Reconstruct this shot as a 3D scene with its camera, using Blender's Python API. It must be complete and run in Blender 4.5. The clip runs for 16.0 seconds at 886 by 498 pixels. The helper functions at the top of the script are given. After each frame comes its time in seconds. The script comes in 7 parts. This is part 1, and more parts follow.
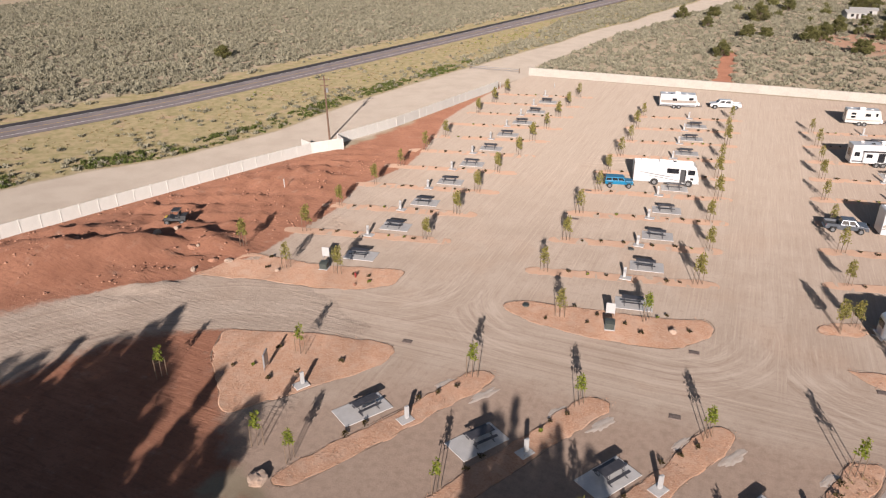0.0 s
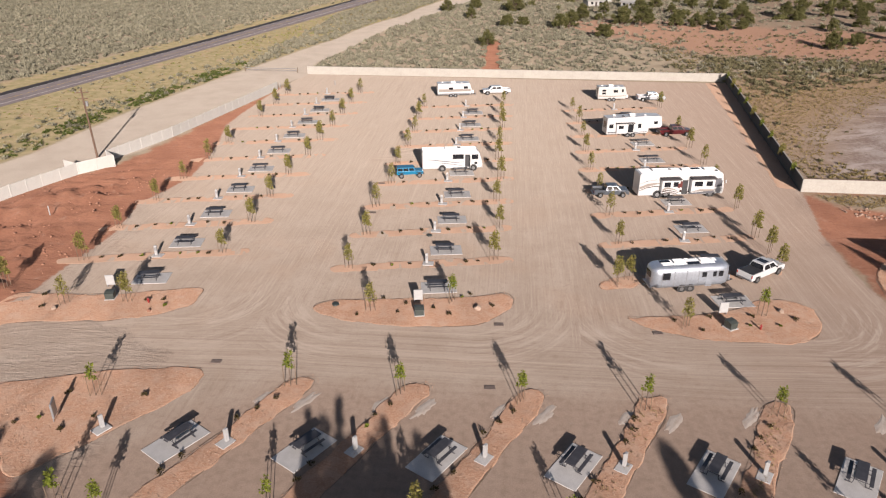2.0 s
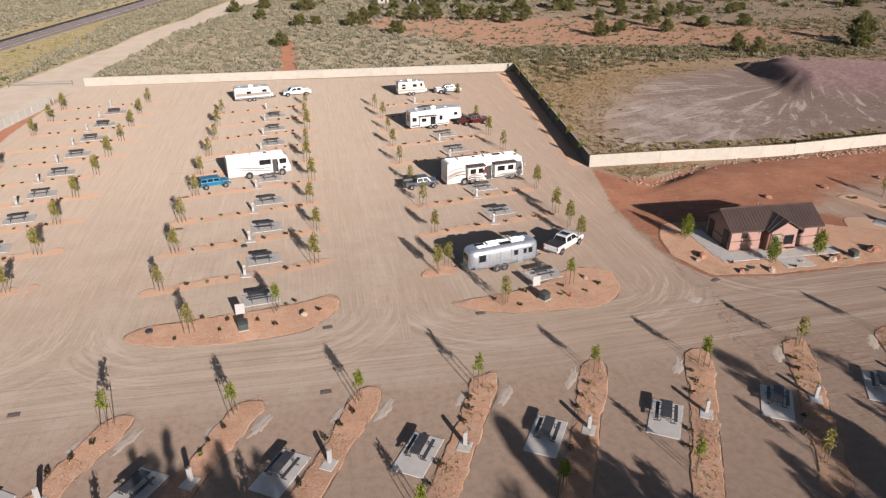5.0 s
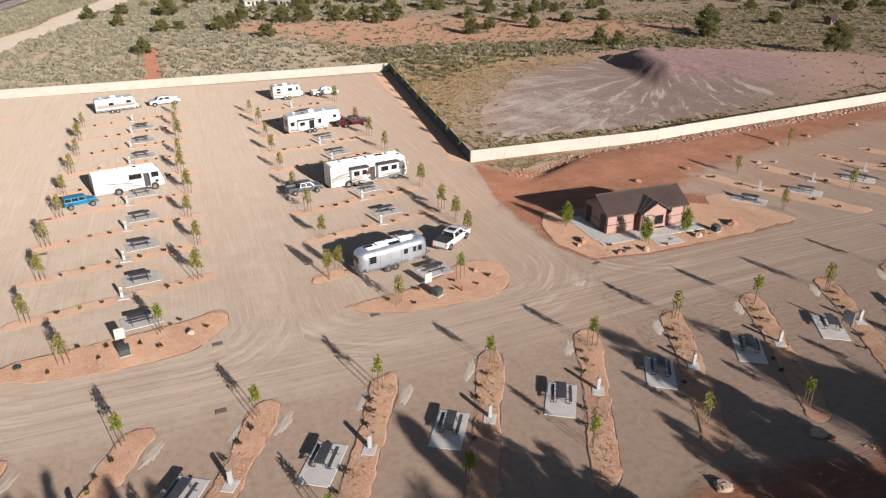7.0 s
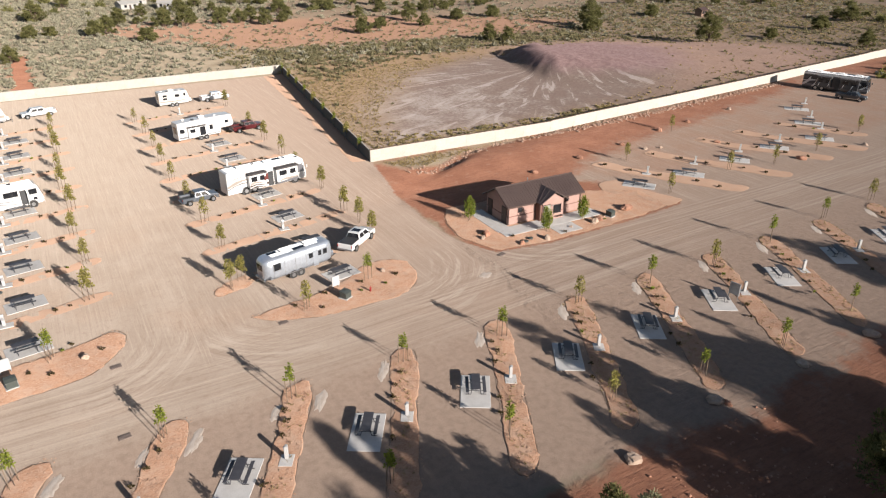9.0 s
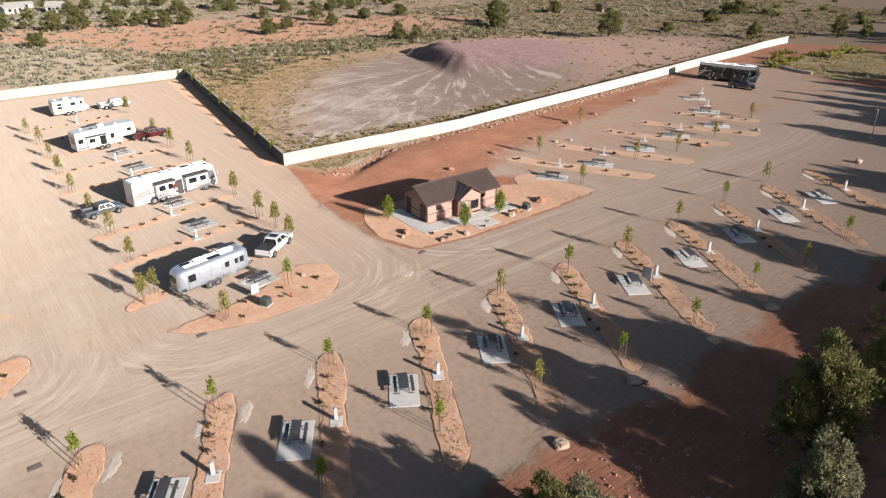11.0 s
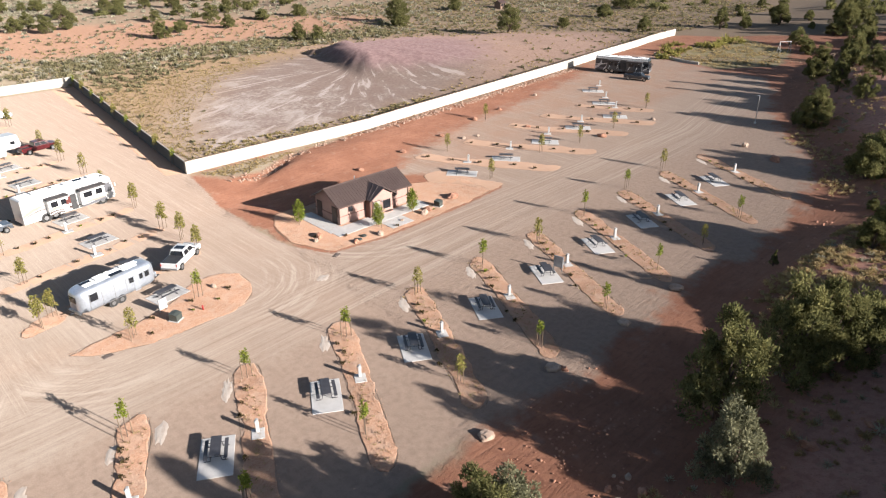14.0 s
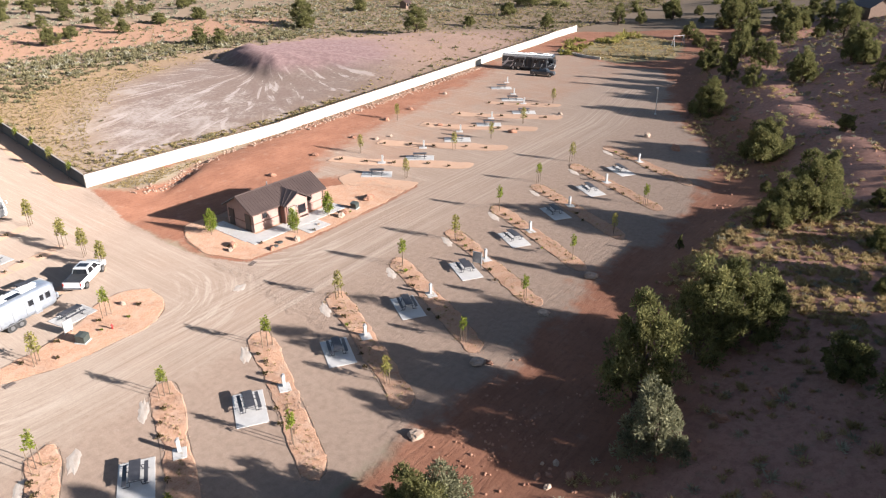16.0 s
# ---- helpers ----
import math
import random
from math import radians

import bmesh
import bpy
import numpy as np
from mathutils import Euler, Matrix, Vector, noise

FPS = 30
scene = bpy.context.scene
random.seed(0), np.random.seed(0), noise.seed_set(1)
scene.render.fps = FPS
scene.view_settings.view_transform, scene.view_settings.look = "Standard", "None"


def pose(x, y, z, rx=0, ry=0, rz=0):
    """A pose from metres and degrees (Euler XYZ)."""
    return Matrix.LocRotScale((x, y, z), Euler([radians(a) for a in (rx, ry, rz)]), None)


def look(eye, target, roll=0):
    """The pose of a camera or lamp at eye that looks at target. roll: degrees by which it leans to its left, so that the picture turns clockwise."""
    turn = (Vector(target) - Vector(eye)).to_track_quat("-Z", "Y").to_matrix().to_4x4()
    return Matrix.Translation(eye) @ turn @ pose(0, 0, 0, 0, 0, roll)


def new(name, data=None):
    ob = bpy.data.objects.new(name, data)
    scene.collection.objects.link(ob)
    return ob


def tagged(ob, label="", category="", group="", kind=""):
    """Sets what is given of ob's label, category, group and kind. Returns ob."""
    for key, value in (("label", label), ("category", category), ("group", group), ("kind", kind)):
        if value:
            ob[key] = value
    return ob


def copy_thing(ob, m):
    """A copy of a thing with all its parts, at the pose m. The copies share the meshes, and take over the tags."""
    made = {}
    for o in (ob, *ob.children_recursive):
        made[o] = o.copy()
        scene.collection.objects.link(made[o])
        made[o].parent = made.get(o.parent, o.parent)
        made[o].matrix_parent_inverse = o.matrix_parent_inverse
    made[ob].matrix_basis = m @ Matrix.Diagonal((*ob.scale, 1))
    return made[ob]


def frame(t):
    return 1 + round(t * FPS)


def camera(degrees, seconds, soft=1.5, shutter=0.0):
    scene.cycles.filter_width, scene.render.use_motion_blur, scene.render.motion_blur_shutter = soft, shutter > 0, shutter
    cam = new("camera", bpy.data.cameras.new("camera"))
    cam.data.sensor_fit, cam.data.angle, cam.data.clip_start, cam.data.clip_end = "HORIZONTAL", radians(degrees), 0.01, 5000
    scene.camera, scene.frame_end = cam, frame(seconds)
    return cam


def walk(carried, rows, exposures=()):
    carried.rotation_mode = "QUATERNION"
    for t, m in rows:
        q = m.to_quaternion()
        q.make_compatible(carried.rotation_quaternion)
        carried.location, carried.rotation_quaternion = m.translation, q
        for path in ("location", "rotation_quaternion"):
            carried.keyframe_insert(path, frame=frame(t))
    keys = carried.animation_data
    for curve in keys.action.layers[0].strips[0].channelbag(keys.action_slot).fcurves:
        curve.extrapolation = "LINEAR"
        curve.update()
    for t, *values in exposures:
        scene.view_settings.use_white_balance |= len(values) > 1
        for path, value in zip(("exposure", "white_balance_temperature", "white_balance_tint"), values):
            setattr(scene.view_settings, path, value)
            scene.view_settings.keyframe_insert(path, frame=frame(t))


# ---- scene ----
cam = camera(65.1, 16.0, soft=1.2)
walk(cam, [
    (0, pose(0, 0, 36, 64.72, 0.17, 23.00)),
    (0.5, pose(0, 0, 36, 64.62, -0.02, 18.90)),
    (1, pose(0, 0, 36, 64.56, -0.10, 10.90)),
    (1.5, pose(0, 0, 36, 64.51, -0.01, 7.13)),
    (2, pose(0, 0, 36, 64.47, 0.05, 5.15)),
    (2.5, pose(0, 0, 36, 64.44, -0.05, 2.58)),
    (3, pose(0, 0, 36, 64.42, -0.08, -0.14)),
    (3.5, pose(0, 0, 36, 64.41, -0.17, -2.85)),
    (4, pose(0, 0, 36, 64.39, -0.15, -5.60)),
    (6.5, pose(0, 0, 36, 64.40, -0.16, -18.89)),
    (7, pose(0, 0, 36, 64.41, -0.10, -21.21)),
    (7.5, pose(0, 0, 36, 64.39, -0.10, -23.36)),
    (8, pose(0, 0, 36, 64.37, -0.09, -25.51)),
    (8.5, pose(0, 0, 36, 64.34, -0.06, -27.68)),
    (9, pose(0, 0, 36, 64.31, -0.02, -29.84)),
    (9.5, pose(0, 0, 36, 64.29, -0.01, -31.99)),
    (10, pose(0, 0, 36, 64.26, -0.04, -34.11)),
    (12.5, pose(0, 0, 36, 64.18, -0.01, -40.63)),
    (13, pose(0, 0, 36, 64.16, -0.01, -42.19)),
    (13.5, pose(0, 0, 36, 64.15, -0.00, -43.54)),
    (14, pose(0, 0, 36, 64.15, -0.01, -44.90)),
    (14.5, pose(0, 0, 36, 64.14, -0.04, -46.52)),
    (15, pose(0, 0, 36, 64.16, -0.06, -48.47)),
    (15.5, pose(0, 0, 36, 64.17, -0.12, -50.77)),
    (16, pose(0, 0, 36, 64.15, -0.03, -52.30)),
], [(0, 0.68, 6450, 18), (2, 0.56, 6480, 18), (4, 0.56, 6500, 17), (7, 0.78, 6430, 14), (10, 1.05, 6380, 12), (13, 1.3, 6300, 12), (16, 1.6, 6150, 13)])
# world and sun: low morning sun behind the camera
SUN_AZ, SUN_EL = radians(285.6), radians(18.4)
world = bpy.data.worlds.new("world")
scene.world = world
world.use_nodes = True
wn = world.node_tree
sky = wn.nodes.new("ShaderNodeTexSky")
sky.sky_type = "NISHITA"
sky.sun_disc = False
sky.sun_elevation, sky.sun_rotation = SUN_EL, radians(90) - SUN_AZ
sky.air_density, sky.dust_density = 1.0, 1.2
wn.links.new(sky.outputs[0], wn.nodes["Background"].inputs[0])
wn.nodes["Background"].inputs[1].default_value = 0.049
sun_data = bpy.data.lights.new("sun", "SUN")
sun_data.energy, sun_data.angle, sun_data.color = 5.0, radians(0.6), (1.0, 0.925, 0.83)
sun = new("sun", sun_data)
sun.matrix_world = look((0, 0, 0), (-math.cos(SUN_AZ) * math.cos(SUN_EL), -math.sin(SUN_AZ) * math.cos(SUN_EL), -math.sin(SUN_EL)))
# ---- the plan: foot of the hill, roads, outlines ----
FOOT_X = [-120, -60, -35, -20, 27, 35, 45, 58, 66, 78, 96, 115, 133, 150, 170, 200, 260, 400]
FOOT_Y = [-20, 16, 24, 22, 22, 20, 20, 22, 25, 24.8, 25.2, 30, 42, 50, 59, 66, 58, 40]
HIGHWAY = [(-260, -150), (-170, -5), (-145, 45), (-127.4, 85.2), (-115.7, 117), (-104, 171), (-85.2, 265), (-63, 373), (-20, 560), (80, 1000)]
CROSS_ROAD = [(-88, 2), (-64, 30), (-58, 39), (-52, 45.5), (-45, 49.5), (-34, 52.3), (-20, 52.8), (0, 52.6), (20, 52.5), (40, 53.8), (60, 54.8),
              (90, 55), (120, 56), (150, 62)]


def smooth(a, b, x):
    k = np.clip((x - a) / (b - a), 0, 1)
    return k * k * (3 - 2 * k)


def sines(x, y, size):
    """Soft unevenness between about -1 and 1, of waves about size metres long."""
    k = 6.283 / size
    return (np.sin(k * (x + 0.35 * y) + 1.3) * np.cos(k * (0.83 * y - 0.22 * x) + 0.4) + 0.6 * np.sin(k * (1.9 * x - 1.1 * y) + 2.1) * np.cos(k * (1.3 * x + 1.7 * y))
            + 0.35 * np.sin(k * (3.7 * y + 2.3 * x)) * np.cos(k * (3.1 * x - 2.7 * y) + 0.9)) / 1.6


def blob(x, y, cx, cy, rx, ry, turn=0.0):
    c, s = math.cos(radians(turn)), math.sin(radians(turn))
    u, v = ((x - cx) * c + (y - cy) * s) / rx, ((y - cy) * c - (x - cx) * s) / ry
    return np.exp(-(u * u + v * v))


def along_line(x, y, line):
    """Signed distance from a line of points (left positive) and the length along it."""
    best, side, run, start = np.full(np.shape(x), 1e9), np.zeros(np.shape(x)), np.zeros(np.shape(x)), 0.0
    for (ax, ay), (bx, by) in zip(line, line[1:]):
        n = math.hypot(bx - ax, by - ay)
        ux, uy = (bx - ax) / n, (by - ay) / n
        k = np.clip((x - ax) * ux + (y - ay) * uy, 0, n)
        d = np.hypot(x - ax - k * ux, y - ay - k * uy)
        s = np.where(ux * (y - ay) - uy * (x - ax) < 0, -1.0, 1.0)
        hit = d < best
        best, side, run = np.where(hit, d, best), np.where(hit, s, side), np.where(hit, start + k, run)
        start += n
    return best * side, run


def inside(x, y, outline):
    """Signed distance to a closed outline, positive inside."""
    d, _ = along_line(x, y, outline + outline[:1])
    odd = np.zeros(np.shape(x), bool)
    for (ax, ay), (bx, by) in zip(outline, outline[1:] + outline[:1]):
        cross = (ay > y) != (by > y)
        odd ^= cross & (x < (bx - ax) * (y - ay) / ((by - ay) or 1e-9) + ax)
    return np.where(odd, 1, -1) * np.abs(d)


def height(x, y):
    """The ground's height in metres."""
    x, y = np.asarray(x, float), np.asarray(y, float)
    d = np.interp(x, FOOT_X, FOOT_Y) - y
    rough = smooth(4, 30, d)
    back = np.maximum(d - 12 - 10 * smooth(6, 26, x) - 10 * smooth(-10, -22, x), 0)
    west = smooth(-10, -22, x)
    bank = (7.2 - 2.6 * west - 1.4 * smooth(6, 26, x) - 0.6 * smooth(95, 130, x)) * (1 - 0.72 * np.exp(-(((x - 27) / 9) ** 2)))
    # a steep toe and a bench above it
    bench = np.exp(-(((x - 75) / 15) ** 4))
    bank = bank * (1 - 0.85 * bench)
    wide = smooth(6, 26, x) * (1 - 0.9 * smooth(92, 125, x))
    z = bank * smooth(0.5 - 0.5 * wide, 17 + 10 * wide + 12 * west, d) + (0.17 + 0.12 * smooth(88, 122, x)) * np.where(back > 60, 60 + 40 * (1 - np.exp(-(back - 60) / 40)), back)
    z = z + 3.4 * bench * smooth(-0.5, 8, d)
    z = z + rough * (0.5 * sines(x, y, 34) + 0.07 * sines(y, x, 9))
    # red spoil heaps by the west wall
    z = z + 2.4 * blob(x, y, -71, 49, 9, 4.2, 35) + 1.9 * blob(x, y, -63, 55, 4.5, 2.0, 40) + 1.1 * blob(x, y, -58, 61, 6, 1.6, -10) + 1.0 * blob(x, y, -73, 57, 6, 2, 30) + 0.9 * blob(x, y, -63, 84, 8, 4, 60)
    z = z + smooth(0, 4, -52 - x) * smooth(40, 50, y) * smooth(112, 98, y) * smooth(0.5, 4, x + 82.2 - 0.345 * (y - 51.2)) * (0.55 * np.abs(sines(x, y, 9)) + 0.42 * sines(y, x, 4.3))
    # grey and purple clay mound behind the south wall, with gullies
    r = np.hypot((x - 115) / 1.3, y - 145)
    a = np.arctan2(y - 145, (x - 115) / 1.3)
    crest, run = along_line(x, y, [(113, 152), (117, 145), (132, 141), (152, 137), (166, 134)])
    scarp, _ = along_line(x, y, [(97, 122), (103, 133), (107, 146), (112, 162)])
    m = (5.3 - 3.0 * smooth(8, 60, run)) * np.exp(-(np.abs(crest) / (12.5 + 7 * smooth(0, 30, run))) ** 2.8)
    m = m * (0.02 + 0.98 * smooth(1.5, -7.5, scarp)) + 0.7 * np.exp(-(r / 26) ** 2)
    m = 5.6 * np.tanh(m / 4.6)
    z = z + m * (1 + 0.05 * np.sin(13 * a + 0.25 * r) * smooth(3, 9, r) + 0.04 * np.sin(31 * a + 1.0 - 0.2 * r) * smooth(4, 12, r))
    # washed ditch along the south wall
    z = z - 0.8 * blob(x, y, 54, 92.2, 7, 1.3, 28) - 0.35 * blob(x, y, 66, 97.0, 12, 1.2, 6) + 0.55 * blob(x, y, 66, 90, 22, 4, 10)
    # hollow added north of the wash house to lengthen the shadow there
    z = z - 1.0 * blob(x, y, 48, 84.5, 8, 4.3)
    # open land rolls a little, far off more
    out = smooth(4, 60, np.maximum(np.maximum(-95 - x, x - 175), y - 185)) * smooth(9, 30, np.abs(along_line(x, y, HIGHWAY)[0]))
    z = z + out * (0.7 * sines(x, y, 90) + 0.2 * sines(y, x, 23))
    z = z + 14 * smooth(330, 900, y + 0.35 * x) + 10 * smooth(200, 420, x) * smooth(120, 60, y)
    return z


GRAVEL = [(-98, -12), (-72, 5), (-58, 24), (-54.5, 30.3), (-52.9, 34.7), (-50.7, 39.1), (-47, 42.5), (-42.3, 45.1), (-37, 46.3), (-36, 38), (-33.8, 34.5), (-31, 31), (-25.8, 28.8),
          (-20, 25.5), (0, 25), (24, 27.9), (29, 27.6), (38, 27), (46, 26.5), (55, 27), (63, 28), (72, 27.5), (80, 26), (90, 27), (100, 28.5), (110, 31), (119, 35), (127, 41), (136, 47), (147, 52)]
GRAVEL += [(157, 56), (168, 60.5), (175, 66), (174.5, 76), (177, 83), (179.5, 91), (181, 98), (176, 103.5), (163, 103), (150, 99), (137, 96), (126, 94), (112, 90.5), (100, 89), (90, 86.5), (80.5, 84), (71, 80.5), (66, 76), (72, 70), (74, 61.2), (62.9, 60.2), (49.5, 59.9), (42.3, 61), (40, 66),
           (39.6, 72), (40.6, 84), (43.2, 97.5), (52, 172.5), (-51, 175)]
GRAVEL += [(-53, 150), (-53.4, 134), (-53.2, 126), (-50.6, 116), (-48.6, 106), (-47.8, 97), (-48.8, 92), (-50.4, 86), (-48.6, 76), (-49.5, 64), (-49.5, 60), (-51.4, 55.5), (-53.7, 51.6), (-58.9, 47), (-62.5, 42.8), (-65.5, 38.6), (-74, 28), (-98, 4)]
WEST_ROAD = [(-98.5, 63.4), (-93.7, 74.5), (-85.8, 86), (-79.5, 106), (-77, 135), (-70.3, 171), (-67.6, 181), (-55.8, 235), (-32, 352), (-6, 470), (90, 900), (108, 900), (10, 470), (-13.4, 370),
             (-41.2, 257), (-52, 190), (-50, 174), (-54, 160), (-57.5, 133), (-61.5, 110), (-67, 97), (-71.5, 84), (-82, 52), (-90, 30), (-120, -20), (-150, -20), (-112, 40)]
RED = [(-84, 50), (-66, 97), (-61.5, 102), (-57, 133), (-52, 162), (-46, 160), (-46, 60), (-30, 50), (-30, 27), (27, 27), (36, 30), (40, 60), (40, 85), (43, 98.6), (80, 98.4), (116, 102), (169, 107),
       (220, 113), (260, 60), (260, -80), (-140, -80), (-95, 0)]
VERGE = [(-113, 40), (-99, 63.4), (-94, 74.5), (-86, 86), (-79.8, 106), (-77.3, 135), (-70.6, 171), (-68, 181), (-56, 235), (-32, 352), (-6, 470), (-36, 480), (-63, 345), (-84, 245), (-99, 165), (-110.5, 112), (-122, 81), (-137, 45)]
CLAY = [(48, 106), (58, 130), (80, 158), (106, 168), (135, 160), (150, 140), (140, 122), (112, 106.5), (80, 103)]
SITES = [(-38, 24), (-30, 38), (-19, 47.5), (30, 48), (60, 48.6), (95, 49.5), (120, 50), (150, 56), (150, 20), (30, 20)]
WALL_STRIP = [(43.5, 98.3), (79, 98.2), (115, 101.6), (168, 106.8), (168, 105.6), (115, 100.4), (79, 97.2), (66, 97.4), (58, 95.4), (50.5, 92.4), (46.5, 93.4)]
EAST_GRASS = [(176, 78), (183, 93), (206, 99), (228, 94), (216, 74), (192, 68)]
OCHRE = [(44, 100), (53, 173), (60, 186), (84, 190), (100, 178), (120, 180), (160, 172), (190, 150), (215, 125), (170, 108.5), (140, 112), (112, 104), (79, 100)]
RUST = [(12, 272), (28, 248), (58, 212), (110, 203), (150, 200), (182, 214), (160, 240), (120, 262), (84, 276), (40, 290)]
# ---- building helpers ----
def place(name, me, material, parent=None, label=""):
    ob = new(name, me)
    if material and not me.materials:
        me.materials.append(material)
    if parent:
        ob.parent = parent
    return tagged(ob, label)


def part(name, bm, material, parent=None, label=""):
    me = bpy.data.meshes.new(name)
    bm.to_mesh(me)
    bm.free()
    return place(name, me, material, parent, label)


def sheet(name, verts, faces, material, parent=None, label=""):
    me = bpy.data.meshes.new(name)
    me.from_pydata([tuple(v) for v in verts], [], [tuple(f) for f in faces])
    me.update()
    return place(name, me, material, parent, label)


def thing(name, label, category, group="", kind=""):
    return tagged(new(name), label, category, group, kind)


def box(bm, cx, cy, cz, sx, sy, sz, bevel=0.0, turn=0.0, segments=1):
    """A block about its centre, with rounded edges."""
    made = bmesh.ops.create_cube(bm, size=1, matrix=pose(cx, cy, cz, 0, 0, turn) @ Matrix.Diagonal((sx, sy, sz, 1)))
    if bevel:
        edges = {e for v in made["verts"] for e in v.link_edges}
        bmesh.ops.bevel(bm, geom=list(edges), offset=bevel, segments=segments, affect="EDGES", profile=0.5)
    return bm


def rod(bm, a, b, r, r2=None, seg=8):
    """A round bar from a to b."""
    a, b = Vector(a), Vector(b)
    m = Matrix.Translation((a + b) / 2) @ (b - a).to_track_quat("Z", "Y").to_matrix().to_4x4()
    bmesh.ops.create_cone(bm, cap_ends=True, segments=seg, radius1=r, radius2=r if r2 is None else r2, depth=(b - a).length, matrix=m)
    return bm


def slab(bm, outline, y0, y1, bevel=0.0, segments=2):
    """A side outline of (x, z), thick from y0 to y1."""
    vs = [bm.verts.new((x, y0, z)) for x, z in outline]
    f = bm.faces.new(vs)
    out = bmesh.ops.extrude_face_region(bm, geom=[f])
    nv = [g for g in out["geom"] if isinstance(g, bmesh.types.BMVert)]
    bmesh.ops.translate(bm, verts=nv, vec=(0, y1 - y0, 0))
    bmesh.ops.recalc_face_normals(bm, faces=bm.faces[:])
    if bevel:
        bmesh.ops.bevel(bm, geom=list({e for v in vs + nv for e in v.link_edges}), offset=bevel, segments=segments, affect="EDGES", profile=0.5)
    return bm


def B():
    return bmesh.new()


def ground_z(x, y):
    return float(height(x, y))


def stand(x, y, turn=0.0, lift=0.0):
    return pose(x, y, ground_z(x, y) + lift, 0, 0, turn)


# ---- materials ----
class Mat:
    """A node material under way."""

    def __init__(self, name, rough=0.8, metal=0.0, spec=0.5, dusty=0.0):
        self.m = bpy.data.materials.new(name)
        self.m.use_nodes = True
        self.t = self.m.node_tree
        self.b = self.t.nodes["Principled BSDF"]
        self.b.inputs["Roughness"].default_value = rough
        self.b.inputs["Metallic"].default_value = metal
        self.b.inputs["Diffuse Roughness"].default_value = dusty
        self.b.inputs["Specular IOR Level"].default_value = spec
        self.pos = self.t.nodes.new("ShaderNodeNewGeometry").outputs["Position"]
        self.obj = self.t.nodes.new("ShaderNodeTexCoord").outputs["Object"]

    def put(self, socket, value):
        if isinstance(value, bpy.types.NodeSocket):
            self.t.links.new(value, socket)
        elif isinstance(value, tuple) and len(value) == 3 and socket.type == "RGBA":
            socket.default_value = (*value, 1)
        else:
            socket.default_value = value

    def noise(self, vec, scale, detail=4.0, rough=0.55, warp=0.0):
        n = self.t.nodes.new("ShaderNodeTexNoise")
        self.put(n.inputs["Vector"], vec)
        for key, v in (("Scale", scale), ("Detail", detail), ("Roughness", rough), ("Distortion", warp)):
            n.inputs[key].default_value = v
        return n.outputs[0]

    def cells(self, vec, scale, out="Distance", feature="F1"):
        n = self.t.nodes.new("ShaderNodeTexVoronoi")
        n.feature = feature
        self.put(n.inputs["Vector"], vec)
        n.inputs["Scale"].default_value = scale
        return n.outputs[out]

    def stretch(self, vec, x, y, z, turn=0.0):
        n = self.t.nodes.new("ShaderNodeMapping")
        self.put(n.inputs["Vector"], vec)
        n.inputs["Scale"].default_value = (x, y, z)
        n.inputs["Rotation"].default_value = (0, 0, radians(turn))
        return n.outputs[0]

    def span(self, v, a, b, lo=0.0, hi=1.0, soft=True):
        n = self.t.nodes.new("ShaderNodeMapRange")
        n.interpolation_type = "SMOOTHSTEP" if soft else "LINEAR"
        self.put(n.inputs[0], v)
        for i, w in enumerate((a, b, lo, hi)):
            n.inputs[1 + i].default_value = w
        return n.outputs[0]

    def sum(self, op, a, b):
        n = self.t.nodes.new("ShaderNodeMath")
        n.operation = op
        self.put(n.inputs[0], a)
        self.put(n.inputs[1], b)
        return n.outputs[0]

    def mix(self, f, a, b, blend="MIX"):
        n = self.t.nodes.new("ShaderNodeMix")
        n.data_type, n.blend_type = "RGBA", blend
        self.put(n.inputs[0], f)
        self.put(n.inputs[6], a)
        self.put(n.inputs[7], b)
        return n.outputs[2]

    def attr(self, name, out="Fac"):
        n = self.t.nodes.new("ShaderNodeAttribute")
        n.attribute_name = name
        return n.outputs[out]

    def each(self):
        return self.t.nodes.new("ShaderNodeObjectInfo").outputs["Random"]

    def relief(self, v, strength, distance=0.05):
        n = self.t.nodes.new("ShaderNodeBump")
        n.inputs["Strength"].default_value, n.inputs["Distance"].default_value = strength, distance
        self.put(n.inputs["Height"], v)
        self.t.links.new(n.outputs[0], self.b.inputs["Normal"])

    def done(self, color):
        self.put(self.b.inputs["Base Color"], color)
        return self.m


def plain(name, c, c2=None, rough=0.6, metal=0.0, spec=0.5, scale=2.0, fine=25.0, bump=0.15, each=0.0, dusty=0.0):
    """A surface of two near tones in patches, with finer grain and relief."""
    k = Mat(name, rough, metal, spec, dusty)
    c2 = c2 or tuple(v * 0.78 for v in c)
    col = k.mix(k.span(k.noise(k.obj, scale, 5), 0.35, 0.68), c, c2)
    grain = k.noise(k.obj, fine, 4)
    col = k.mix(k.span(grain, 0.3, 0.75, 0, 0.35), col, tuple(v * 0.6 for v in c2))
    if each:
        col = k.mix(k.span(k.each(), 0, 1, 0, each, False), col, tuple(v * 0.45 for v in c))
    if bump:
        k.relief(grain, bump, 0.02)
    return k.done(col)


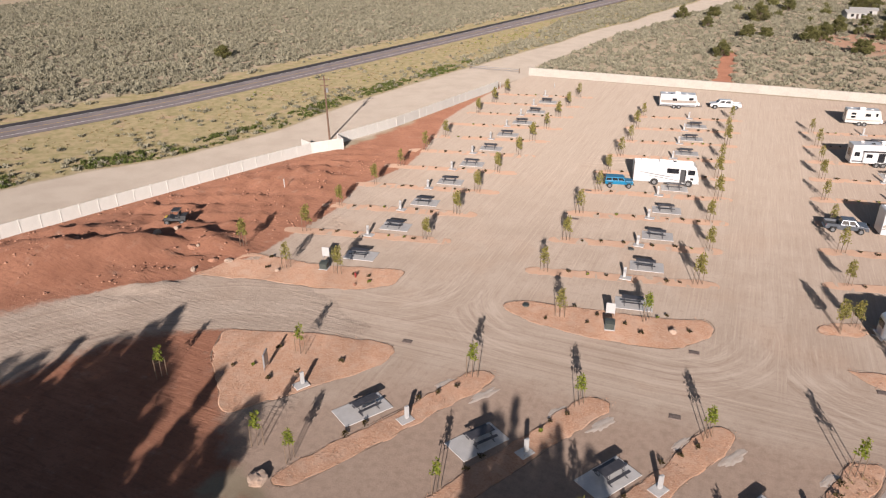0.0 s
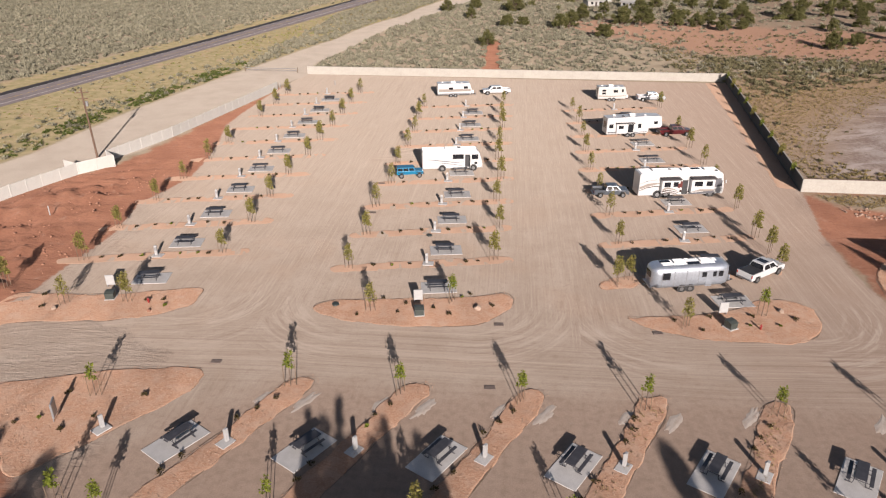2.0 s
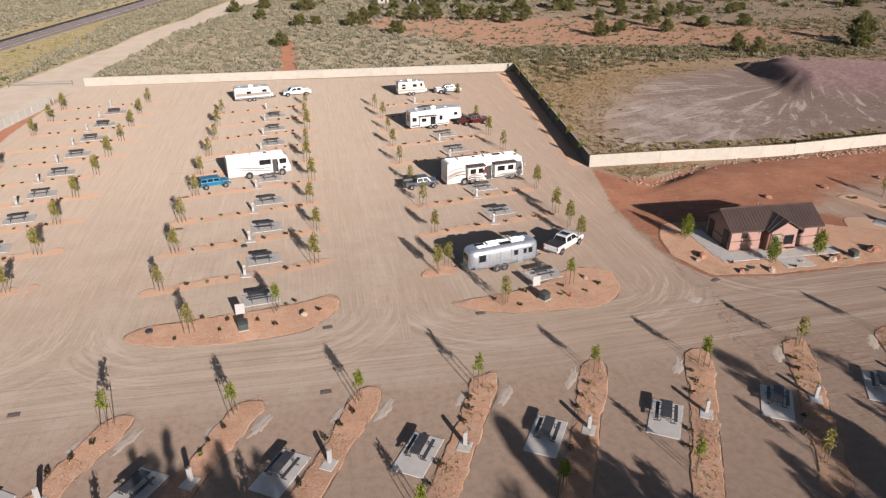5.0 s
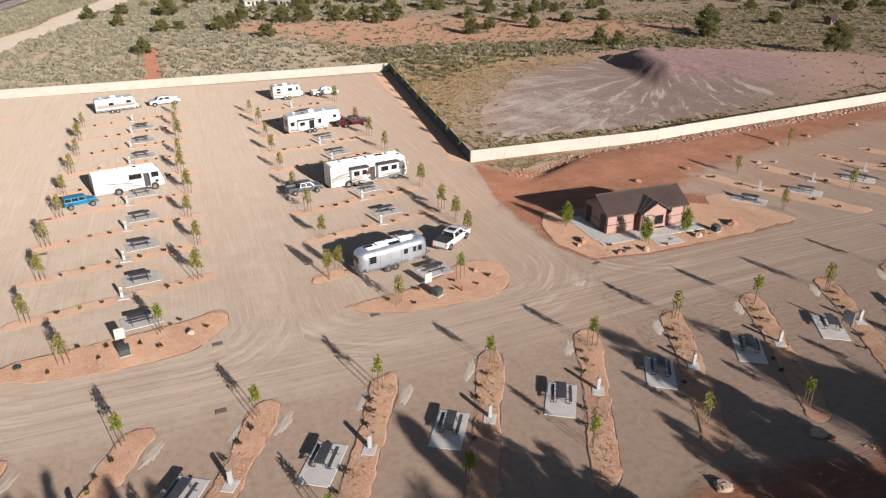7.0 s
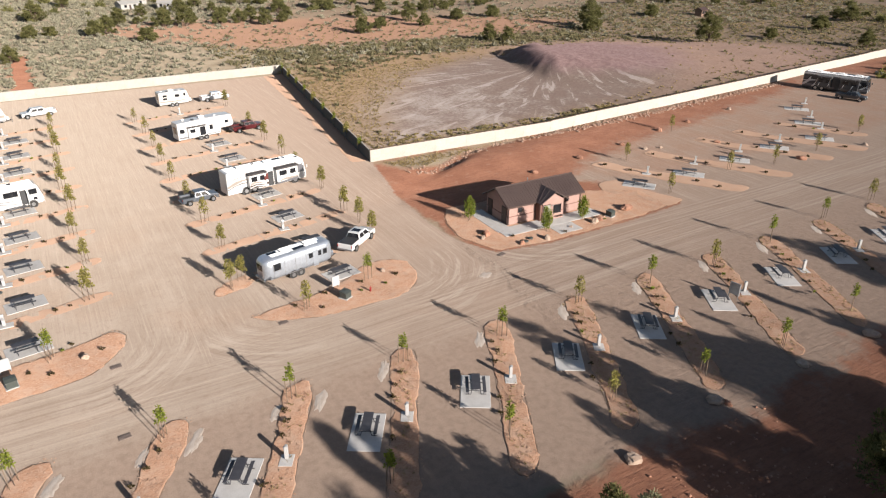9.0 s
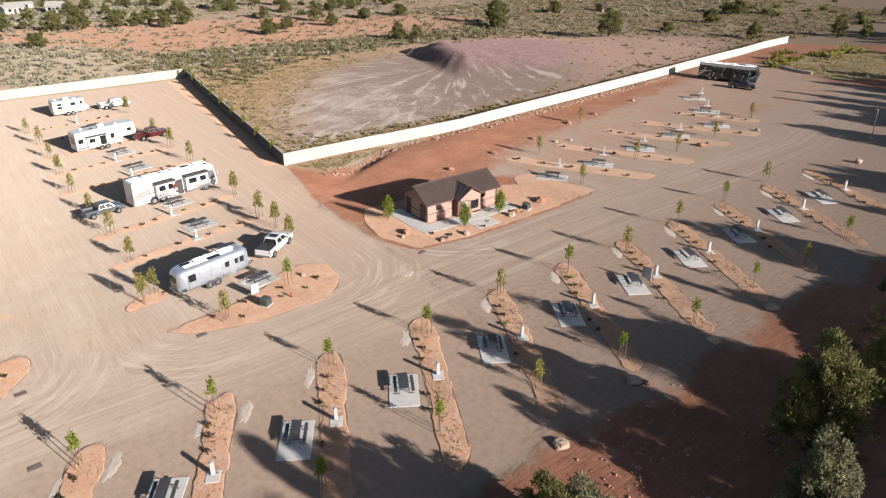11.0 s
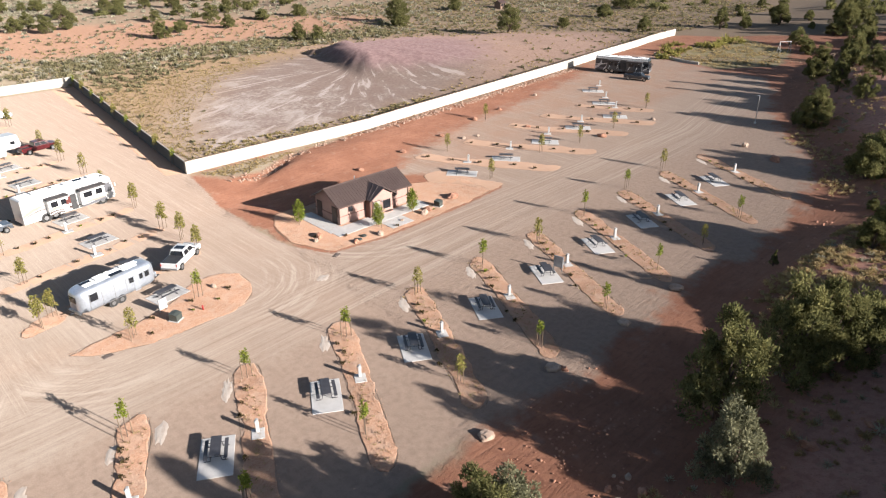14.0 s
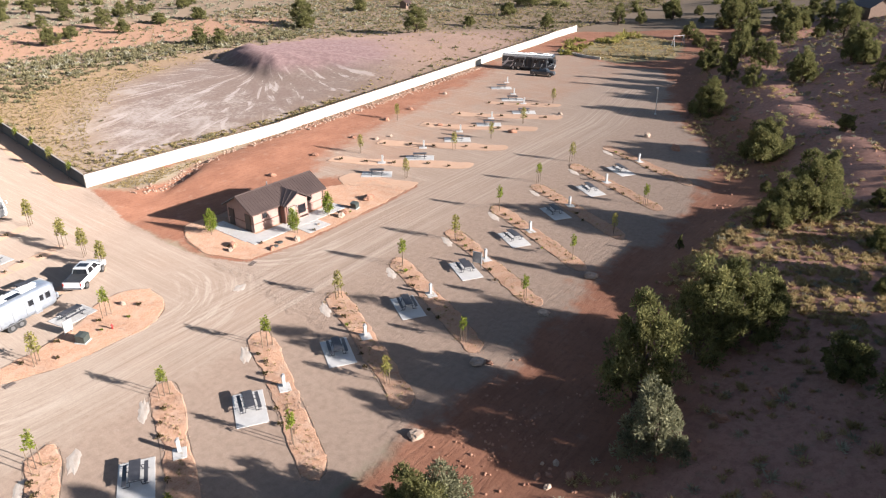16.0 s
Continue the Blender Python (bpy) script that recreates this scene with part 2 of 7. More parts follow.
def ground_material():
    k = Mat("open ground", 0.95, 0, 0.15, 1.0)
    p = k.pos
    big, mid, small, grit = k.noise(p, 0.035, 4), k.noise(p, 0.22, 5), k.noise(p, 1.6, 5), k.noise(p, 11, 4)
    rag = k.sum("ADD", k.sum("MULTIPLY", k.sum("SUBTRACT", mid, 0.5), 5.0), k.sum("MULTIPLY", k.sum("SUBTRACT", small, 0.5), 1.6))
    fine = k.sum("MULTIPLY", k.sum("SUBTRACT", small, 0.5), 1.3)

    def zone(name, wobble, width):
        return k.span(k.sum("ADD", k.attr(name), wobble), -width, width)

    # open soil with dry grass and red patches
    col = k.mix(k.span(mid, 0.35, 0.7), (0.223, 0.185, 0.134), (0.178, 0.145, 0.102))
    col = k.mix(k.span(big, 0.52, 0.66, 0, 0.6), col, (0.228, 0.175, 0.125))
    col = k.mix(k.span(small, 0.52, 0.72, 0, 0.55), col, (0.208, 0.175, 0.12))
    here = k.t.nodes.new("ShaderNodeSeparateXYZ")
    k.put(here.inputs[0], p)
    col = k.mix(k.span(k.sum("ADD", here.outputs[0], k.sum("MULTIPLY", mid, 60.0)), 60, 150, 0, 0.75), col, k.mix(k.span(small, 0.4, 0.66), (0.152, 0.108, 0.077), (0.119, 0.084, 0.058)))
    col = k.mix(k.sum("MULTIPLY", zone("rust", rag, 9.0), 0.88), col, k.mix(k.span(small, 0.4, 0.65), (0.25, 0.143, 0.097), (0.2, 0.115, 0.076)))
    col = k.mix(k.sum("MULTIPLY", zone("ochre", rag, 6.0), 0.9), col, k.mix(k.span(k.sum("ADD", here.outputs[0], k.sum("MULTIPLY", mid, 30.0)), 120, 150), k.mix(k.span(small, 0.4, 0.65), (0.215, 0.148, 0.09), (0.165, 0.11, 0.064)), k.mix(k.span(small, 0.4, 0.65), (0.24, 0.163, 0.132), (0.195, 0.128, 0.1))))
    # grassy verge
    grass = k.mix(k.span(k.noise(p, 0.5, 6, 0.65), 0.38, 0.62), (0.237, 0.191, 0.112), (0.16, 0.142, 0.0698))
    grass = k.mix(k.span(mid, 0.56, 0.68, 0, 0.8), grass, (0.242, 0.174, 0.116))
    col = k.mix(zone("verge", rag, 1.5), col, grass)
    # clay mound: grey, white wash lines and a purple crown
    wash = k.noise(k.attr("rill", "Vector"), 1.0, 7, 0.62, 0.9)
    clay = k.mix(k.span(small, 0.4, 0.66), (0.145, 0.11, 0.094), (0.118, 0.087, 0.075))
    zed = k.t.nodes.new("ShaderNodeSeparateXYZ")
    k.put(zed.inputs[0], p)
    # white salt lies thickest on the flat west of the mound
    salt = k.sum("ADD", k.noise(p, 0.13, 5, 0.6), k.span(zed.outputs[0], 62, 112, 0.16, -0.08))
    clay = k.mix(k.span(k.sum("ADD", salt, k.sum("MULTIPLY", k.sum("SUBTRACT", k.noise(p, 1.3, 7, 0.75), 0.5), 0.9)), 0.48, 0.78, 0, 0.8), clay, (0.245, 0.215, 0.198))
    clay = k.mix(k.span(wash, 0.56, 0.63, 0, 0.75), clay, (0.283, 0.248, 0.232))
    clay = k.mix(k.span(wash, 0.47, 0.40, 0, 0.4), clay, (0.119, 0.0824, 0.072))
    crown = k.span(k.sum("ADD", zed.outputs[2], k.sum("MULTIPLY", mid, 2.4)), 2.4, 4.6)
    clay = k.mix(k.sum("MULTIPLY", crown, 0.9), clay, k.mix(k.span(k.noise(k.stretch(p, 1, 1, 0.25), 0.9, 6, 0.7), 0.38, 0.64), (0.152, 0.096, 0.096), (0.211, 0.144, 0.142)))
    col = k.mix(zone("clay", k.sum("MULTIPLY", rag, 1.6), 10.0), col, clay)
    # red dirt
    red = k.mix(k.span(mid, 0.3, 0.7), (0.272, 0.129, 0.081), (0.22, 0.099, 0.061))
    red = k.mix(k.span(small, 0.5, 0.75, 0, 0.6), red, (0.164, 0.0712, 0.0481))
    red = k.mix(k.span(k.noise(p, 0.6, 5), 0.58, 0.75, 0, 0.6), red, (0.292, 0.182, 0.134))
    red = k.mix(k.span(k.noise(p, 4.2, 6, 0.7), 0.52, 0.7, 0, 0.6), red, (0.128, 0.0598, 0.0425))
    scrape = k.noise(k.stretch(p, 0.3, 2.6, 1, 28), 1.0, 7, 0.72, 0.6)
    red = k.mix(k.span(scrape, 0.5, 0.64, 0, 0.36), red, (0.146, 0.0637, 0.0396))
    red = k.mix(k.span(scrape, 0.44, 0.32, 0, 0.35), red, (0.321, 0.176, 0.119))
    bank = k.mix(k.span(small, 0.4, 0.66), (0.36, 0.193, 0.147), (0.285, 0.149, 0.112))
    bank = k.mix(k.span(k.noise(p, 0.9, 6, 0.65), 0.54, 0.68, 0, 0.4), bank, (0.26, 0.192, 0.133))
    bank = k.mix(k.span(k.noise(p, 5.0, 5, 0.7), 0.56, 0.7, 0, 0.7), bank, (0.14, 0.083, 0.062))
    red = k.mix(zone("bank", rag, 3.0), red, bank)
    col = k.mix(zone("red", rag, 0.9), col, red)
    # crushed gravel, worn lighter and darker by wheels
    gravel = k.mix(k.span(mid, 0.32, 0.68), (0.335, 0.276, 0.225), (0.29, 0.233, 0.186))
    gravel = k.mix(k.span(k.noise(p, 0.09, 3), 0.5, 0.68, 0, 0.55), gravel, (0.322, 0.239, 0.18))
    gravel = k.mix(k.span(small, 0.5, 0.72, 0, 0.4), gravel, (0.223, 0.167, 0.127))
    where = k.t.nodes.new("ShaderNodeSeparateXYZ")
    k.put(where.inputs[0], p)
    # the gravel turns paler and yellower towards the back of the lot
    gravel = k.mix(k.span(k.sum("ADD", where.outputs[1], k.sum("MULTIPLY", mid, 30.0)), 70, 135, 0, 0.8), gravel, (0.296, 0.245, 0.197))
    # the gravel turns browner and darker in the eastern half
    gravel = k.mix(k.span(k.sum("ADD", where.outputs[0], k.sum("MULTIPLY", mid, 14.0)), 4, 58, 0, 0.72), gravel, (0.25, 0.18, 0.14))
    # red soil shows through the gravel of the north-east sites
    gravel = k.mix(k.sum("MULTIPLY", k.span(k.attr("soft"), 0.45, 0.8), k.span(k.noise(p, 0.17, 6, 0.62), 0.36, 0.62, 0.2, 0.75)), gravel, (0.27, 0.165, 0.116))
    road = k.attr("track", "Vector")
    ruts = k.noise(k.stretch(road, 1.7, 0.016, 1), 1.0, 7, 0.75, 0.15)
    lanes = k.noise(k.stretch(p, 1.3, 0.035, 1), 1.0, 5, 0.6, 0.3)
    sep = k.t.nodes.new("ShaderNodeSeparateXYZ")
    k.put(sep.inputs[0], road)
    on_road = sep.outputs[2]
    bend = k.attr("bend", "Vector")
    sep2 = k.t.nodes.new("ShaderNodeSeparateXYZ")
    k.put(sep2.inputs[0], bend)
    arcs = k.noise(k.stretch(bend, 1.6, 0.25, 0.0), 1.0, 6, 0.72, 0.1)
    streak = k.mix(on_road, lanes, ruts)
    gravel = k.mix(k.sum("MULTIPLY", on_road, k.span(ruts, 0.49, 0.62, 0, 0.7)), gravel, (0.36, 0.294, 0.239))
    gravel = k.mix(k.sum("MULTIPLY", on_road, k.span(ruts, 0.47, 0.36, 0, 0.65)), gravel, (0.211, 0.155, 0.121))
    gravel = k.mix(k.sum("MULTIPLY", sep2.outputs[2], k.span(arcs, 0.5, 0.62, 0, 0.75)), gravel, (0.384, 0.322, 0.267))
    gravel = k.mix(k.sum("MULTIPLY", sep2.outputs[2], k.span(arcs, 0.47, 0.36, 0, 0.6)), gravel, (0.223, 0.167, 0.13))
    gravel = k.mix(k.span(streak, 0.52, 0.75, 0, 0.38), gravel, (0.372, 0.31, 0.254))
    gravel = k.mix(k.span(streak, 0.46, 0.28, 0, 0.3), gravel, (0.223, 0.171, 0.13))
    scour = k.mix(on_road, k.noise(k.stretch(p, 5.0, 0.12, 1), 1.0, 6, 0.75, 0.3), k.noise(k.stretch(road, 5.5, 0.05, 1), 1.0, 6, 0.75, 0.2))
    gravel = k.mix(k.span(scour, 0.5, 0.66, 0, 0.38), gravel, (0.409, 0.344, 0.285))
    gravel = k.mix(k.span(scour, 0.48, 0.34, 0, 0.36), gravel, (0.223, 0.167, 0.13))
    gravel = k.mix(k.sum("MULTIPLY", zone("sites", rag, 2.5), 0.78), gravel, k.mix(k.span(small, 0.35, 0.7), (0.285, 0.21, 0.163), (0.232, 0.168, 0.13)))
    gravel = k.mix(k.span(k.noise(p, 3.6, 6, 0.7), 0.5, 0.72, 0, 0.22), gravel, (0.186, 0.136, 0.102))
    gravel = k.mix(k.span(k.noise(p, 1.1, 6, 0.7), 0.56, 0.74, 0, 0.25), gravel, (0.384, 0.322, 0.267))
    gravel = k.mix(k.span(grit, 0.45, 0.75, 0, 0.12), gravel, (0.198, 0.149, 0.115))
    on_gravel = k.span(k.sum("DIVIDE", k.sum("ADD", k.attr("gravel"), k.sum("ADD", fine, k.sum("MULTIPLY", k.sum("ADD", rag, k.sum("MULTIPLY", k.sum("SUBTRACT", k.noise(p, 0.75, 7, 0.75), 0.5), 14.0)), k.attr("soft")))), k.sum("ADD", k.sum("MULTIPLY", k.attr("soft"), 3.2), 0.25)), -1, 1)
    col = k.mix(on_gravel, col, gravel)
    far_road = k.mix(k.span(mid, 0.35, 0.7), (0.305, 0.265, 0.22), (0.268, 0.23, 0.19))
    col = k.mix(zone("west_road", fine, 0.5), col, far_road)
    col = k.mix(k.span(grit, 0.3, 0.7, 0, 0.18), col, (0.0868, 0.062, 0.0465))
    k.relief(k.sum("ADD", k.sum("MULTIPLY", small, 0.35), k.sum("ADD", k.sum("MULTIPLY", grit, 0.25), k.sum("MULTIPLY", k.sum("MULTIPLY", scrape, 2.0), k.sum("MULTIPLY", zone("red", rag, 0.9), k.sum("SUBTRACT", 1.0, zone("bank", rag, 3.0)))))), 0.35, 0.2)
    return k.done(col)


def bed_material(name, pale):
    k = Mat(name, 0.95, 0, 0.1, 1.0)
    chips = k.cells(k.stretch(k.pos, 1, 2.2, 1, 30), 7.0, "Color")
    n = k.noise(k.pos, 0.8, 5)
    col = k.mix(k.span(chips, 0.1, 0.9), (0.405, 0.255, 0.175), (0.325, 0.188, 0.122))
    col = k.mix(k.span(n, 0.42, 0.7, 0, 0.65), col, (0.389, 0.277, 0.208))
    col = k.mix(k.span(k.noise(k.pos, 5, 4), 0.58, 0.72, 0, 0.4), col, (0.165, 0.0957, 0.066))
    col = k.mix(pale, col, (0.33, 0.225, 0.162))
    k.relief(k.sum("ADD", chips, k.sum("MULTIPLY", k.noise(k.pos, 4.5, 5), 1.2)), 0.4 - 0.2 * pale, 0.06)
    return k.done(col)


def leaf_material(name, dark, light, tip):
    k = Mat(name, 0.9, 0, 0.04)
    shade = k.attr("tint")
    col = k.mix(shade, dark, light)
    col = k.mix(k.span(k.noise(k.obj, 1.2, 3), 0.5, 0.7, 0, 0.6), col, tip)
    # thin leaves let some light through
    thin = k.t.nodes.new("ShaderNodeBsdfTranslucent")
    k.put(thin.inputs[0], col)
    both = k.t.nodes.new("ShaderNodeMixShader")
    both.inputs[0].default_value = 0.35
    k.t.links.new(k.b.outputs[0], both.inputs[1])
    k.t.links.new(thin.outputs[0], both.inputs[2])
    k.t.links.new(both.outputs[0], k.t.nodes["Material Output"].inputs[0])
    return k.done(col)


GROUND = ground_material()
MULCH = bed_material("wood chip mulch", 0.0)
MULCH_PALE = bed_material("dusty wood chip mulch", 0.68)
CONCRETE = plain("concrete slab", (0.56, 0.54, 0.515), (0.49, 0.47, 0.445), 0.85, scale=1.2, fine=18, bump=0.2, each=0.15)
WALL_CREAM = plain("cream block wall", (0.43, 0.40, 0.35), (0.39, 0.36, 0.315), 0.9, scale=0.5, fine=6, each=0.12)
VINYL = plain("white vinyl fence", (0.60, 0.575, 0.53), (0.55, 0.525, 0.48), 0.6, scale=0.8, each=0.1)
PAINT_WHITE = plain("white painted metal", (0.43, 0.425, 0.415), (0.39, 0.385, 0.375), 0.4)
BLACK_METAL = plain("black coated metal", (0.045, 0.044, 0.05), (0.07, 0.068, 0.075), 0.5, fine=60)
GREEN_BOX = plain("dark green utility paint", (0.05, 0.058, 0.05), (0.065, 0.073, 0.065), 0.5)
GREY_METAL = plain("grey galvanised metal", (0.42, 0.42, 0.42), (0.33, 0.33, 0.34), 0.45, 0.6)
STAKE_WOOD = plain("weathered stake wood", (0.20, 0.14, 0.09), (0.13, 0.09, 0.06), 0.9)
BARK = plain("grey brown bark", (0.15, 0.105, 0.075), (0.09, 0.06, 0.045), 0.95, scale=3, bump=0.6)
POLE_WOOD = plain("brown pole wood", (0.17, 0.105, 0.07), (0.11, 0.065, 0.045), 0.9, scale=1)
ASPHALT = plain("worn asphalt", (0.125, 0.106, 0.104), (0.10, 0.084, 0.083), 0.9, scale=0.3, fine=5, dusty=1.0)
ASPHALT_DARK = plain("newer dark asphalt", (0.05, 0.042, 0.043), (0.04, 0.033, 0.034), 0.9, scale=0.3, fine=5)
LINE_WHITE = plain("white road paint", (0.6, 0.58, 0.54), (0.5, 0.48, 0.45), 0.8)
LINE_YELLOW = plain("yellow road paint", (0.55, 0.36, 0.06), (0.45, 0.3, 0.06), 0.8)
ROCK = plain("pale sandstone", (0.44, 0.335, 0.26), (0.34, 0.235, 0.17), 0.95, scale=1.5, fine=8, bump=0.6, each=0.3)
RIPRAP = plain("broken pinkish rock", (0.40, 0.275, 0.205), (0.30, 0.18, 0.125), 0.95, scale=0.9, fine=8, bump=0.6)
RED_ROCK = plain("red sandstone", (0.42, 0.22, 0.14), (0.30, 0.14, 0.09), 0.95, scale=1.5, fine=8, bump=0.6, each=0.3)
RED_PAINT = plain("red hydrant paint", (0.30, 0.03, 0.025), (0.24, 0.025, 0.02), 0.4)
LEAF_YOUNG = leaf_material("fresh green leaves", (0.1, 0.132, 0.022), (0.237, 0.27, 0.045), (0.275, 0.258, 0.06))
LEAF_DRAB = leaf_material("drab olive leaves", (0.156, 0.15, 0.0462), (0.325, 0.288, 0.088), (0.351, 0.269, 0.0935))
LEAF_WEED = leaf_material("roadside weeds", (0.06, 0.08, 0.024), (0.17, 0.2, 0.06), (0.22, 0.215, 0.08))
LEAF_GREEN = leaf_material("fresh verge grass", (0.15, 0.17, 0.045), (0.34, 0.36, 0.1), (0.38, 0.35, 0.12))
LEAF_JUNIPER = leaf_material("juniper scales", (0.066, 0.07, 0.028), (0.232, 0.221, 0.09), (0.252, 0.224, 0.093))
LEAF_BLUE = leaf_material("grey juniper scales", (0.09, 0.092, 0.056), (0.29, 0.28, 0.17), (0.31, 0.30, 0.18))
LEAF_SAGE = leaf_material("sagebrush leaves", (0.175, 0.163, 0.115), (0.43, 0.4, 0.295), (0.36, 0.336, 0.225))
LEAF_DRY = leaf_material("dry olive brush", (0.17, 0.136, 0.064), (0.425, 0.34, 0.168), (0.34, 0.289, 0.128))
LEAF_OLIVE = leaf_material("olive desert brush", (0.11, 0.1, 0.055), (0.29, 0.26, 0.15), (0.27, 0.225, 0.12))
LEAF_STRAW = leaf_material("dry grass and rabbitbrush", (0.208, 0.15, 0.072), (0.468, 0.362, 0.192), (0.377, 0.319, 0.144))
LEAF_SHRUB = leaf_material("dark bedding shrub", (0.045, 0.036, 0.018), (0.12, 0.09, 0.042), (0.16, 0.105, 0.055))
# ---- the ground, one sheet ----
def grid_axis(lo, hi, step, reach):
    mid = np.arange(lo, hi + step, step)
    grow, d, s = [], 0.0, step
    while d < reach:
        s *= 1.13
        d += s
        grow.append(d)
    return np.concatenate([lo - np.array(grow[::-1]), mid, hi + np.array(grow)])


def build_ground():
    xs, ys = grid_axis(-130, 185, 1.0, 3200), grid_axis(-25, 195, 1.0, 3200)
    X, Y = np.meshgrid(xs, ys)
    x, y = X.ravel(), Y.ravel()
    z = height(x, y)
    nx, ny = len(xs), len(ys)
    me = bpy.data.meshes.new("ground")
    i = (np.arange(ny - 1)[:, None] * nx + np.arange(nx - 1)[None, :]).ravel()
    faces = np.stack([i, i + 1, i + nx + 1, i + nx], 1)
    me.vertices.add(len(x))
    me.vertices.foreach_set("co", np.stack([x, y, z], 1).astype(np.float32).ravel())
    me.loops.add(faces.size)
    me.loops.foreach_set("vertex_index", faces.ravel().astype(np.int32))
    me.polygons.add(len(faces))
    me.polygons.foreach_set("loop_start", np.arange(0, faces.size, 4, dtype=np.int32))
    me.update(calc_edges=True)
    me.polygons.foreach_set("use_smooth", np.ones(len(faces), bool))
    for name, outline in (("gravel", GRAVEL), ("west_road", WEST_ROAD), ("red", RED), ("verge", VERGE), ("clay", CLAY), ("sites", SITES), ("bank", None), ("soft", RED), ("rust", RUST), ("ochre", OCHRE)):
        at = me.attributes.new(name, "FLOAT", "POINT")
        d = inside(x, y, outline) if outline else np.interp(x, FOOT_X, FOOT_Y) - y - 9.0
        if name == "gravel":
            d = d + (1.5 * sines(x, y, 13) + 1.1 * sines(y, x, 5)) * np.maximum(smooth(25, 35, x) * smooth(46, 40, y - 0.2 * np.maximum(x - 60, 0)), smooth(66, 74, x) * smooth(66, 74, y))
        if name == "soft":
            d = np.maximum(np.maximum(0.8 * smooth(64, 74, x) * smooth(64, 74, y), 0.35 * smooth(20, 35, x) * smooth(46, 40, y - 0.2 * np.maximum(x - 60, 0))), 0.3 * smooth(-24, -30, x) * smooth(46, 40, y))
        if name == "verge":
            d = np.maximum(np.maximum(d, 14 - np.abs(along_line(x, y, HIGHWAY)[0])), inside(x, y, EAST_GRASS))
        if name == "red":
            d = np.maximum(d, inside(x, y, [(-6.5, 178), (-1.5, 178), (-2.5, 240), (-8, 240)]))
            d = np.minimum(d, -np.maximum(inside(x, y, EAST_GRASS), inside(x, y, WALL_STRIP)))
        at.data.foreach_set("value", np.clip(d, -30, 30).astype(np.float32))
    across, run = along_line(x, y, CROSS_ROAD)
    on = 1 - smooth(4.0, 6.5, np.abs(across))
    at = me.attributes.new("track", "FLOAT_VECTOR", "POINT")
    at.data.foreach_set("vector", np.stack([across, run, on], 1).astype(np.float32).ravel())
    a = np.arctan2(y - 145, (x - 115) / 1.25)
    r = np.hypot((x - 115) / 1.25, y - 145)
    at = me.attributes.new("rill", "FLOAT_VECTOR", "POINT")
    at.data.foreach_set("vector", np.stack([a * 12, r * 0.09 + 0.02 * x, 0 * r], 1).astype(np.float32).ravel())
    # wheel tracks that bend from the lanes into the cross road
    best, data = np.zeros(len(x)), np.zeros((len(x), 3))
    for cx, cy, east in ((-3, 63, 1), (17, 63, -1), (-33, 63, 1), (-14, 63, -1), (29, 64, 1), (52, 66, -1), (-20, 120, 1)):
        r, a = np.hypot(x - cx, y - cy), np.arctan2(y - cy, (x - cx) * east)
        w = smooth(4.5, 7, r) * smooth(15, 11, r) * smooth(-1.9, -1.4, a) * smooth(0.4, -0.1, a)
        hit = w > best
        best = np.where(hit, w, best)
        data[hit] = np.stack([r + cx, a * 4, w], 1)[hit]
    at = me.attributes.new("bend", "FLOAT_VECTOR", "POINT")
    at.data.foreach_set("vector", data.astype(np.float32).ravel())
    tagged(place("ground", me, GROUND), "open desert ground of red soil, gravel and dry grass", kind="structure")


build_ground()


def strip(name, line, offset, width, lift, material, label, step=6.0):
    """A ribbon that follows a line on the ground."""
    pts = []
    for (ax, ay), (bx, by) in zip(line, line[1:]):
        n = max(1, int(math.hypot(bx - ax, by - ay) / step))
        pts += [(ax + (bx - ax) * k / n, ay + (by - ay) * k / n) for k in range(n)]
    pts.append(line[-1])
    pts = np.array(pts)
    for _ in range(3):
        pts[1:-1] = (pts[:-2] + 2 * pts[1:-1] + pts[2:]) / 4
    t = np.gradient(pts, axis=0)
    t /= np.linalg.norm(t, axis=1)[:, None]
    nrm = np.stack([-t[:, 1], t[:, 0]], 1)
    verts, faces = [], []
    cols = (-0.5 * width - 0.25 * (lift > 0.03), -0.5 * width, 0.5 * width, 0.5 * width + 0.25 * (lift > 0.03))
    for p, n in zip(pts, nrm):
        base = ground_z(p[0], p[1]) + 0.005 * max(0.0, p[1] - 230)
        for j, o in enumerate(cols):
            q = p + n * (offset + o)
            verts.append((q[0], q[1], base + (lift if j in (1, 2) else -0.25)))
    for i in range(len(pts) - 1):
        for j in range(3):
            a = i * 4 + j
            faces.append((a, a + 4, a + 5, a + 1)[::-1])
    return tagged(sheet(name, verts, faces, material), label, kind="structure")


strip("road", HIGHWAY, 0, 10.6, 0.12, ASPHALT, "two-lane asphalt highway through sagebrush")
strip("road_shoulder", HIGHWAY, 3.9, 3.0, 0.124, ASPHALT_DARK, "darker asphalt band along the far side of the highway")
strip("road_edge_line", HIGHWAY, -3.6, 0.16, 0.128, LINE_WHITE, "white painted highway edge line")
strip("road_edge_line", HIGHWAY, 2.6, 0.16, 0.13, LINE_WHITE, "white painted highway edge line")
strip("road_centre_line", HIGHWAY, -0.6, 0.11, 0.128, LINE_YELLOW, "yellow painted highway centre line")
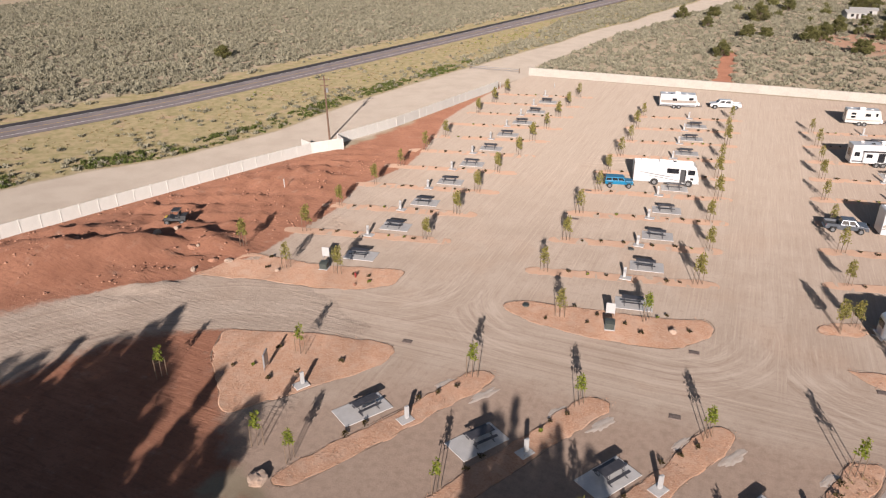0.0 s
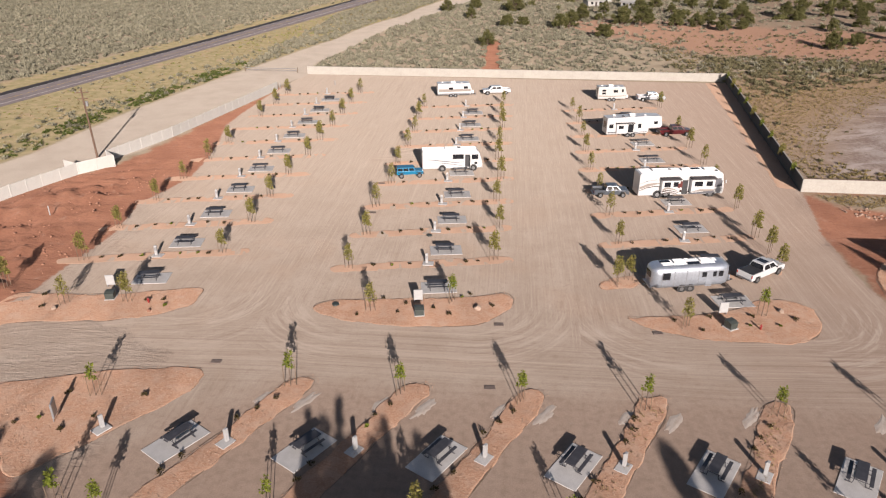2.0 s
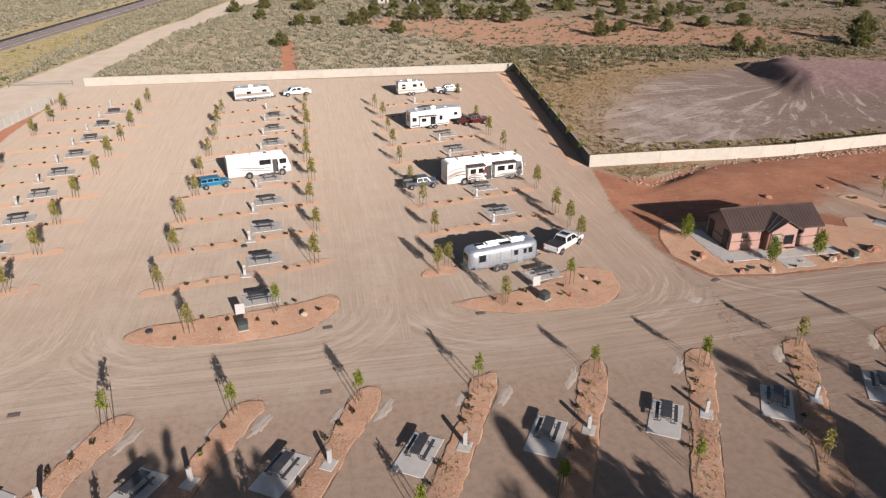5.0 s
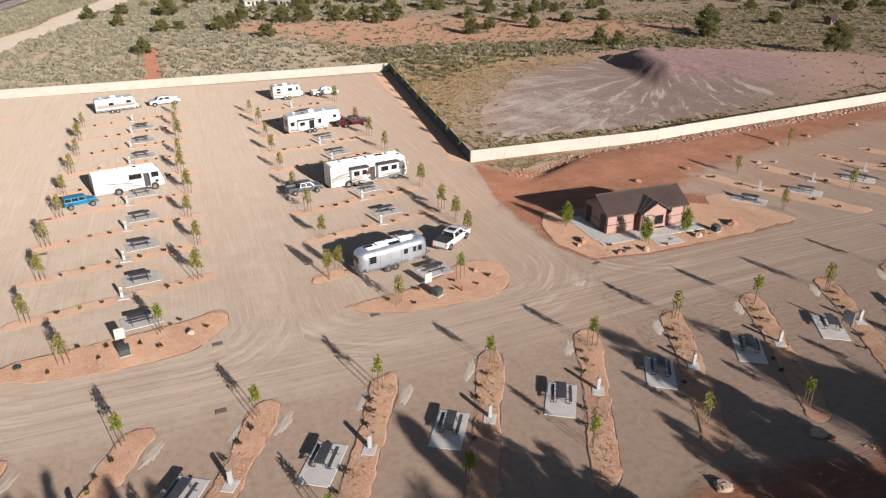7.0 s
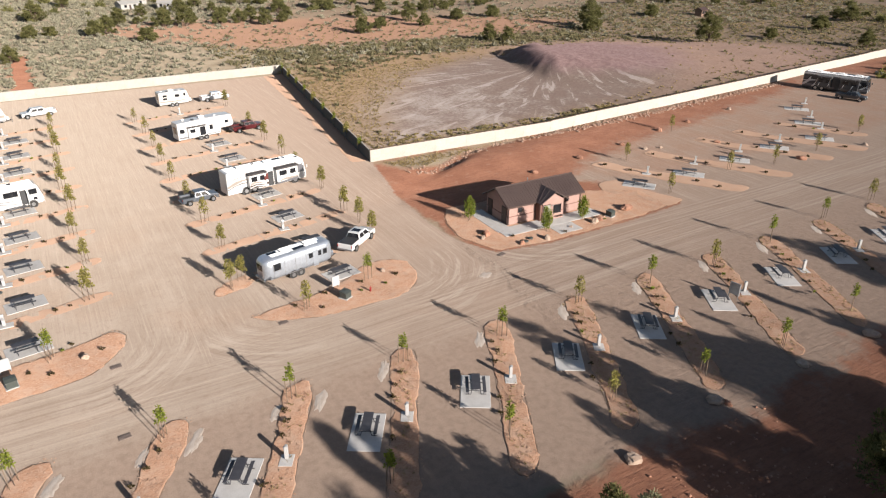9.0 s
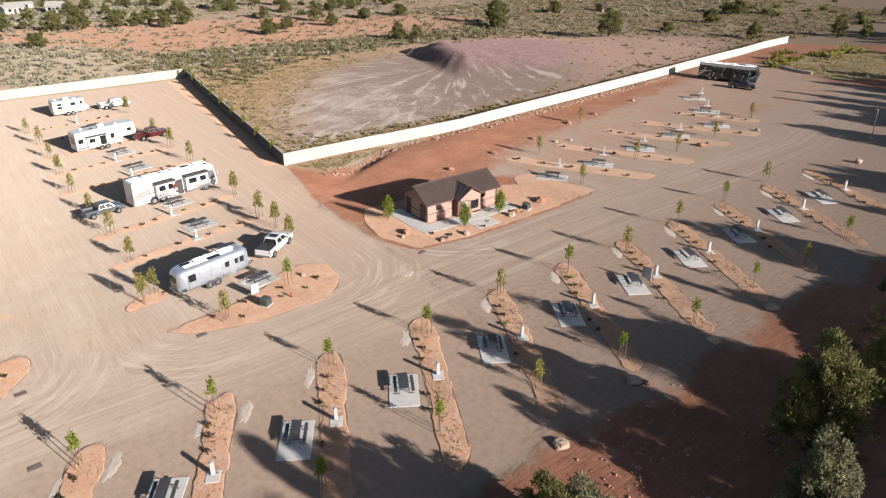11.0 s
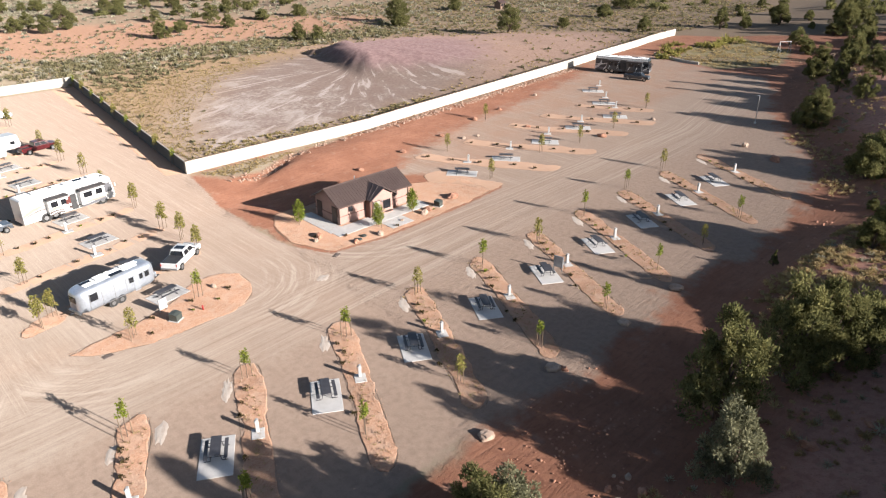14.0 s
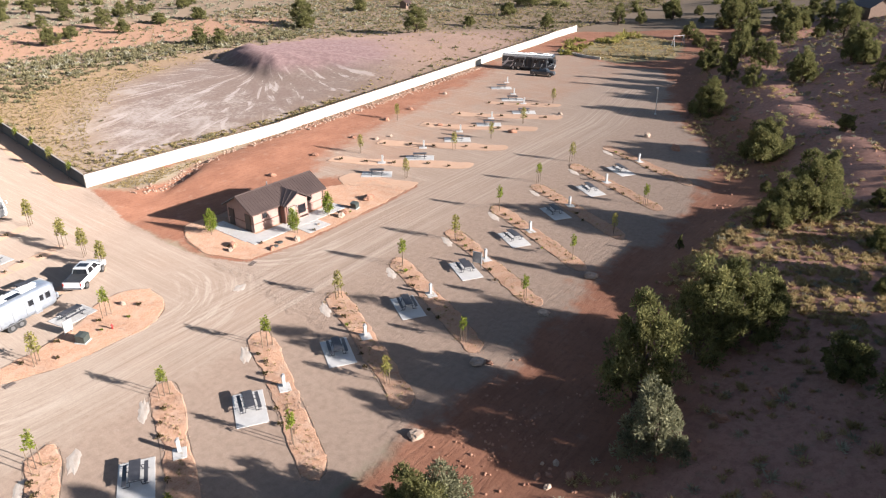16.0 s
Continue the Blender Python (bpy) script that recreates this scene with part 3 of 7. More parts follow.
# ---- boundary walls ----
def wall_run(name, label, a, b, tall, material, piece, thick=0.22, cap=None, posts=False):
    """A wall from a to b, panel by panel, with posts or a cap."""
    a, b = Vector(a), Vector(b)
    n = max(1, round((b - a).length / piece))
    turn = math.degrees(math.atan2(b.y - a.y, b.x - a.x))
    root = thing(name, label, "wall", kind="structure")
    seg = (b - a).length / n
    bm = box(B(), 0, 0, tall / 2 - 0.15, seg - (0.12 if posts else 0.012), thick, tall + 0.3, 0.01)
    panel = part("panel", bm, material, root)
    bm = box(B(), 0, 0, tall / 2 - 0.1, 0.14, thick + 0.08, tall + 0.36, 0.02)
    post = part("post", bm, material, root) if posts else None
    bm = box(B(), 0, 0, tall + 0.05, seg, thick + 0.1, 0.1, 0.02)
    top = part("cap", bm, cap, root) if cap else None
    for k in range(n):
        p = a + (b - a) * (k + 0.5) / n
        q = a + (b - a) * k / n
        for proto, at in ((panel, p), (post, q), (top, p)):
            if proto:
                ob = proto if k == 0 else proto.copy()
                if k:
                    scene.collection.objects.link(ob)
                ob.matrix_basis = pose(at.x, at.y, ground_z(at.x, at.y), 0, 0, turn)
    return root


CREAM = "cream block boundary wall with a flat cap"
wall_run("wall_north", CREAM, (-50.5, 175.2), (52.9, 174.6), 1.9, WALL_CREAM, 6.0, 0.22, WALL_CREAM)
# the panel colour is dark to stand for the side turned from the sun
FENCE_SHADE_SIDE = plain("dark fence tone for the shaded side", (0.085, 0.083, 0.08), (0.065, 0.063, 0.06), 0.8, scale=0.6, each=0.25)
wall_run("wall_east", "boundary fence along the lot, its shaded side put into a dark colour, with a pale cap", (52.9, 174.6), (43.2, 98.9), 1.95, FENCE_SHADE_SIDE, 3.0, 0.14, WALL_CREAM)
# the dark cap colour stands for the shadow line behind the wall's top
for a, b in (((43.2, 98.9), (79.4, 98.6)), ((79.4, 98.6), (115.1, 102.0)), ((115.1, 102.0), (168.8, 107.2)), ((168.8, 107.2), (220.5, 113.3))):
    wall_run("wall_south", CREAM, a, b, 2.0, WALL_CREAM, 6.0, 0.22, BARK)
WHITE = "white vinyl panel fence with square posts"
for a, b in (((-96, 6), (-82.2, 51.2)), ((-82.2, 51.2), (-76.5, 67.8)), ((-76.5, 67.8), (-67.9, 91.4)), ((-67.9, 91.4), (-65.6, 96.9)), ((-65.6, 96.9), (-62.0, 101.2)), ((-65.6, 96.9), (-68.6, 98.2)),
             ((-62.0, 101.2), (-64.5, 103.5)), ((-64.5, 103.5), (-60.0, 118)), ((-60.0, 118), (-57.1, 133)), ((-57.1, 133), (-52.6, 157))):
    wall_run("wall_west", WHITE, a, b, 1.85, VINYL, 2.45, 0.06, None, True)


# ---- planting beds ----
FABRIC = plain("black weed fabric", (0.15, 0.105, 0.075), (0.22, 0.155, 0.11), 0.95)
MULCHED = []


def bed(outline, tall=0.12, seed=0, label="raised planting bed of pinkish wood chips", rim=0.12, material=None, edge=True):
    """A low mound with a ragged edge."""
    rng = random.Random(seed)
    tall *= 0.2
    pts = []
    for (ax, ay), (bx, by) in zip(outline, outline[1:] + outline[:1]):
        n = max(1, int(math.hypot(bx - ax, by - ay) / 0.6))
        pts += [Vector((ax + (bx - ax) * k / n, ay + (by - ay) * k / n)) for k in range(n)]
    for _ in range(2):
        pts = [(pts[i - 1] + 2 * pts[i] + pts[(i + 1) % len(pts)]) / 4 for i in range(len(pts))]
    n = len(pts)
    bm = B()
    rings = [[], [], []]
    for i, p in enumerate(pts):
        t = (pts[(i + 1) % n] - pts[i - 1]).normalized()
        inn = Vector((-t.y, t.x))
        j = rng.uniform(-0.10, 0.10) + 0.32 * noise.noise((p.x * 0.5, p.y * 0.5, seed))
        for ring, off, z in zip(rings, (0, rim * 0.4, rim * 1.3), (-0.05, tall * 0.75, tall)):
            q = p + inn * (off + j)
            ring.append(bm.verts.new((q.x, q.y, ground_z(q.x, q.y) + z + (rng.uniform(-0.02, 0.03) if z > 0 else 0))))
    for r0, r1 in zip(rings, rings[1:]):
        for i in range(n):
            bm.faces.new((r0[i], r0[(i + 1) % n], r1[(i + 1) % n], r1[i]))
    top = bm.faces.new(rings[2])
    bmesh.ops.triangulate(bm, faces=[top])
    for f in bm.faces:
        f.smooth = True
    ob = tagged(part("planting_bed", bm, material or MULCH), label, "planting bed", "planting beds")
    if edge:
        MULCHED.append(outline)
        # a thin dark line of weed fabric along the rim
        bm = B()
        ring = []
        for i, p in enumerate(pts):
            t = (pts[(i + 1) % n] - pts[i - 1]).normalized()
            out = Vector((t.y, -t.x))
            w = max(0.004, 0.24 * noise.noise((p.x * 0.3, p.y * 0.3, seed + 7.0)))
            ring.append([bm.verts.new((q.x, q.y, ground_z(q.x, q.y) + z)) for q, z in ((p - out * 0.01, 0.03), (p + out * w, 0.012))])
        for r0, r1 in zip(ring, ring[1:] + ring[:1]):
            bm.faces.new((r0[0], r0[1], r1[1], r1[0]))
        part("weed_fabric", bm, FABRIC, ob, "dark weed fabric at the edge")
    return ob


def lens(a, b, width, tip=0.35):
    """A long bed outline from a to b, rounded at both ends (anticlockwise)."""
    a, b = Vector(a), Vector(b)
    d = (b - a).normalized()
    s = Vector((-d.y, d.x)) * width / 2
    e = width * tip
    return [tuple(v) for v in (a - s * 0.4, a + d * e - s, b - d * e - s, b - s * 0.4, b + s * 0.4, b - d * e + s, a + d * e + s, a + s * 0.4)]


PITCH = 9.32
ROWS = ((-51.6, -29.4, -40.3, -38.2, 70.2, 10), (-19.2, 2.0, -8.3, -6.4, 70.9, 9), (11.6, 32.0, 22.5, 24.3, 70.6, 9))
SLANT = math.tan(radians(12))
ROW_BEDS = []
for r, (x0, x1, xp, xt, y0, n) in enumerate(ROWS):
    for k in range(n):
        yc = y0 + PITCH * k
        ROW_BEDS.append((r, k, yc))
        bed(lens((x0, yc + SLANT * (x0 - xp)), (x1, yc + SLANT * (x1 - xp)), 2.0), 0.03, 10 * r + k, "long low planting bed of dusty pinkish wood chips", 0.12, MULCH_PALE, False)
bed([(-53.5, 53.0), (-44.4, 55.2), (-38.7, 55.6), (-34.0, 57.2), (-31.2, 59.4), (-31.4, 63.2), (-34.5, 62.6), (-40, 61.0), (-50.5, 60.2)], 0.14, 201)
bed([(-19.1, 60.6), (-18.4, 59.2), (-15.4, 57.9), (-11.0, 57.4), (-6.3, 57.3), (-1.8, 58.1), (1.0, 60.9), (1.9, 63.4), (0.8, 65.2), (-1.5, 64.0), (-8, 62.8), (-17.0, 61.9)], 0.14, 202)
bed([(12.5, 60.9), (14.8, 58.8), (18.6, 57.6), (23.3, 57.2), (28.2, 57.5), (30.6, 58.9), (31.9, 61.4), (32.2, 64.2), (30.4, 65.8), (27.2, 65.8), (24.5, 63.6), (20, 62.0)], 0.14, 203)
bed([(11.0, 66.2), (14.8, 67.4), (15.6, 68.4), (11.4, 68.6), (10.4, 67.2)], 0.10, 204)
# near row: slanting beds on the south side of the cross road
NEAR_POSTS = [-20.1, -10.2, -0.5, 9.6, 19.5, 29.5, 39.4, 49.4, 59.7, 69.7, 80.2, 91.7, 103.7]


def near_bed(p):
    """Outline of the slanting bed that holds the utility post at x = p; its north end is cut along the road."""
    return [(p + 2.3, 47.9), (p - 0.2, 42.1), (p - 3.2, 36.5), (p - 6.4, 30.4), (p - 5.8, 29.2), (p - 4.2, 29.8), (p - 0.9, 35.9), (p + 1.6, 41.0), (p + 3.9, 45.0), (p + 5.0, 48.0), (p + 4.2, 48.6)]


for k, p in enumerate(NEAR_POSTS):
    bed(near_bed(p), 0.14, 300 + k)
bed([(-42.5, 45.0), (-40.5, 40.6), (-33.9, 34.4), (-29.8, 39.6), (-25.2, 46.0), (-25.6, 49.0), (-31.6, 48.4), (-37.8, 46.6)], 0.16, 330)
# beds of the south-east row and round the wash house
EAST_BEDS = [(86.3, 60.2, 12.0), (97.3, 61.0, 11.6), (110.4, 62.8, 11.4), (120.2, 63.0, 11.2), (128.6, 68.0, 8.2)]
for k, (x, y, run) in enumerate(EAST_BEDS):
    bed([(x + 0.6, y + 0.4), (x - 1.2 - 0.1 * run, y + 0.55 * run), (x - 0.66 * run, y + 1.2 * run), (x - 0.86 * run, y + 1.72 * run), (x - 1.12 * run, y + 1.66 * run), (x - 0.92 * run, y + 1.15 * run),
         (x - 3.0 - 0.28 * run, y + 0.5 * run), (x - 3.4, y + 0.7), (x - 1.6, y - 0.5)], 0.14, 340 + k, "broad planting bed of dusty pinkish wood chips", 0.12, MULCH_PALE, False)
bed([(74.6, 61.8), (73.0, 66.6), (72.4, 72.8), (68.6, 73.4), (66.6, 70.2), (70, 66), (70.6, 61.2)], 0.1, 346, "broad planting bed of dusty pinkish wood chips", 0.12, MULCH_PALE, False)
bed([(40.6, 66.5), (42.6, 61.4), (49.5, 60.3), (62.9, 60.6), (71.0, 61.4), (72, 68), (66, 71), (60, 74), (44, 76), (41.5, 72)], 0.10, 350, "pinkish gravel bed round the wash house")
bed([(43.4, 99.5), (52.8, 173.0), (47.5, 173.0), (43.5, 130), (40.4, 100)], 0.10, 351, "pinkish planting strip along the boundary wall", 0.5, MULCH_PALE, False)


# ---- coarse chips over the beds ----
def chip_material():
    k = Mat("coarse wood chips", 0.95, 0, 0.1, 1.0)
    one = k.t.nodes.new("ShaderNodeNewGeometry").outputs["Random Per Island"]
    col = k.mix(k.span(one, 0, 1, 0, 1, False), (0.31, 0.188, 0.125), (0.449, 0.314, 0.234))
    return k.done(k.mix(k.span(k.noise(k.pos, 0.7, 4), 0.5, 0.7, 0, 0.5), col, (0.356, 0.228, 0.158)))


def wood_chips():
    rng = np.random.default_rng(77)
    spots = []
    for outline in MULCHED:
        o = np.array(outline)
        (ax, ay), (bx, by) = o.min(0) - 0.4, o.max(0) + 0.4
        n = int((bx - ax) * (by - ay) * 22)
        x, y = rng.uniform(ax, bx, n), rng.uniform(ay, by, n)
        d = inside(x, y, outline) + rng.normal(0, 0.16, n)
        spots.append(np.stack([x, y], 1)[d > 0.05])
    p = np.concatenate(spots)
    n = len(p)
    a, tip = rng.uniform(0, 6.283, n), rng.normal(0, 0.25, (n, 2))
    ln, wd = rng.uniform(0.04, 0.11, n), rng.uniform(0.015, 0.035, n)
    u = np.stack([np.cos(a), np.sin(a), tip[:, 0]], 1) * ln[:, None]
    v = np.stack([-np.sin(a), np.cos(a), tip[:, 1]], 1) * wd[:, None]
    c = np.concatenate([p, (height(p[:, 0], p[:, 1]) + rng.uniform(0.02, 0.07, n))[:, None]], 1)
    verts = np.stack([c - u - v, c + u - v * 0.6, c + u + v, c - u + v * 0.7], 1).reshape(-1, 3)
    me = bpy.data.meshes.new("wood_chips")
    faces = np.arange(4 * n, dtype=np.int32)
    me.vertices.add(4 * n)
    me.vertices.foreach_set("co", verts.astype(np.float32).ravel())
    me.loops.add(4 * n)
    me.loops.foreach_set("vertex_index", faces)
    me.polygons.add(n)
    me.polygons.foreach_set("loop_start", faces[::4].copy())
    me.update(calc_edges=True)
    tagged(place("wood_chips", me, chip_material()), "coarse pinkish wood chips strewn over the planting beds", "wood chips", kind="stuff")


wood_chips()
# ---- plants ----
def leaf_mesh(name, tips, length, width, tint, up=0.35, rng=None):
    """Pointed leaves: tips holds (x, y, z, outward x, y, z) of each."""
    rng = rng or np.random.default_rng(1)
    n = len(tips)
    p, o = tips[:, :3], tips[:, 3:] + np.array([0, 0, up]) + rng.normal(0, 0.45, (n, 3))
    o /= np.linalg.norm(o, axis=1)[:, None]
    side = np.cross(o, rng.normal(0, 1, (n, 3)))
    side /= np.linalg.norm(side, axis=1)[:, None] + 1e-9
    ln, wd = length * rng.uniform(0.6, 1.4, (n, 1)), width * rng.uniform(0.6, 1.3, (n, 1))
    verts = np.stack([p - side * wd * 0.4, p + side * wd * 0.4, p + o * ln * 0.6 + side * wd * 0.55, p + o * ln, p + o * ln * 0.6 - side * wd * 0.55], 1).reshape(-1, 3)
    faces = np.arange(n * 5).reshape(-1, 5)
    return verts, faces, np.repeat(np.clip(tint, 0, 1), 5)


def np_mesh(name, verts, faces, tint=None):
    me = bpy.data.meshes.new(name)
    k = faces.shape[1]
    me.vertices.add(len(verts))
    me.vertices.foreach_set("co", verts.astype(np.float32).ravel())
    me.loops.add(faces.size)
    me.loops.foreach_set("vertex_index", faces.ravel().astype(np.int32))
    me.polygons.add(len(faces))
    me.polygons.foreach_set("loop_start", np.arange(0, faces.size, k, dtype=np.int32))
    me.update(calc_edges=True)
    if tint is not None:
        at = me.attributes.new("tint", "FLOAT", "POINT")
        at.data.foreach_set("value", tint.astype(np.float32))
    return me


def shell(rng, centre, radius, n, squash=1.0, inner=0.7):
    d = rng.normal(0, 1, (n, 3))
    d /= np.linalg.norm(d, axis=1)[:, None]
    r = radius * rng.uniform(inner, 1.05, (n, 1))
    p = np.array(centre) + d * r * np.array([1, 1, squash])
    return np.concatenate([p, d], 1)


def juniper(seed, tall, wide, leaf, label, slim=False):
    """A juniper: several bent stems and a lobed crown down to near the ground."""
    rng = np.random.default_rng(seed)
    root = thing("juniper_tree", label, "tree", "junipers")
    lobes = [((rng.normal(0, 0.04) * wide, rng.normal(0, 0.04) * wide, tall * (0.92 if slim else 0.80)), wide * (0.06 if slim else 0.19))]
    n = 13 if not slim else 16
    for i in range(n):
        a = i * 2.4 + rng.uniform(-0.4, 0.4)
        q = (i + 0.6) / n
        reach = wide * (0.34 - 0.22 * q ** 1.5) * rng.uniform(0.7, 1.15)
        lobe = wide * rng.uniform(0.13, 0.22)
        if slim:
            reach, lobe = wide * 0.30 * (1 - q) * rng.uniform(0.6, 1.2), wide * (0.17 - 0.11 * q)
        lobes.append(((reach * math.cos(a), reach * math.sin(a), tall * (0.17 + (0.72 if slim else 0.56) * q) * rng.uniform(0.88, 1.1)), lobe))
    tips, tint = [], []
    for c, r in lobes:
        for _ in range(8):
            d = rng.normal(0, 1, 3)
            d /= np.linalg.norm(d)
            cc = np.array(c) + d * r * 0.72
            s = shell(rng, cc, r * rng.uniform(0.30, 0.50), 150, 1.0, 0.35)
            tips.append(s)
            tint.append(np.clip(rng.uniform(0.15, 0.85) + rng.normal(0, 0.18, 150), 0, 1))
    tips = np.concatenate(tips)
    keep = tips[:, 2] > 0.15
    v, f, t = leaf_mesh("crown", tips[keep], 0.165, 0.06, np.concatenate(tint)[keep], 0.55, rng)
    place("crown", np_mesh("crown", v, f, t), leaf, root)
    bm = B()
    for i in range(3):
        a = i * 2.1 + seed
        mid = (0.28 * math.cos(a), 0.28 * math.sin(a), tall * 0.25)
        rod(bm, (0.08 * math.cos(a), 0.08 * math.sin(a), -0.3), mid, 0.16, 0.12, 7)
        rod(bm, mid, (0.55 * math.cos(a + 0.5), 0.55 * math.sin(a + 0.5), tall * 0.55), 0.12, 0.05, 6)
    for c, r in lobes[1:]:
        rod(bm, (c[0] * 0.2, c[1] * 0.2, c[2] * 0.4), c, 0.07, 0.025, 5)
    part("trunk", bm, BARK, root)
    return root


JUNIPERS = [juniper(11, 5.4, 5.2, LEAF_JUNIPER, "dark green juniper tree with a ragged rounded crown"),
            juniper(12, 6.2, 5.0, LEAF_JUNIPER, "tall olive green juniper tree on red soil"),
            juniper(13, 4.0, 4.4, LEAF_JUNIPER, "squat dark green juniper with several stems"),
            juniper(14, 4.8, 4.4, LEAF_BLUE, "grey-green juniper tree with berry-laden tips"),
            juniper(15, 7.4, 5.0, LEAF_JUNIPER, "tall pointed dark juniper tree on the bank", True)]
used = set()


def plant(kind, x, y, turn, size, lift=0.0):
    """Stands one of the junipers; the first of each kind is the one that was built."""
    m = stand(x, y, turn, lift - 0.05)
    ob = JUNIPERS[kind]
    if kind in used:
        ob = copy_thing(ob, m)
    else:
        used.add(kind)
        ob.matrix_basis = m
    ob.scale = (size, size, size)
    return ob


def grove(spots, a, b):
    """Junipers at (kind, x, y, size), each turned its own way."""
    for kind, x, y, size in spots:
        plant(kind, x, y, (x * a + y * b) % 360, size)


def towers(spots):
    """Junipers at (kind, x, y, size, top), drawn up until their tops reach that height."""
    for kind, x, y, size, top in spots:
        plant(kind, x, y, (x * 37 + y * 11) % 360, size).scale.z = (top - ground_z(x, y)) / (5.4, 6.2, 4.0, 4.8, 7.4)[kind]


# near juniper clumps on the bank
towers(((3, 38.8, 11.6, 1.2, 8.2), (1, 43.8, 14.7, 1.5, 11.8), (0, 53.0, 13.1, 1.5, 11.4), (1, 55.4, 11.4, 1.3, 10.8), (2, 57.8, 9.9, 1.35, 9.2), (1, 84.2, 12.2, 1.45, 12.7), (4, 86.0, 11.0, 1.25, 12.5),
        (0, 81.8, 14.2, 1.15, 10.0), (0, 86.6, 11.2, 1.3, 12.0), (2, 80.2, 15.0, 1.1, 7.5), (2, 84.5, 14.0, 1.2, 8.5)))
grove(((2, 52.2, 2.4, 1.0), (3, 25.6, 19.9, 1.15), (1, 23.4, 20.5, 1.1), (2, 69, 2, 0.5), (4, 74.0, 22.6, 0.28), (2, 79.7, 3.9, 0.7)), 37, 11)
# along the foot of the eastern hill
grove(((2, 112.6, 24.6, 1.68), (0, 114.2, 23.8, 1.38), (1, 137.0, 40.4, 1.31), (2, 136.4, 41.6, 1.47), (0, 149.3, 36.7, 0.99), (0, 153.8, 28.7, 1.35), (2, 156.0, 29.4, 1.3),
       (1, 141.1, 13.2, 1.15), (2, 92.0, 5.5, 0.7), (2, 121.8, 14.8, 0.74), (2, 102.4, 13.8, 0.59), (2, 99.5, 19.9, 0.45)), 37, 11)
# farther up the eastern hill
grove(((0, 164.3, 21.4, 1.48), (1, 165.5, 22.3, 1.28), (2, 162.3, 19.4, 1.32), (2, 214.8, 69.7, 1.1), (0, 256.0, 74.0, 1.8), (1, 262.0, 75.0, 1.9), (0, 268.0, 73.0, 1.9),
       (1, 250.0, 71.0, 1.6), (2, 261.0, 96.0, 1.9), (1, 166.1, 38.2, 1.01), (0, 173.3, 42.0, 1.12), (2, 180.2, 48.0, 1.11), (0, 185.9, 49.6, 1.26), (1, 194.4, 52.4, 1.31)), 37, 11)
# west of the eye, on the bank: out of view, placed so their shadows reach the sites
grove(((4, -37.7, 6.7, 1.61), (4, -43.9, 3, 1.27), (4, -28.2, 4, 1.31), (4, -35, 3, 1.38), (1, -40.5, 1.5, 1.55), (0, -47, -1, 1.55), (4, -50, 0, 1.1), (0, -33, 1, 1.8), (0, -55, -6, 1.5),
       (1, -24.5, 6, 1.34), (1, -39, 5, 1.78), (0, -36, 4.5, 1.89), (1, -45.5, 1.5, 1.4), (0, -27.0, 3.0, 1.3), (1, -31, 2, 1.2), (0, -58, -2, 1.1), (1, -62, -6, 1.2)), 53, 29)
# beneath the eye: out of view, placed and sized only for their shadows
grove(((4, -1.8, 6.0, 0.85), (4, -4.0, 5, 0.78), (4, 1.9, 5.5, 0.75), (0, -0.3, 4.5, 0.8), (1, -3.1, 4.6, 0.88), (0, 1.4, 4.4, 0.95), (1, 4.4, 4.6, 0.8), (4, 5.2, 5, 0.6), (0, 3.7, 3, 0.8),
       (4, 26.2, -6.9, 2.02), (4, 28.4, -8.0, 1.95), (4, 30.6, -9.4, 1.8), (1, 27.6, -5.5, 2.0), (0, 23.4, -4.6, 2.0)), 53, 29)
# on the brow to the east, mostly out of view: added and drawn up for their shadows
towers(((0, 47.2, -3.0, 1.3, 14.2), (0, 56.3, -5.0, 1.3, 14.5), (0, 61.5, -5.5, 1.25, 13.6), (4, 72.4, -4.0, 1.2, 15.7), (1, 73.8, -4.4, 1.05, 13.7), (0, 92.0, -5.0, 1.0, 11.5), (2, 97.0, -4.0, 1.1, 10.8)))
grove(((4, 108, 1, 1.1), (4, 158, 44, 1.2), (4, 165, 46, 1.2), (0, 124, 2, 1.4)), 53, 29)
# an unseen belt of low scrub trees along the brow, added and widened to shade the bank's foot
for k in range(15):
    x = 41.5 + 2.2 * k
    if k in (11, 12, 13):
        continue
    x += 11.5 * (k > 12)
    plant((2, 2, 0)[k % 3], x, -5.4 - (k % 2) * 5.5 - 0.6 * (k % 3), (13 * k) % 30, 0.98 + 0.14 * math.sin(2.3 * k) - 0.2 * (k % 3 == 2)).scale.x *= 1.45
# scattered over the land to the north and east
rng = np.random.default_rng(5)
FAR_TREES = [(31.7, 241.5, 1.2), (18.7, 263.8, 1.3), (22.8, 264.3, 1.0), (2.5, 308.6, 1.5), (48.7, 268.4, 1.3), (73.6, 274.9, 1.0), (96.8, 222.9, 1.1), (106.7, 230.7, 0.9), (123.1, 228.2, 0.9), (173, 197, 1.6),
             (168.5, 190.5, 1.3), (213.8, 208.1, 1.2), (179.5, 150, 1.45), (207, 148.5, 0.9), (238.3, 152.3, 1.3), (270.7, 161.6, 1.2), (219, 124, 0.9), (66, 289.8, 1.1), (90, 292.6, 1.2), (109.2, 234.5, 0.9),
             (145, 242, 1.1), (160, 240, 1.2), (129.4, 184.9, 0.8), (125.8, 189.7, 0.9), (-6.2, 222, 0.9), (-139, 164.2, 1.0), (-25.8, 306.3, 1.0)]
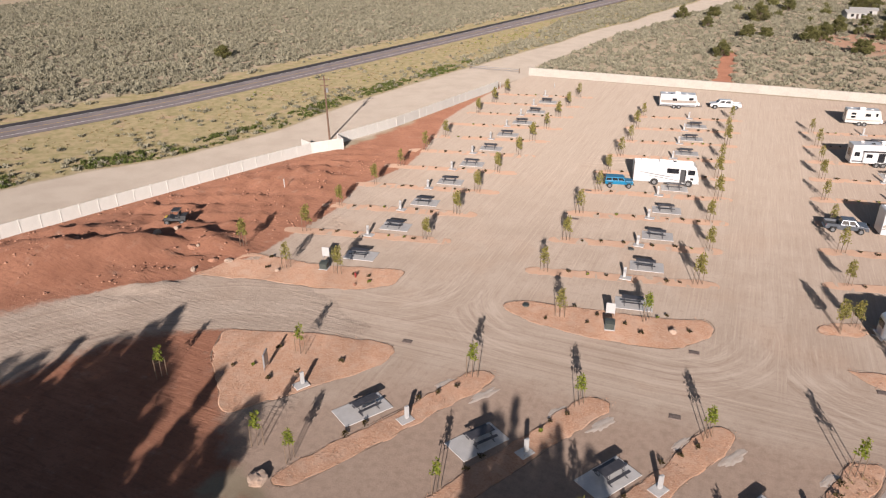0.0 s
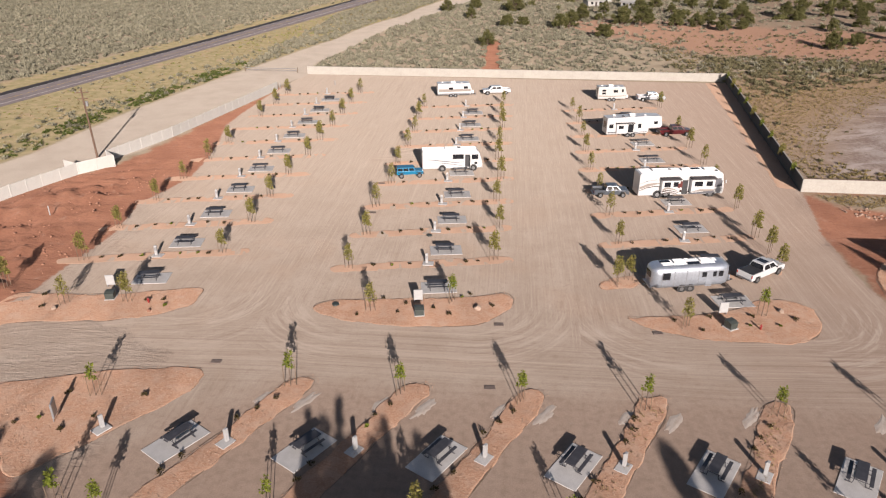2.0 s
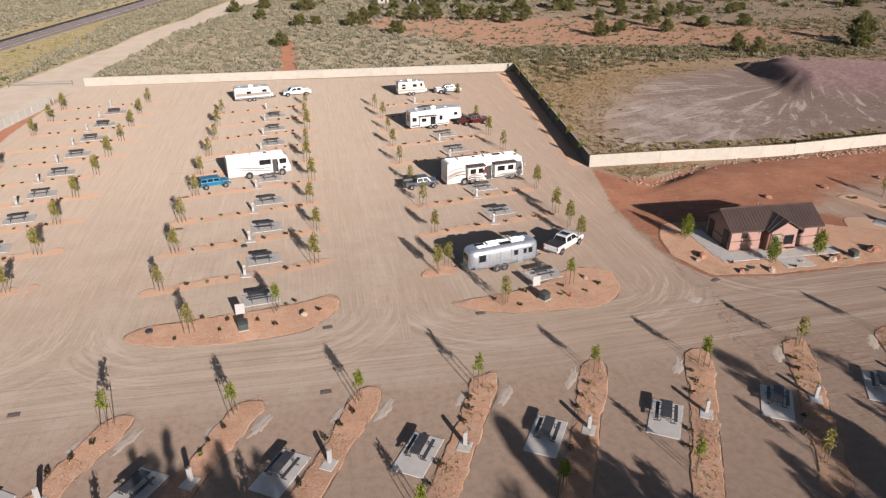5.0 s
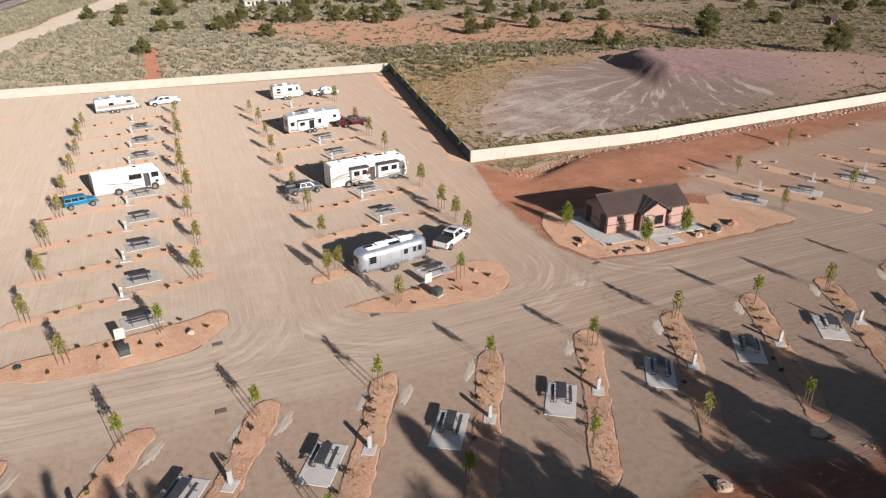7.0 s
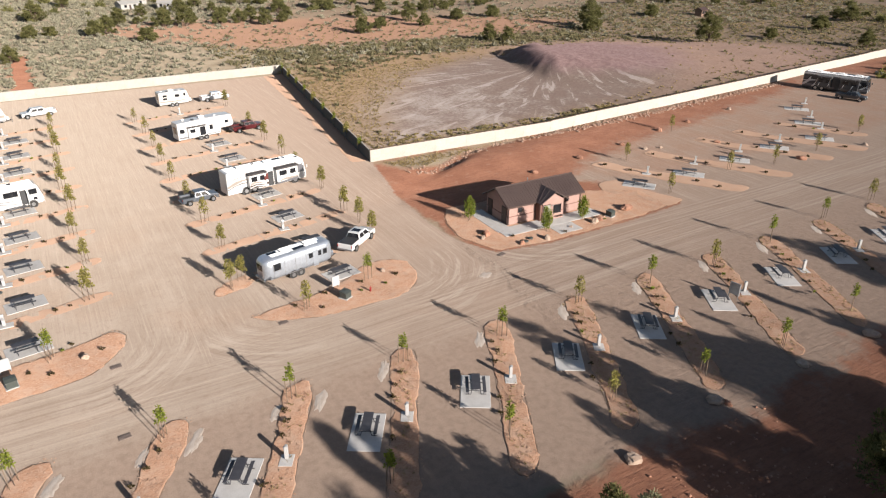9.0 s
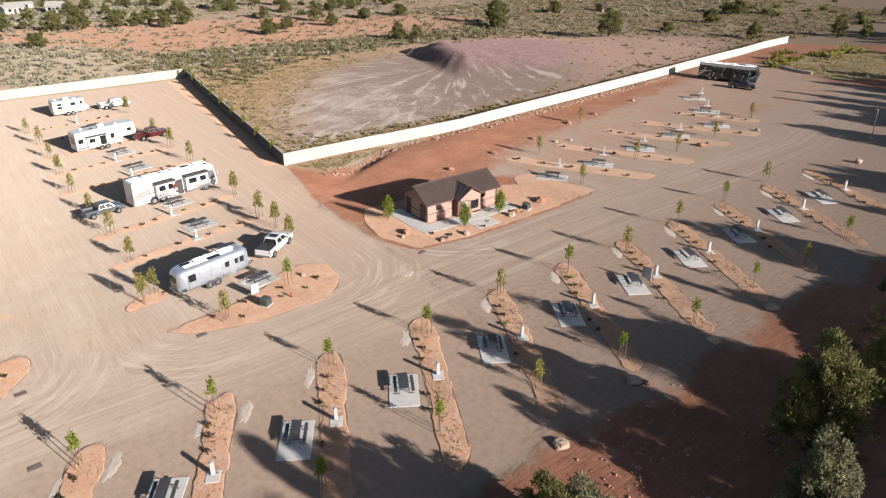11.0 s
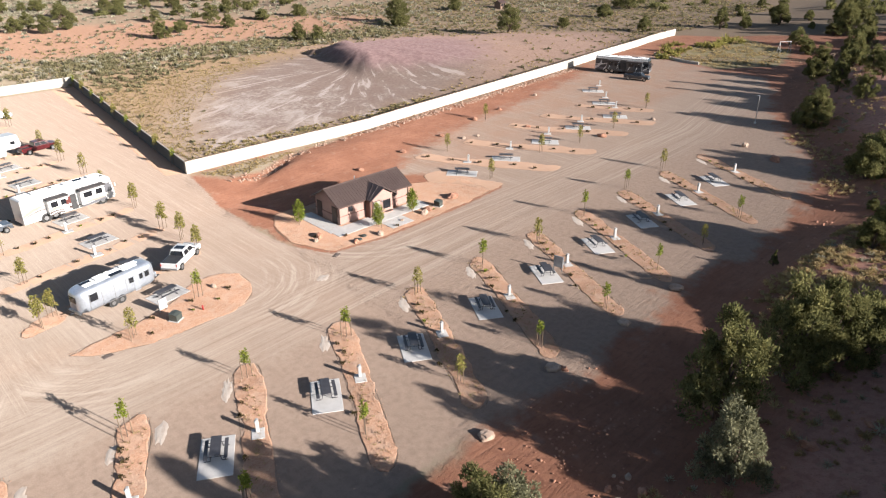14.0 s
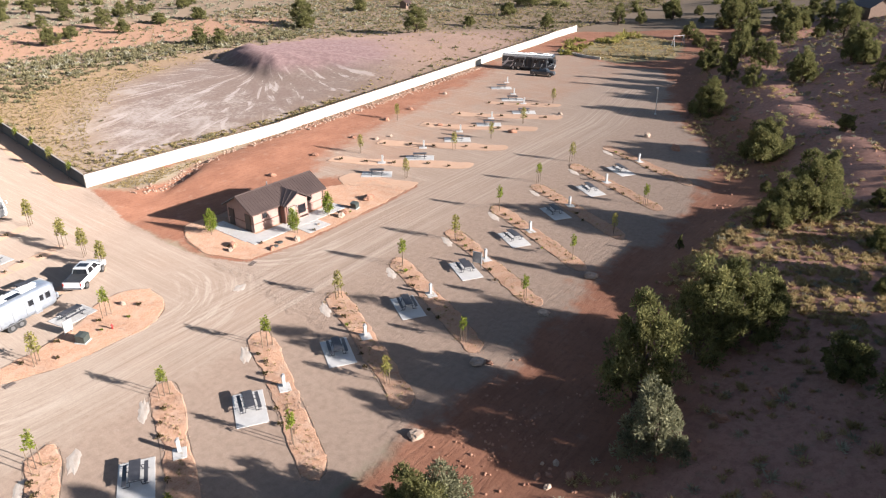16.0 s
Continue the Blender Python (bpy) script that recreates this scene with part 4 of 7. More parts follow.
for x, y, size in FAR_TREES:
    plant(int(rng.integers(0, 3)), x, y, rng.uniform(0, 360), size * 1.3).scale.z *= 0.8
for k in range(28):
    x, y = rng.uniform(165, 320), rng.uniform(12, 62)
    if y < 0.13 * x + 40:
        plant(int(rng.integers(0, 3)), x, y, rng.uniform(0, 360), rng.uniform(0.7, 1.5))
for k in range(12):
    plant(int(rng.integers(0, 3)), rng.uniform(225, 330), rng.uniform(62, 110), rng.uniform(0, 360), rng.uniform(0.6, 1.3))
count = 0
while count < 132:
    x, y = rng.uniform(-40, 320), rng.uniform(225, 400)
    if count > 112:
        x, y = rng.uniform(180, 420), rng.uniform(20, 240)
    # a wood thickens to the north-east; the hillside below it stays open
    wood = float(smooth(240, 285, y + 0.1 * x)) * float(smooth(-40, 30, x)) + float(smooth(215, 275, x)) * (0.4 + 0.6 * float(smooth(130, 60, y)))
    if x < -20 - (300 - y) * 0.25 or rng.uniform() > min(wood, 1) or float(inside(x, y, WEST_ROAD)) > -6:
        continue
    plant(int(rng.integers(0, 3)), x, y, rng.uniform(0, 360), rng.uniform(0.9, 1.6)).scale.z *= 0.78
    count += 1


# low brush, past counting
def blades(tips, length, width, tint, up, rng):
    """As leaf_mesh, with one triangle for each leaf."""
    v, f, t = leaf_mesh("blades", tips, length, width, tint, up, rng)
    keep = (np.arange(len(tips))[:, None] * 5 + np.array([0, 1, 3])).ravel()
    return v[keep], np.arange(len(keep)).reshape(-1, 3), t[keep]


def tuft(seed, n, radius, tall, leaf_w):
    rng = np.random.default_rng(seed)
    d = rng.normal(0, 1, (n, 3))
    d[:, 2] = np.abs(d[:, 2]) + 0.15
    d /= np.linalg.norm(d, axis=1)[:, None]
    start = d * np.array([radius, radius, tall]) * rng.uniform(0.15, 0.7, (n, 1))
    v, f, t = blades(np.concatenate([start, d], 1), radius * 0.7, leaf_w * 1.6, rng.uniform(0.2, 0.8, n), 0.2, rng)
    return v, f, t


def brush(name, label, material, spots, sizes, seed, n=22, tall=0.8, leaf_w=0.22):
    """Many tufts on the ground in one mesh."""
    rng = np.random.default_rng(seed)
    kinds = [tuft(seed + i, n, 0.5, 0.5 * tall, leaf_w) for i in range(7)]
    pick = rng.integers(0, 7, len(spots))
    z = height(spots[:, 0], spots[:, 1])
    vs, fs, ts, base = [], [], [], 0
    for i, (v, f, t) in enumerate(kinds):
        idx = np.where(pick == i)[0]
        if not len(idx):
            continue
        a = rng.uniform(0, 6.283, len(idx))
        c, s, k = np.cos(a), np.sin(a), sizes[idx]
        x = (v[None, :, 0] * c[:, None] - v[None, :, 1] * s[:, None]) * k[:, None] + spots[idx, 0, None]
        y = (v[None, :, 0] * s[:, None] + v[None, :, 1] * c[:, None]) * k[:, None] + spots[idx, 1, None]
        zz = v[None, :, 2] * k[:, None] * rng.uniform(0.75, 1.2, (len(idx), 1)) + z[idx, None]
        vs.append(np.stack([x, y, zz], 2).reshape(-1, 3))
        fs.append((f[None] + (np.arange(len(idx)) * len(v))[:, None, None]).reshape(-1, f.shape[1]) + base)
        ts.append((t[None] * 0.7 + rng.uniform(-0.1, 0.4, (len(idx), 1))).ravel())
        base += len(idx) * len(v)
    me = np_mesh(name, np.concatenate(vs), np.concatenate(fs), np.clip(np.concatenate(ts), 0, 1))
    return tagged(place(name, me, material), label, "shrubs", kind="stuff")


def scatter(seed, n, x0, x1, y0, y1, want):
    rng = np.random.default_rng(seed)
    x, y = rng.uniform(x0, x1, n), rng.uniform(y0, y1, n)
    ok = rng.uniform(0, 1, n) < want(x, y)
    return np.stack([x[ok], y[ok]], 1), rng


def patch(x, y, size, lo, hi):
    return smooth(lo, hi, 0.5 + 0.5 * sines(x, y, size) + 0.25 * sines(y, x, size * 0.31))


def off_roads(x, y):
    d, _ = along_line(x, y, HIGHWAY)
    return (inside(x, y, WEST_ROAD) < -0.8) & (np.abs(d) > 7.5)


def west_field(x, y):
    d, _ = along_line(x, y, HIGHWAY)
    return ((d > 15) * (0.55 + 0.45 * patch(x, y, 21, 0.2, 0.7)) + (d > 9) * (d <= 15) * 0.12) * (x > -430)


pts, rng = scatter(21, 66000, -330, -60, 60, 400, west_field)
brush("sagebrush", "grey-green sagebrush covering the flat west of the highway", LEAF_SAGE, pts, rng.uniform(0.9, 2.2, len(pts)), 21, 24, 0.95, 0.20)


def verge(x, y):
    v = inside(x, y, VERGE)
    w = -inside(x, y, WEST_ROAD)
    return (v > 0.3) * off_roads(x, y) * (0.06 + 0.6 * (w < 12) * (w > 1) * patch(x, y, 17, 0.3, 0.62))


pts, rng = scatter(22, 26000, -140, -10, 40, 420, verge)
brush("verge_brush", "sagebrush and weeds on the verge beside the gravel road", LEAF_SAGE, pts, rng.uniform(0.5, 1.6, len(pts)), 22, 24, 0.9, 0.2)
pts, rng = scatter(29, 15000, -112, -60, 45, 190, lambda x, y: (inside(x, y, VERGE) > 0) * off_roads(x, y) * (inside(x, y, WEST_ROAD) > -7) * patch(y, x, 24, 0.3, 0.62))
brush("verge_weeds", "green weeds along the edge of the gravel road", LEAF_WEED, pts, rng.uniform(0.5, 1.4, len(pts)), 29, 18, 0.7, 0.16)
pts, rng = scatter(23, 42000, -140, -10, 40, 420, lambda x, y: (inside(x, y, VERGE) > 0.3) * off_roads(x, y) * 0.5 * patch(x, y, 30, 0.1, 0.7))
brush("verge_grass", "dry yellow grass on the highway verge", LEAF_STRAW, pts, rng.uniform(0.25, 0.7, len(pts)), 23, 9, 0.7, 0.2)


pts, rng = scatter(38, 16000, -112, -10, 110, 460, lambda x, y: (inside(x, y, VERGE) > 0.2) * off_roads(x, y) * (0.75 * smooth(195, 260, y) * patch(x, y, 40, 0.15, 0.55) + 0.35 * patch(y, x, 19, 0.55, 0.8)))
brush("verge_green", "fresh yellow-green grass on the highway verge", LEAF_GREEN, pts, rng.uniform(0.3, 0.9, len(pts)), 38, 12, 0.5, 0.2)


def north_field(x, y):
    clay = inside(x, y, CLAY)
    dense = 1 - smooth(-15, 80, x - 0.55 * (y - 230))
    return (y > 177 + 0 * x) * off_roads(x, y) * (0.12 + 0.75 * dense) * (0.45 + 0.55 * patch(x, y, 16, 0.2, 0.6)) * (clay < 0) * (1 - 0.72 * smooth(-8, 6, inside(x, y, RUST))) * (np.abs(x + 4.3) > 2.0 + (y > 232) * -9)


pts, rng = scatter(24, 46000, -70, 330, 176, 400, north_field)
brush("sagebrush", "grey-green sagebrush beyond the north wall", LEAF_SAGE, pts, rng.uniform(0.8, 2.3, len(pts)), 24, 26, 0.95, 0.2)


def east_slope(x, y):
    wall = np.interp(x, [43, 79, 115, 169, 220, 400], [100.5, 100.2, 103.6, 109, 115, 120])
    wall = np.where(x < 54.5, np.maximum(wall, 0) + 0 * x, wall)
    wall = np.where((x < 43.2 + (y - 98.9) * 0.128 + 1.5) & (y < 176), 1e6, wall)
    clay = inside(x, y, CLAY)
    return (y > wall) * (clay < 4) * (0.3 + 0.7 * patch(x, y, 12, 0.3, 0.65)) * np.where(clay > -6, 0.5, 1.0) * (1 - 0.6 * smooth(-6, 8, inside(x, y, OCHRE)) * smooth(104, 122, y)) * (1 - 0.75 * smooth(-8, 6, inside(x, y, RUST))) * (1 - 0.75 * blob(x, y, 165, 138, 42, 22, 8))


pts, rng = scatter(25, 26000, 44, 330, 99, 250, east_slope)
brush("desert_brush", "low olive and straw brush on the slope behind the wall", LEAF_STRAW, pts, rng.uniform(0.25, 0.9, len(pts)), 25, 22, 0.8, 0.16)
pts, rng = scatter(26, 15000, 44, 330, 99, 250, lambda x, y: east_slope(x, y) * (1 - 0.7 * smooth(-6, 8, inside(x, y, OCHRE))))
brush("sagebrush", "scattered olive sagebrush on the slope behind the wall", LEAF_OLIVE, pts, rng.uniform(0.5, 1.6, len(pts)), 26, 24, 0.9, 0.18)


pts, rng = scatter(36, 9000, 44, 120, 99.5, 122, lambda x, y: east_slope(x, y) * smooth(20, 3, y - 99 - 0.06 * (x - 44)) * smooth(118, 84, x) * (x > 45.5 + (y - 98.9) * 0.128))
brush("olive_brush", "low olive brush behind the boundary wall", LEAF_DRY, pts, rng.uniform(0.4, 1.1, len(pts)), 36, 22, 0.7, 0.16)
pts, rng = scatter(37, 9000, 44, 100, 92, 100, lambda x, y: smooth(0.1, 1.0, inside(x, y, WALL_STRIP)) * (0.2 + 0.6 * patch(x, y, 6, 0.3, 0.7)) * smooth(100, 70, x))
brush("wall_grass", "pale dry grass between the boundary wall and the ditch", LEAF_STRAW, pts, rng.uniform(0.2, 0.6, len(pts)), 37, 14, 0.8, 0.1)


SAGE_BAND = [(50, 178), (54, 210), (90, 208), (125, 200), (168, 192), (160, 176), (128, 180), (100, 180), (72, 168), (60, 156)]
pts, rng = scatter(39, 9000, 50, 170, 155, 212, lambda x, y: smooth(-1, 4, inside(x, y, SAGE_BAND)) * (0.08 + 0.6 * patch(x, y, 11, 0.3, 0.7)))
brush("sagebrush", "patchy olive sagebrush on the slope above the clay mound", LEAF_OLIVE, pts, rng.uniform(0.6, 1.9, len(pts)), 39, 24, 0.95, 0.18)

pts, rng = scatter(45, 15000, 45, 100, 99.5, 170, lambda x, y: (x > 45 + (y - 98.9) * 0.128) * (inside(x, y, CLAY) < 1) * (0.35 + 0.65 * patch(x, y, 9, 0.3, 0.65)) * (y > 101.5 + 0.05 * np.maximum(x - 79, 0)))
brush("dry_tufts", "fine olive and straw tufts on the land behind the fence", LEAF_STRAW, pts, rng.uniform(0.25, 0.62, len(pts)), 45, 14, 0.75, 0.13)


def bank(x, y):
    d = np.interp(x, FOOT_X, FOOT_Y) - y
    return (d > 5) * (0.12 + 0.5 * patch(x, y, 9, 0.4, 0.75)) * (x > 20) * (1 + 0.8 * smooth(90, 40, x)) * (1 + 2.2 * blob(x, y, 70, 8, 18, 9))


pts, rng = scatter(27, 20000, 20, 260, -30, 80, bank)
brush("bank_brush", "small straw-coloured brush on the red bank", LEAF_STRAW, pts, rng.uniform(0.3, 1.25, len(pts)), 27, 56, 0.9, 0.06)
pts, rng = scatter(28, 6500, 20, 260, -30, 80, bank)
brush("bank_sage", "small grey sagebrush on the red bank", LEAF_SAGE, pts, rng.uniform(0.35, 1.3, len(pts)), 28, 60, 0.9, 0.06)

pts, rng = scatter(44, 4000, 58, 95, -1, 24, lambda x, y: bank(x, y) * (0.25 + 1.2 * patch(x, y, 6, 0.4, 0.7)) + 0.5 * np.exp(-((along_line(x, y, [(62, 19), (72, 18.5), (84, 15.5), (92, 17)])[0]) / 1.6) ** 2))
brush("bank_grass", "pale straw cushions of dry grass on the red bank", LEAF_STRAW, pts, rng.uniform(0.45, 1.1, len(pts)), 44, 60, 0.62, 0.08)

pts, rng = scatter(33, 16000, 100, 235, 22, 102, lambda x, y: smooth(-1, 3, inside(x, y, EAST_GRASS)) * 0.8 * patch(x, y, 14, 0.2, 0.6) + np.exp(-((along_line(x, y, [(106, 26), (118, 31), (128, 38), (138, 42)])[0]) / 2.2) ** 2))
brush("dry_grass", "pale dry grass at the foot of the bank and in the far meadow", LEAF_STRAW, pts, rng.uniform(0.5, 1.3, len(pts)), 33, 26, 0.9, 0.07)
pts, rng = scatter(34, 380, 178, 232, 66, 104, lambda x, y: np.exp(-((along_line(x, y, [(180, 94), (200, 100), (212, 92), (222, 96)])[0]) / 3.0) ** 2))
brush("green_brush", "yellow-green willow brush round the far meadow", LEAF_DRAB, pts, rng.uniform(1.2, 4.0, len(pts)), 34, 60, 1.0, 0.09)


def far_wood(x, y):
    return (smooth(262, 300, y + 0.1 * x) * smooth(-60, 20, x) + smooth(250, 300, x) * smooth(260, 200, y)) * (inside(x, y, WEST_ROAD) < -8) * 0.8


pts, rng = scatter(30, 900, -60, 460, 20, 520, far_wood)
brush("far_junipers", "far dark juniper scrub on the rising land", LEAF_JUNIPER, pts, rng.uniform(2.2, 5.2, len(pts)), 30, 130, 1.0, 0.09)


# staked saplings
def sapling(seed, leaf, label, tall, crown_r, crown_h, leaves):
    rng = np.random.default_rng(seed)
    root = thing("sapling", label, "tree", "staked saplings")
    tips = []
    for i in range(9):
        q = i / 8
        a = i * 2.4
        c = (crown_r * 0.55 * math.cos(a) * (1 - 0.5 * q), crown_r * 0.55 * math.sin(a) * (1 - 0.5 * q), tall - crown_h * (1 - q) * 0.9 - 0.1)
        tips.append(shell(rng, c, crown_r * rng.uniform(0.4, 0.62), leaves // 9, 1.1, 0.2))
    tips = np.concatenate(tips)
    v, f, t = leaf_mesh("crown", tips, 0.17, 0.10, rng.uniform(0, 1, len(tips)), 0.2, rng)
    place("crown", np_mesh("crown", v, f, t), leaf, root)
    bm = B()
    rod(bm, (0, 0, -0.1), (0.03, 0.02, tall * 0.55), 0.035, 0.028, 6)
    rod(bm, (0.03, 0.02, tall * 0.55), (0, 0, tall * 0.95), 0.028, 0.01, 6)
    for i in range(6):
        z = tall - crown_h * (1 - i / 7)
        rod(bm, (0.02, 0, z), (crown_r * 0.7 * math.cos(i * 2.4), crown_r * 0.7 * math.sin(i * 2.4), z + 0.25), 0.012, 0.006, 4)
    part("trunk", bm, BARK, root)
    for sx in (-0.45, 0.45):
        bm = rod(B(), (sx, 0.05 * sx, -0.2), (sx * 1.02, 0, 1.95), 0.032, 0.03, 6)
        rod(bm, (sx, 0, 1.55), (sx * 0.1, 0, 1.6), 0.012, 0.012, 4)
        part("stake", bm, STAKE_WOOD, root)
    return root


SAPLINGS = [sapling(1, LEAF_YOUNG, "young bright green tree tied between two stakes", 2.9, 0.46, 1.2, 260),
            sapling(2, LEAF_YOUNG, "slim young green tree tied between two stakes", 3.1, 0.38, 1.3, 200),
            sapling(3, LEAF_DRAB, "drab olive young tree tied between two stakes", 3.1, 0.66, 1.7, 560),
            sapling(4, LEAF_DRAB, "sparse young tree with dull leaves between stakes", 3.0, 0.56, 1.75, 340)]
SAPLINGS.append(sapling(5, LEAF_YOUNG, "leafy bright green young tree beside a walkway", 2.7, 0.8, 2.1, 1100))
grown = set()


def sapling_at(kind, x, y, turn=0.0, size=1.0):
    m = stand(x, y, turn)
    ob = SAPLINGS[kind]
    if kind in grown:
        ob = copy_thing(ob, m)
    grown.add(kind)
    ob.matrix_basis = m
    ob.scale = (size, size, size)


rng = np.random.default_rng(8)
for r, (x0, x1, xp, xt, y0, n) in enumerate(ROWS):
    left, right = ((-8.3, 7.5), (-8.5, 7.9), (-8.4, 9.2))[r]
    for k in range(n):
        yc = y0 + PITCH * k
        for dx in (left, right):
            if (r == 0 and dx < 0 and k == 6) or (r == 2 and k in (7,) and dx > 0):
                continue
            sapling_at(int(rng.choice([2, 2, 2, 3] if dx > 0 or r == 0 else [3, 3, 2])), xp + dx + rng.uniform(-0.4, 0.4), yc + SLANT * dx + rng.uniform(-0.3, 0.3), rng.uniform(-20, 40), rng.uniform(0.9, 1.12))
for x, y, kind in ((-52.4, 61.0, 2), (-44.5, 58.5, 3), (-38.3, 59.5, 2), (-12.8, 59.9, 3), (-4.7, 62.4, 0), (18.3, 59.5, 3), (26.3, 62.3, 0), (12.8, 67.6, 2), (44.7, 70.9, 4), (51.2, 62.9, 4), (57.6, 63.6, 4), (31.8, 77.2, 2)):
    sapling_at(kind, x, y, x * 7 % 90, 1.05)
for k in range(12):
    px = NEAR_POSTS[k]
    sapling_at(3 if k in (6, 8, 11) else int(k % 3 == 0), px + (2.8, 2.4, 2.7, 2.6, 3.1, 3.1, 3.6, 3.2, 2.0, 3.3, 5.2, 5.5)[k], (47.0, 46.7, 46.5, 46.3, 46.5, 45.6, 46.9, 46.4, 45.7, 46.8, 48.1, 48.9)[k], 15 + 40 * math.sin(k), rng.uniform(0.95, 1.1))
    sapling_at((0, 1, 3, 0)[k % 4], px + (-5.9, -4.6, -4.4, -4.4, -4.4, -4.3, -4.2, -5.0, -5.4, -3.6, -4.7, -5.0)[k], (32.1, 33.4, 33.6, 33.7, 33.7, 33.7, 33.2, 31.9, 31.3, 32.1, 31.4, 32.0)[k], 50 + 30 * math.cos(k), rng.uniform(0.85, 1.0))
for x, y in ((-33.1, 44.2), (-42.3, 36.5), (-29.2, 32.5), (74.8, 64.8), (90.3, 67.4), (99.2, 65.9), (111.3, 66.8), (128.7, 70.2), (98.8, 87.5), (79.5, 78.7)):
    sapling_at(1 if x < 0 else 3, x, y, x * 5 % 90, 1.0)
for k in range(9):
    y = 104 + 8.4 * k
    sapling_at((0, 2, 1)[k % 3], 42.7 + 0.128 * (y - 98.9) + 0.3, y, 10 * k, 0.95)


# dry litter and cut grass on the nearer beds
def littered(x, y):
    d = np.full(np.shape(x), -9.0)
    for i, p in enumerate(NEAR_POSTS[3:]):
        d = np.maximum(d, inside(x, y, near_bed(p)) + 0.25 - 0.5 * (i < 3))
    return smooth(0, 0.5, d) * (0.25 + 0.75 * patch(x, y, 5, 0.4, 0.7))


pts, rng = scatter(35, 16000, -5, 106, 30, 52, littered)
brush("bed_litter", "dry twigs and straw tufts among the wood chips", LEAF_STRAW, pts, rng.uniform(0.12, 0.5, len(pts)), 35, 14, 0.9, 0.08)


# bedding shrubs
def shrub(seed, label, leaf, n=34, r=0.3):
    rng = np.random.default_rng(seed)
    d = rng.normal(0, 1, (n, 3))
    d[:, 2] = np.abs(d[:, 2]) + 0.1
    d /= np.linalg.norm(d, axis=1)[:, None]
    v, f, t = leaf_mesh("shrub", np.concatenate([d * r * rng.uniform(0.2, 0.8, (n, 1)), d], 1), 0.22, 0.10, rng.uniform(0, 1, n), 0.4, rng)
    return tagged(place("bedding_shrub", np_mesh("bedding_shrub", v, f, t), leaf), label, "shrub", "bedding shrubs")


SHRUBS = [shrub(31, "small dark bedding shrub in the mulch", LEAF_SHRUB), shrub(32, "small dark bedding shrub in the mulch", LEAF_SHRUB, 26, 0.26), shrub(33, "small green bedding shrub in the mulch", LEAF_YOUNG, 30, 0.25)]
set_out = set()


def shrub_at(x, y, size=1.0, kind=None):
    kind = int(rng.choice([0, 0, 0, 1, 1, 1, 2])) if kind is None else kind
    m = stand(x, y, rng.uniform(0, 360), 0.08)
    ob = copy_thing(SHRUBS[kind], m) if kind in set_out else SHRUBS[kind]
    set_out.add(kind)
    ob.matrix_basis = m
    ob.scale = (size, size, size)


for r, (x0, x1, xp, xt, y0, n) in enumerate(ROWS):
    for k in range(n):
        for dx in (-6.2, -4.2, -2.0, 2.2, 4.4, 5.8):
            if rng.uniform() < 0.85:
                shrub_at(xp + dx + rng.uniform(-0.5, 0.5), y0 + PITCH * k + SLANT * dx + rng.uniform(-0.3, 0.3), rng.uniform(0.6, 0.95))
for k, p in enumerate(NEAR_POSTS):
    for q in (2.7, 4.4, 6.0, 11.2, 13.2):
        shrub_at(p + 3.3 - 0.52 * q + rng.uniform(-0.4, 0.4), 47.4 - 0.854 * q, rng.uniform(0.7, 1.0))
for x, y, run in EAST_BEDS:
    for q in (0.2, 0.45, 0.8, 1.1, 1.4):
        shrub_at(x - 1.6 - 0.62 * q * run + rng.uniform(-0.6, 0.6), y + 1.1 * q * run, rng.uniform(0.9, 1.2))
for x, y in ((-11.9, 62.4), (-9.4, 61.5), (-10.0, 59.7), (-3.7, 63.4), (-2.9, 64.0), (-4.8, 59.8), (-14, 58.9), (-6.5, 60.9), (-0.5, 61.8), (19.8, 58.9), (21, 61.5), (24.6, 60.2), (27.5, 60.4), (25.3, 62.0),
             (29.5, 61.8), (17.5, 60.6), (-36.4, 59.8), (-34.7, 60.1), (-34.0, 59.0), (-46.5, 57.6), (-47.6, 60.0), (-36.0, 41.0), (-33.5, 39.8), (-31.8, 41.5), (-35.5, 44.2), (-29.0, 44.5), (-37.6, 40.2),
             (46.5, 63.6), (53, 61.4), (60, 62), (43.5, 66), (66, 64)):
    shrub_at(x, y, rng.uniform(0.65, 0.95))
# ---- site furniture ----
def picnic_table():
    root = thing("picnic_table", "black steel picnic table with two benches on a concrete pad", "table", "picnic tables")
    bm = B()
    box(bm, 0, 0, 0.76, 2.2, 0.78, 0.05, 0.02)
    for y in (-0.37, 0.37):
        box(bm, 0, y, 0.735, 2.2, 0.04, 0.08, 0.01)
    part("tabletop", bm, BLACK_METAL, root)
    for y in (-0.72, 0.72):
        part("bench", box(box(B(), 0, y, 0.46, 2.2, 0.28, 0.045, 0.02), 0, y, 0.43, 2.1, 0.04, 0.05), BLACK_METAL, root)
    for x in (-0.78, 0.78):
        bm = B()
        for s in (-1, 1):
            rod(bm, (x, 0.30 * s, 0.73), (x, 0.42 * s, 0.03), 0.028)
            rod(bm, (x, 0.42 * s, 0.03), (x, 0.86 * s, 0.03), 0.028)
            rod(bm, (x, 0.72 * s, 0.44), (x, 0.62 * s, 0.03), 0.025)
        rod(bm, (x, -0.72, 0.41), (x, 0.72, 0.41), 0.025)
        part("leg_frame", bm, BLACK_METAL, root)
    return root


def pad():
    bm = box(B(), 0, 0, -0.01, 4.2, 2.5, 0.12, 0.015)
    return tagged(part("concrete_pad", bm, CONCRETE), "pale grey concrete pad on the gravel", "concrete pad", "concrete pads")


